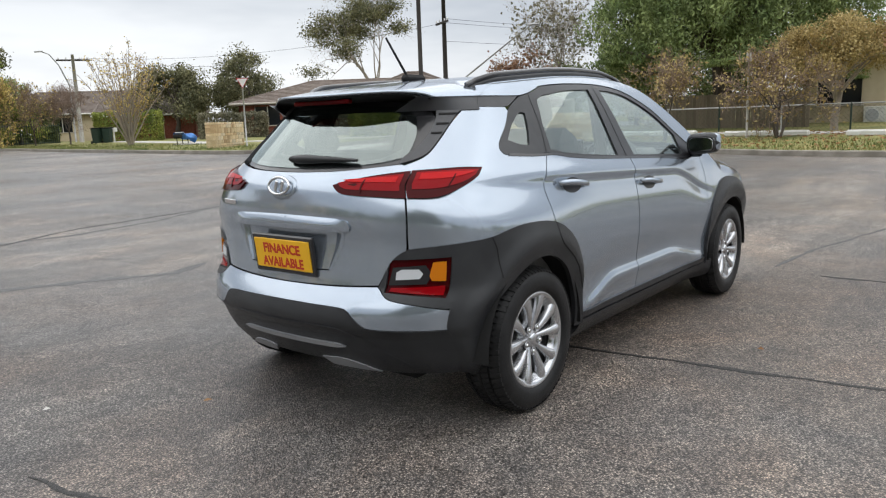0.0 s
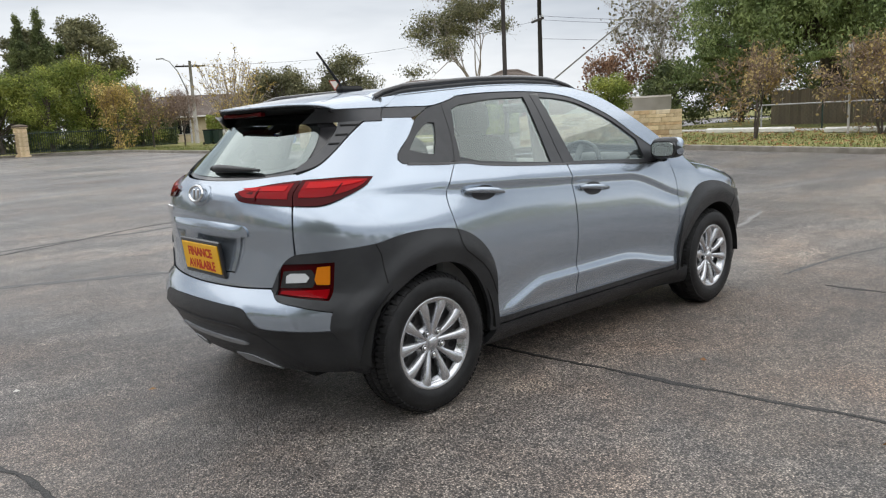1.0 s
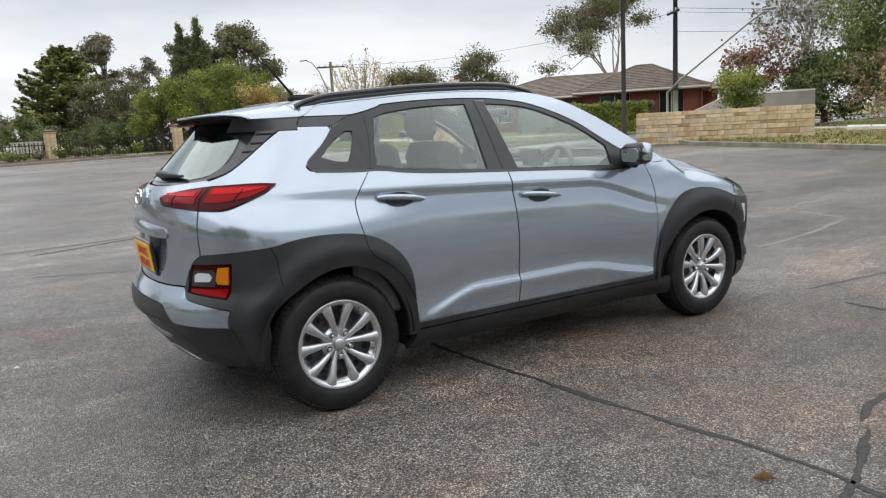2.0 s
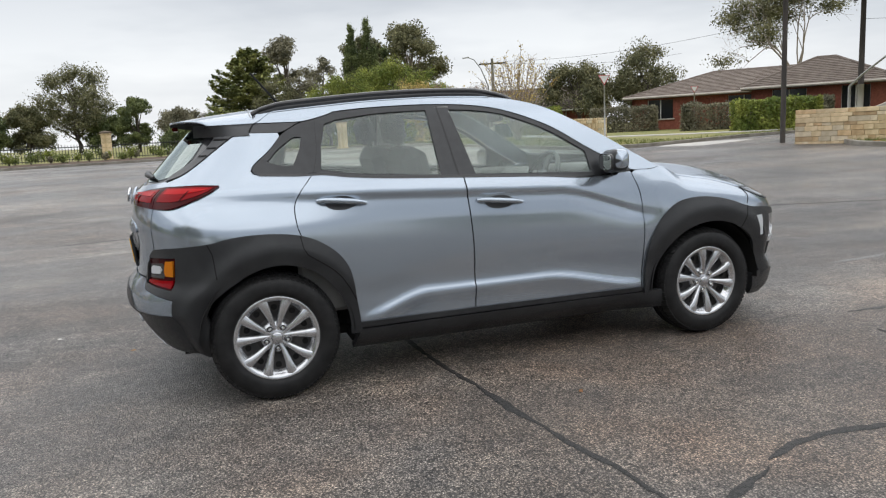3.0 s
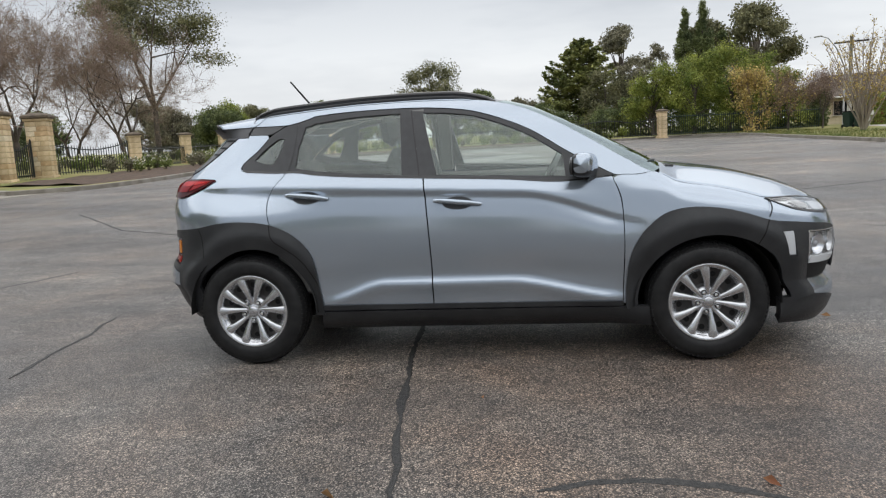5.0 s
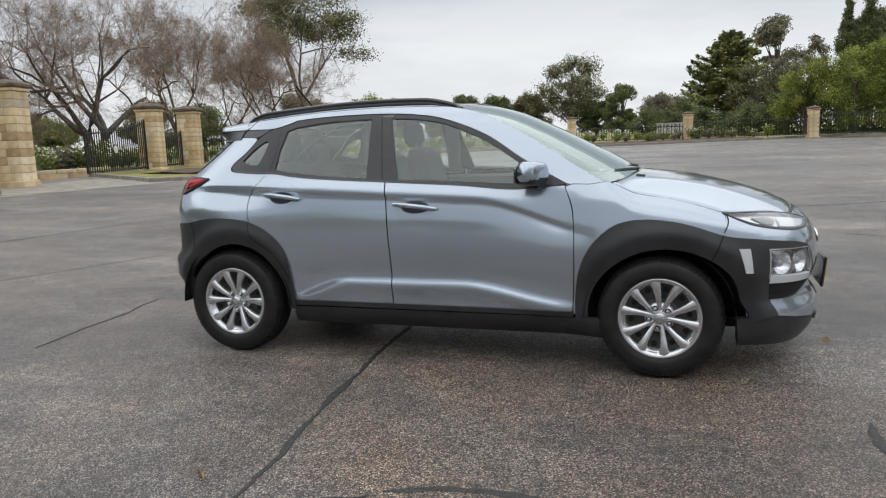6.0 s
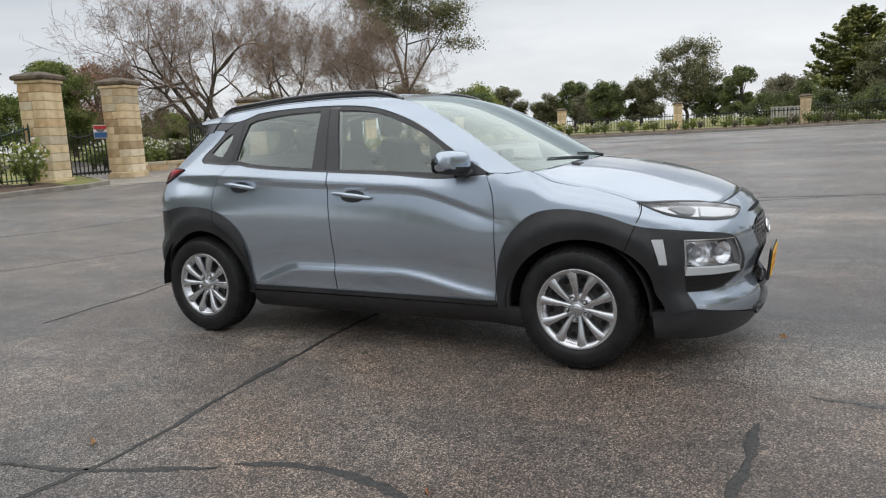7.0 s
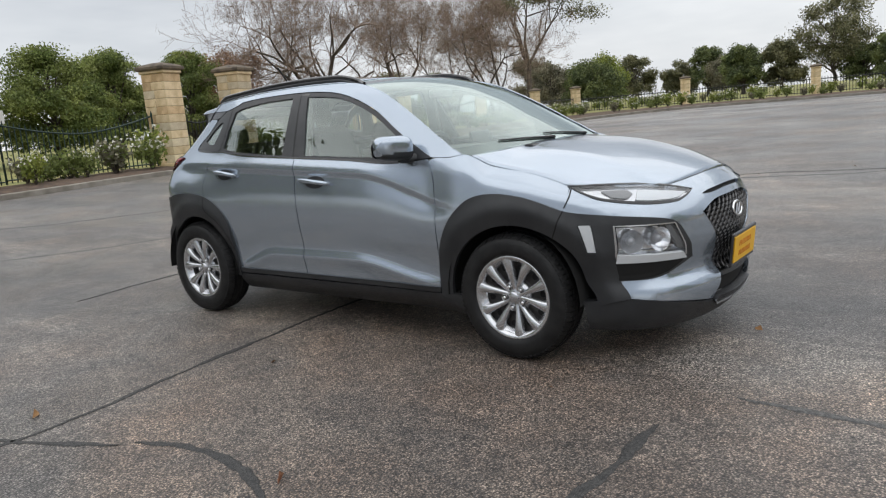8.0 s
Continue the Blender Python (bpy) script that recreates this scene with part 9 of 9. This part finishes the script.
seam("tar_seam", [(-3.5, 3.5), (-4.6, 5.2), (-6.2, 6.0), (-8.5, 8.4)], 0.05, 7, "dark tar-filled crack in the asphalt")
seam("tar_seam", [(-2.2, 6.2), (0.5, 7.3), (3.5, 7.6), (7.5, 9.3)], 0.06, 8, "dark tar-filled crack in the asphalt")


WORN = material("pale_worn_seal", (0.09, 0.088, 0.085), 0.5, color2=(0.26, 0.252, 0.242), scale=70, detail=4, bump=0.6, bump_scale=140, fine=0.3, fine_scale=60)
SEAL = material("dark_fresh_seal", (0.035, 0.035, 0.035), 0.55, color2=(0.12, 0.118, 0.115), scale=70, detail=4, bump=0.6, bump_scale=140, fine=0.3, fine_scale=60)
for k, (line, wide, mat, what) in enumerate((([(9.6, 1.2), (8.3, 1.5), (7.4, 1.86), (6.45, 1.9)], 0.10, WORN, "pale worn edge of an asphalt overlay"),
                                             ([(6.45, 1.9), (6.1, 1.3), (6.0, 0.86), (4.9, 0.56), (3.6, 0.38)], 0.08, WORN, "pale worn edge of an asphalt overlay"),
                                             ([(2.4, -0.9), (3.4, -1.0), (5.2, -1.4), (8.0, -2.4)], 0.05, SEAL, "dark edge of an asphalt overlay"),
                                             ([(-3.4, 6.4), (-0.5, 6.95), (0.24, 6.88), (1.48, 7.03), (3.0, 7.6)], 0.09, SEAL, "dark edge of an asphalt overlay"),
                                             ([(-2.3, 4.6), (-1.34, 4.15), (-0.87, 3.9), (-0.35, 3.56), (0.1, 3.78)], 0.16, SEAL, "dark edge of an asphalt overlay"),
                                             ([(1.0, 16.4), (3.4, 16.8), (6.2, 17.2), (9.0, 17.1)], 0.30, WORN, "pale worn strip of asphalt"),
                                             ([(-2.5, 13.2), (-0.6, 12.3), (1.3, 13.6), (4.5, 14.6)], 0.22, WORN, "pale worn strip of asphalt"),
                                             ([(-8.4, -1.0), (-6.0, -0.35), (-5.5, 0.42), (-5.2, 1.23), (-4.7, 2.6)], 0.06, SEAL, "dark edge of an asphalt overlay"),
                                             ([(-10.5, -0.5), (-8.6, 1.4), (-7.9, 2.8), (-7.4, 5.2)], 0.12, SEAL, "dark edge of an asphalt overlay"),
                                             ([(-11.8, 0.2), (-10.2, 2.2), (-9.2, 4.6)], 0.16, WORN, "pale worn strip of asphalt"))):
    seam("overlay_edge", line, wide, 20 + k, what, 0.06, mat)


def scatter_litter():
    rng = np.random.default_rng(31)

    def flakes(P, size):
        v, f = leaf_mesh(P, size, rng, flat=1.0, long=1.4)
        v[:, 2] = np.maximum(v[:, 2], np.repeat(P[:, 2], 4) + 0.001)
        return big_mesh("fallen_leaves", v, f)
    n = 2600
    P = np.stack([14.6 + rng.random(n) * 9.5 + 0 * rng.random(n), -6 + rng.random(n) * 17, np.zeros(n)], 1)
    P = P[~inside(P[:, 0], P[:, 1], YARD)]
    P[:, 2] = rise(P[:, 0], P[:, 1]) + 0.125
    tagged(put("fallen_leaves", flakes(P, 0.07), LITTER), "brown fallen leaves over the grass verge", "leaves", kind="stuff")
    n = 420
    P = np.stack([rng.normal(size=n) * 6, rng.normal(size=n) * 6, np.zeros(n)], 1)
    P = P[(np.abs(P[:, 0]) > 2.3) | (np.abs(P[:, 1]) > 1.0)]
    P[:, 2] = rise(P[:, 0], P[:, 1]) + 0.004
    tagged(put("fallen_leaves", flakes(P[::6], 0.022), LITTER), "a few small leaves and grit specks on the asphalt", "leaves", kind="stuff")
    for x, y in ((-0.40, -2.492), (2.24, 0.05), (-2.09, 0.50), (1.2, -2.34)):
        tagged(put("fallen_leaf", flakes(np.array([[x, y, 0.006]]), 0.05), LITTER), "single red-brown leaf on the wet asphalt", "leaf")
    tagged(put("paper_scrap", flakes(np.array([[-2.60, 1.06, 0.006]]), 0.030), WHITE_PAINT), "small white scrap of paper on the asphalt", "litter")
    # tufts of grass along the verge edges
    n = 26000
    a = rng.random(n)
    edge = np.array(bordered(YARD, 0.3))
    edge = edge[(np.abs(edge[:, 0]) < 26) & (edge[:, 1] > -8) & (edge[:, 1] < 46) & (edge[:, 0] > 9)]
    q = edge[rng.integers(0, len(edge), n)] + np.stack([0.15 + rng.random(n) ** 1.5 * 5.0, rng.normal(size=n) * 0.8], 1)
    q = q[~inside(q[:, 0], q[:, 1], YARD)]
    n = len(q)
    z = rise(q[:, 0], q[:, 1]) + 0.09
    h = 0.05 + 0.07 * rng.random(n)
    d = rng.normal(size=(n, 2)) * 0.03
    w = rng.normal(size=(n, 2))
    w = w / np.linalg.norm(w, axis=1, keepdims=True) * 0.010
    v = np.stack([np.column_stack([q - w, z]), np.column_stack([q + w, z]), np.column_stack([q + d, z + h])], 1).reshape(-1, 3)
    f = np.arange(n * 3).reshape(-1, 3)
    tagged(put("grass_blades", big_mesh("grass_blades", v, f), GRASS_BLADE), "short winter grass on the verge", "grass", kind="stuff")


GRASS_BLADE = leaf_material("grass_blade", (0.07, 0.11, 0.022), (0.17, 0.17, 0.05))
scatter_litter()
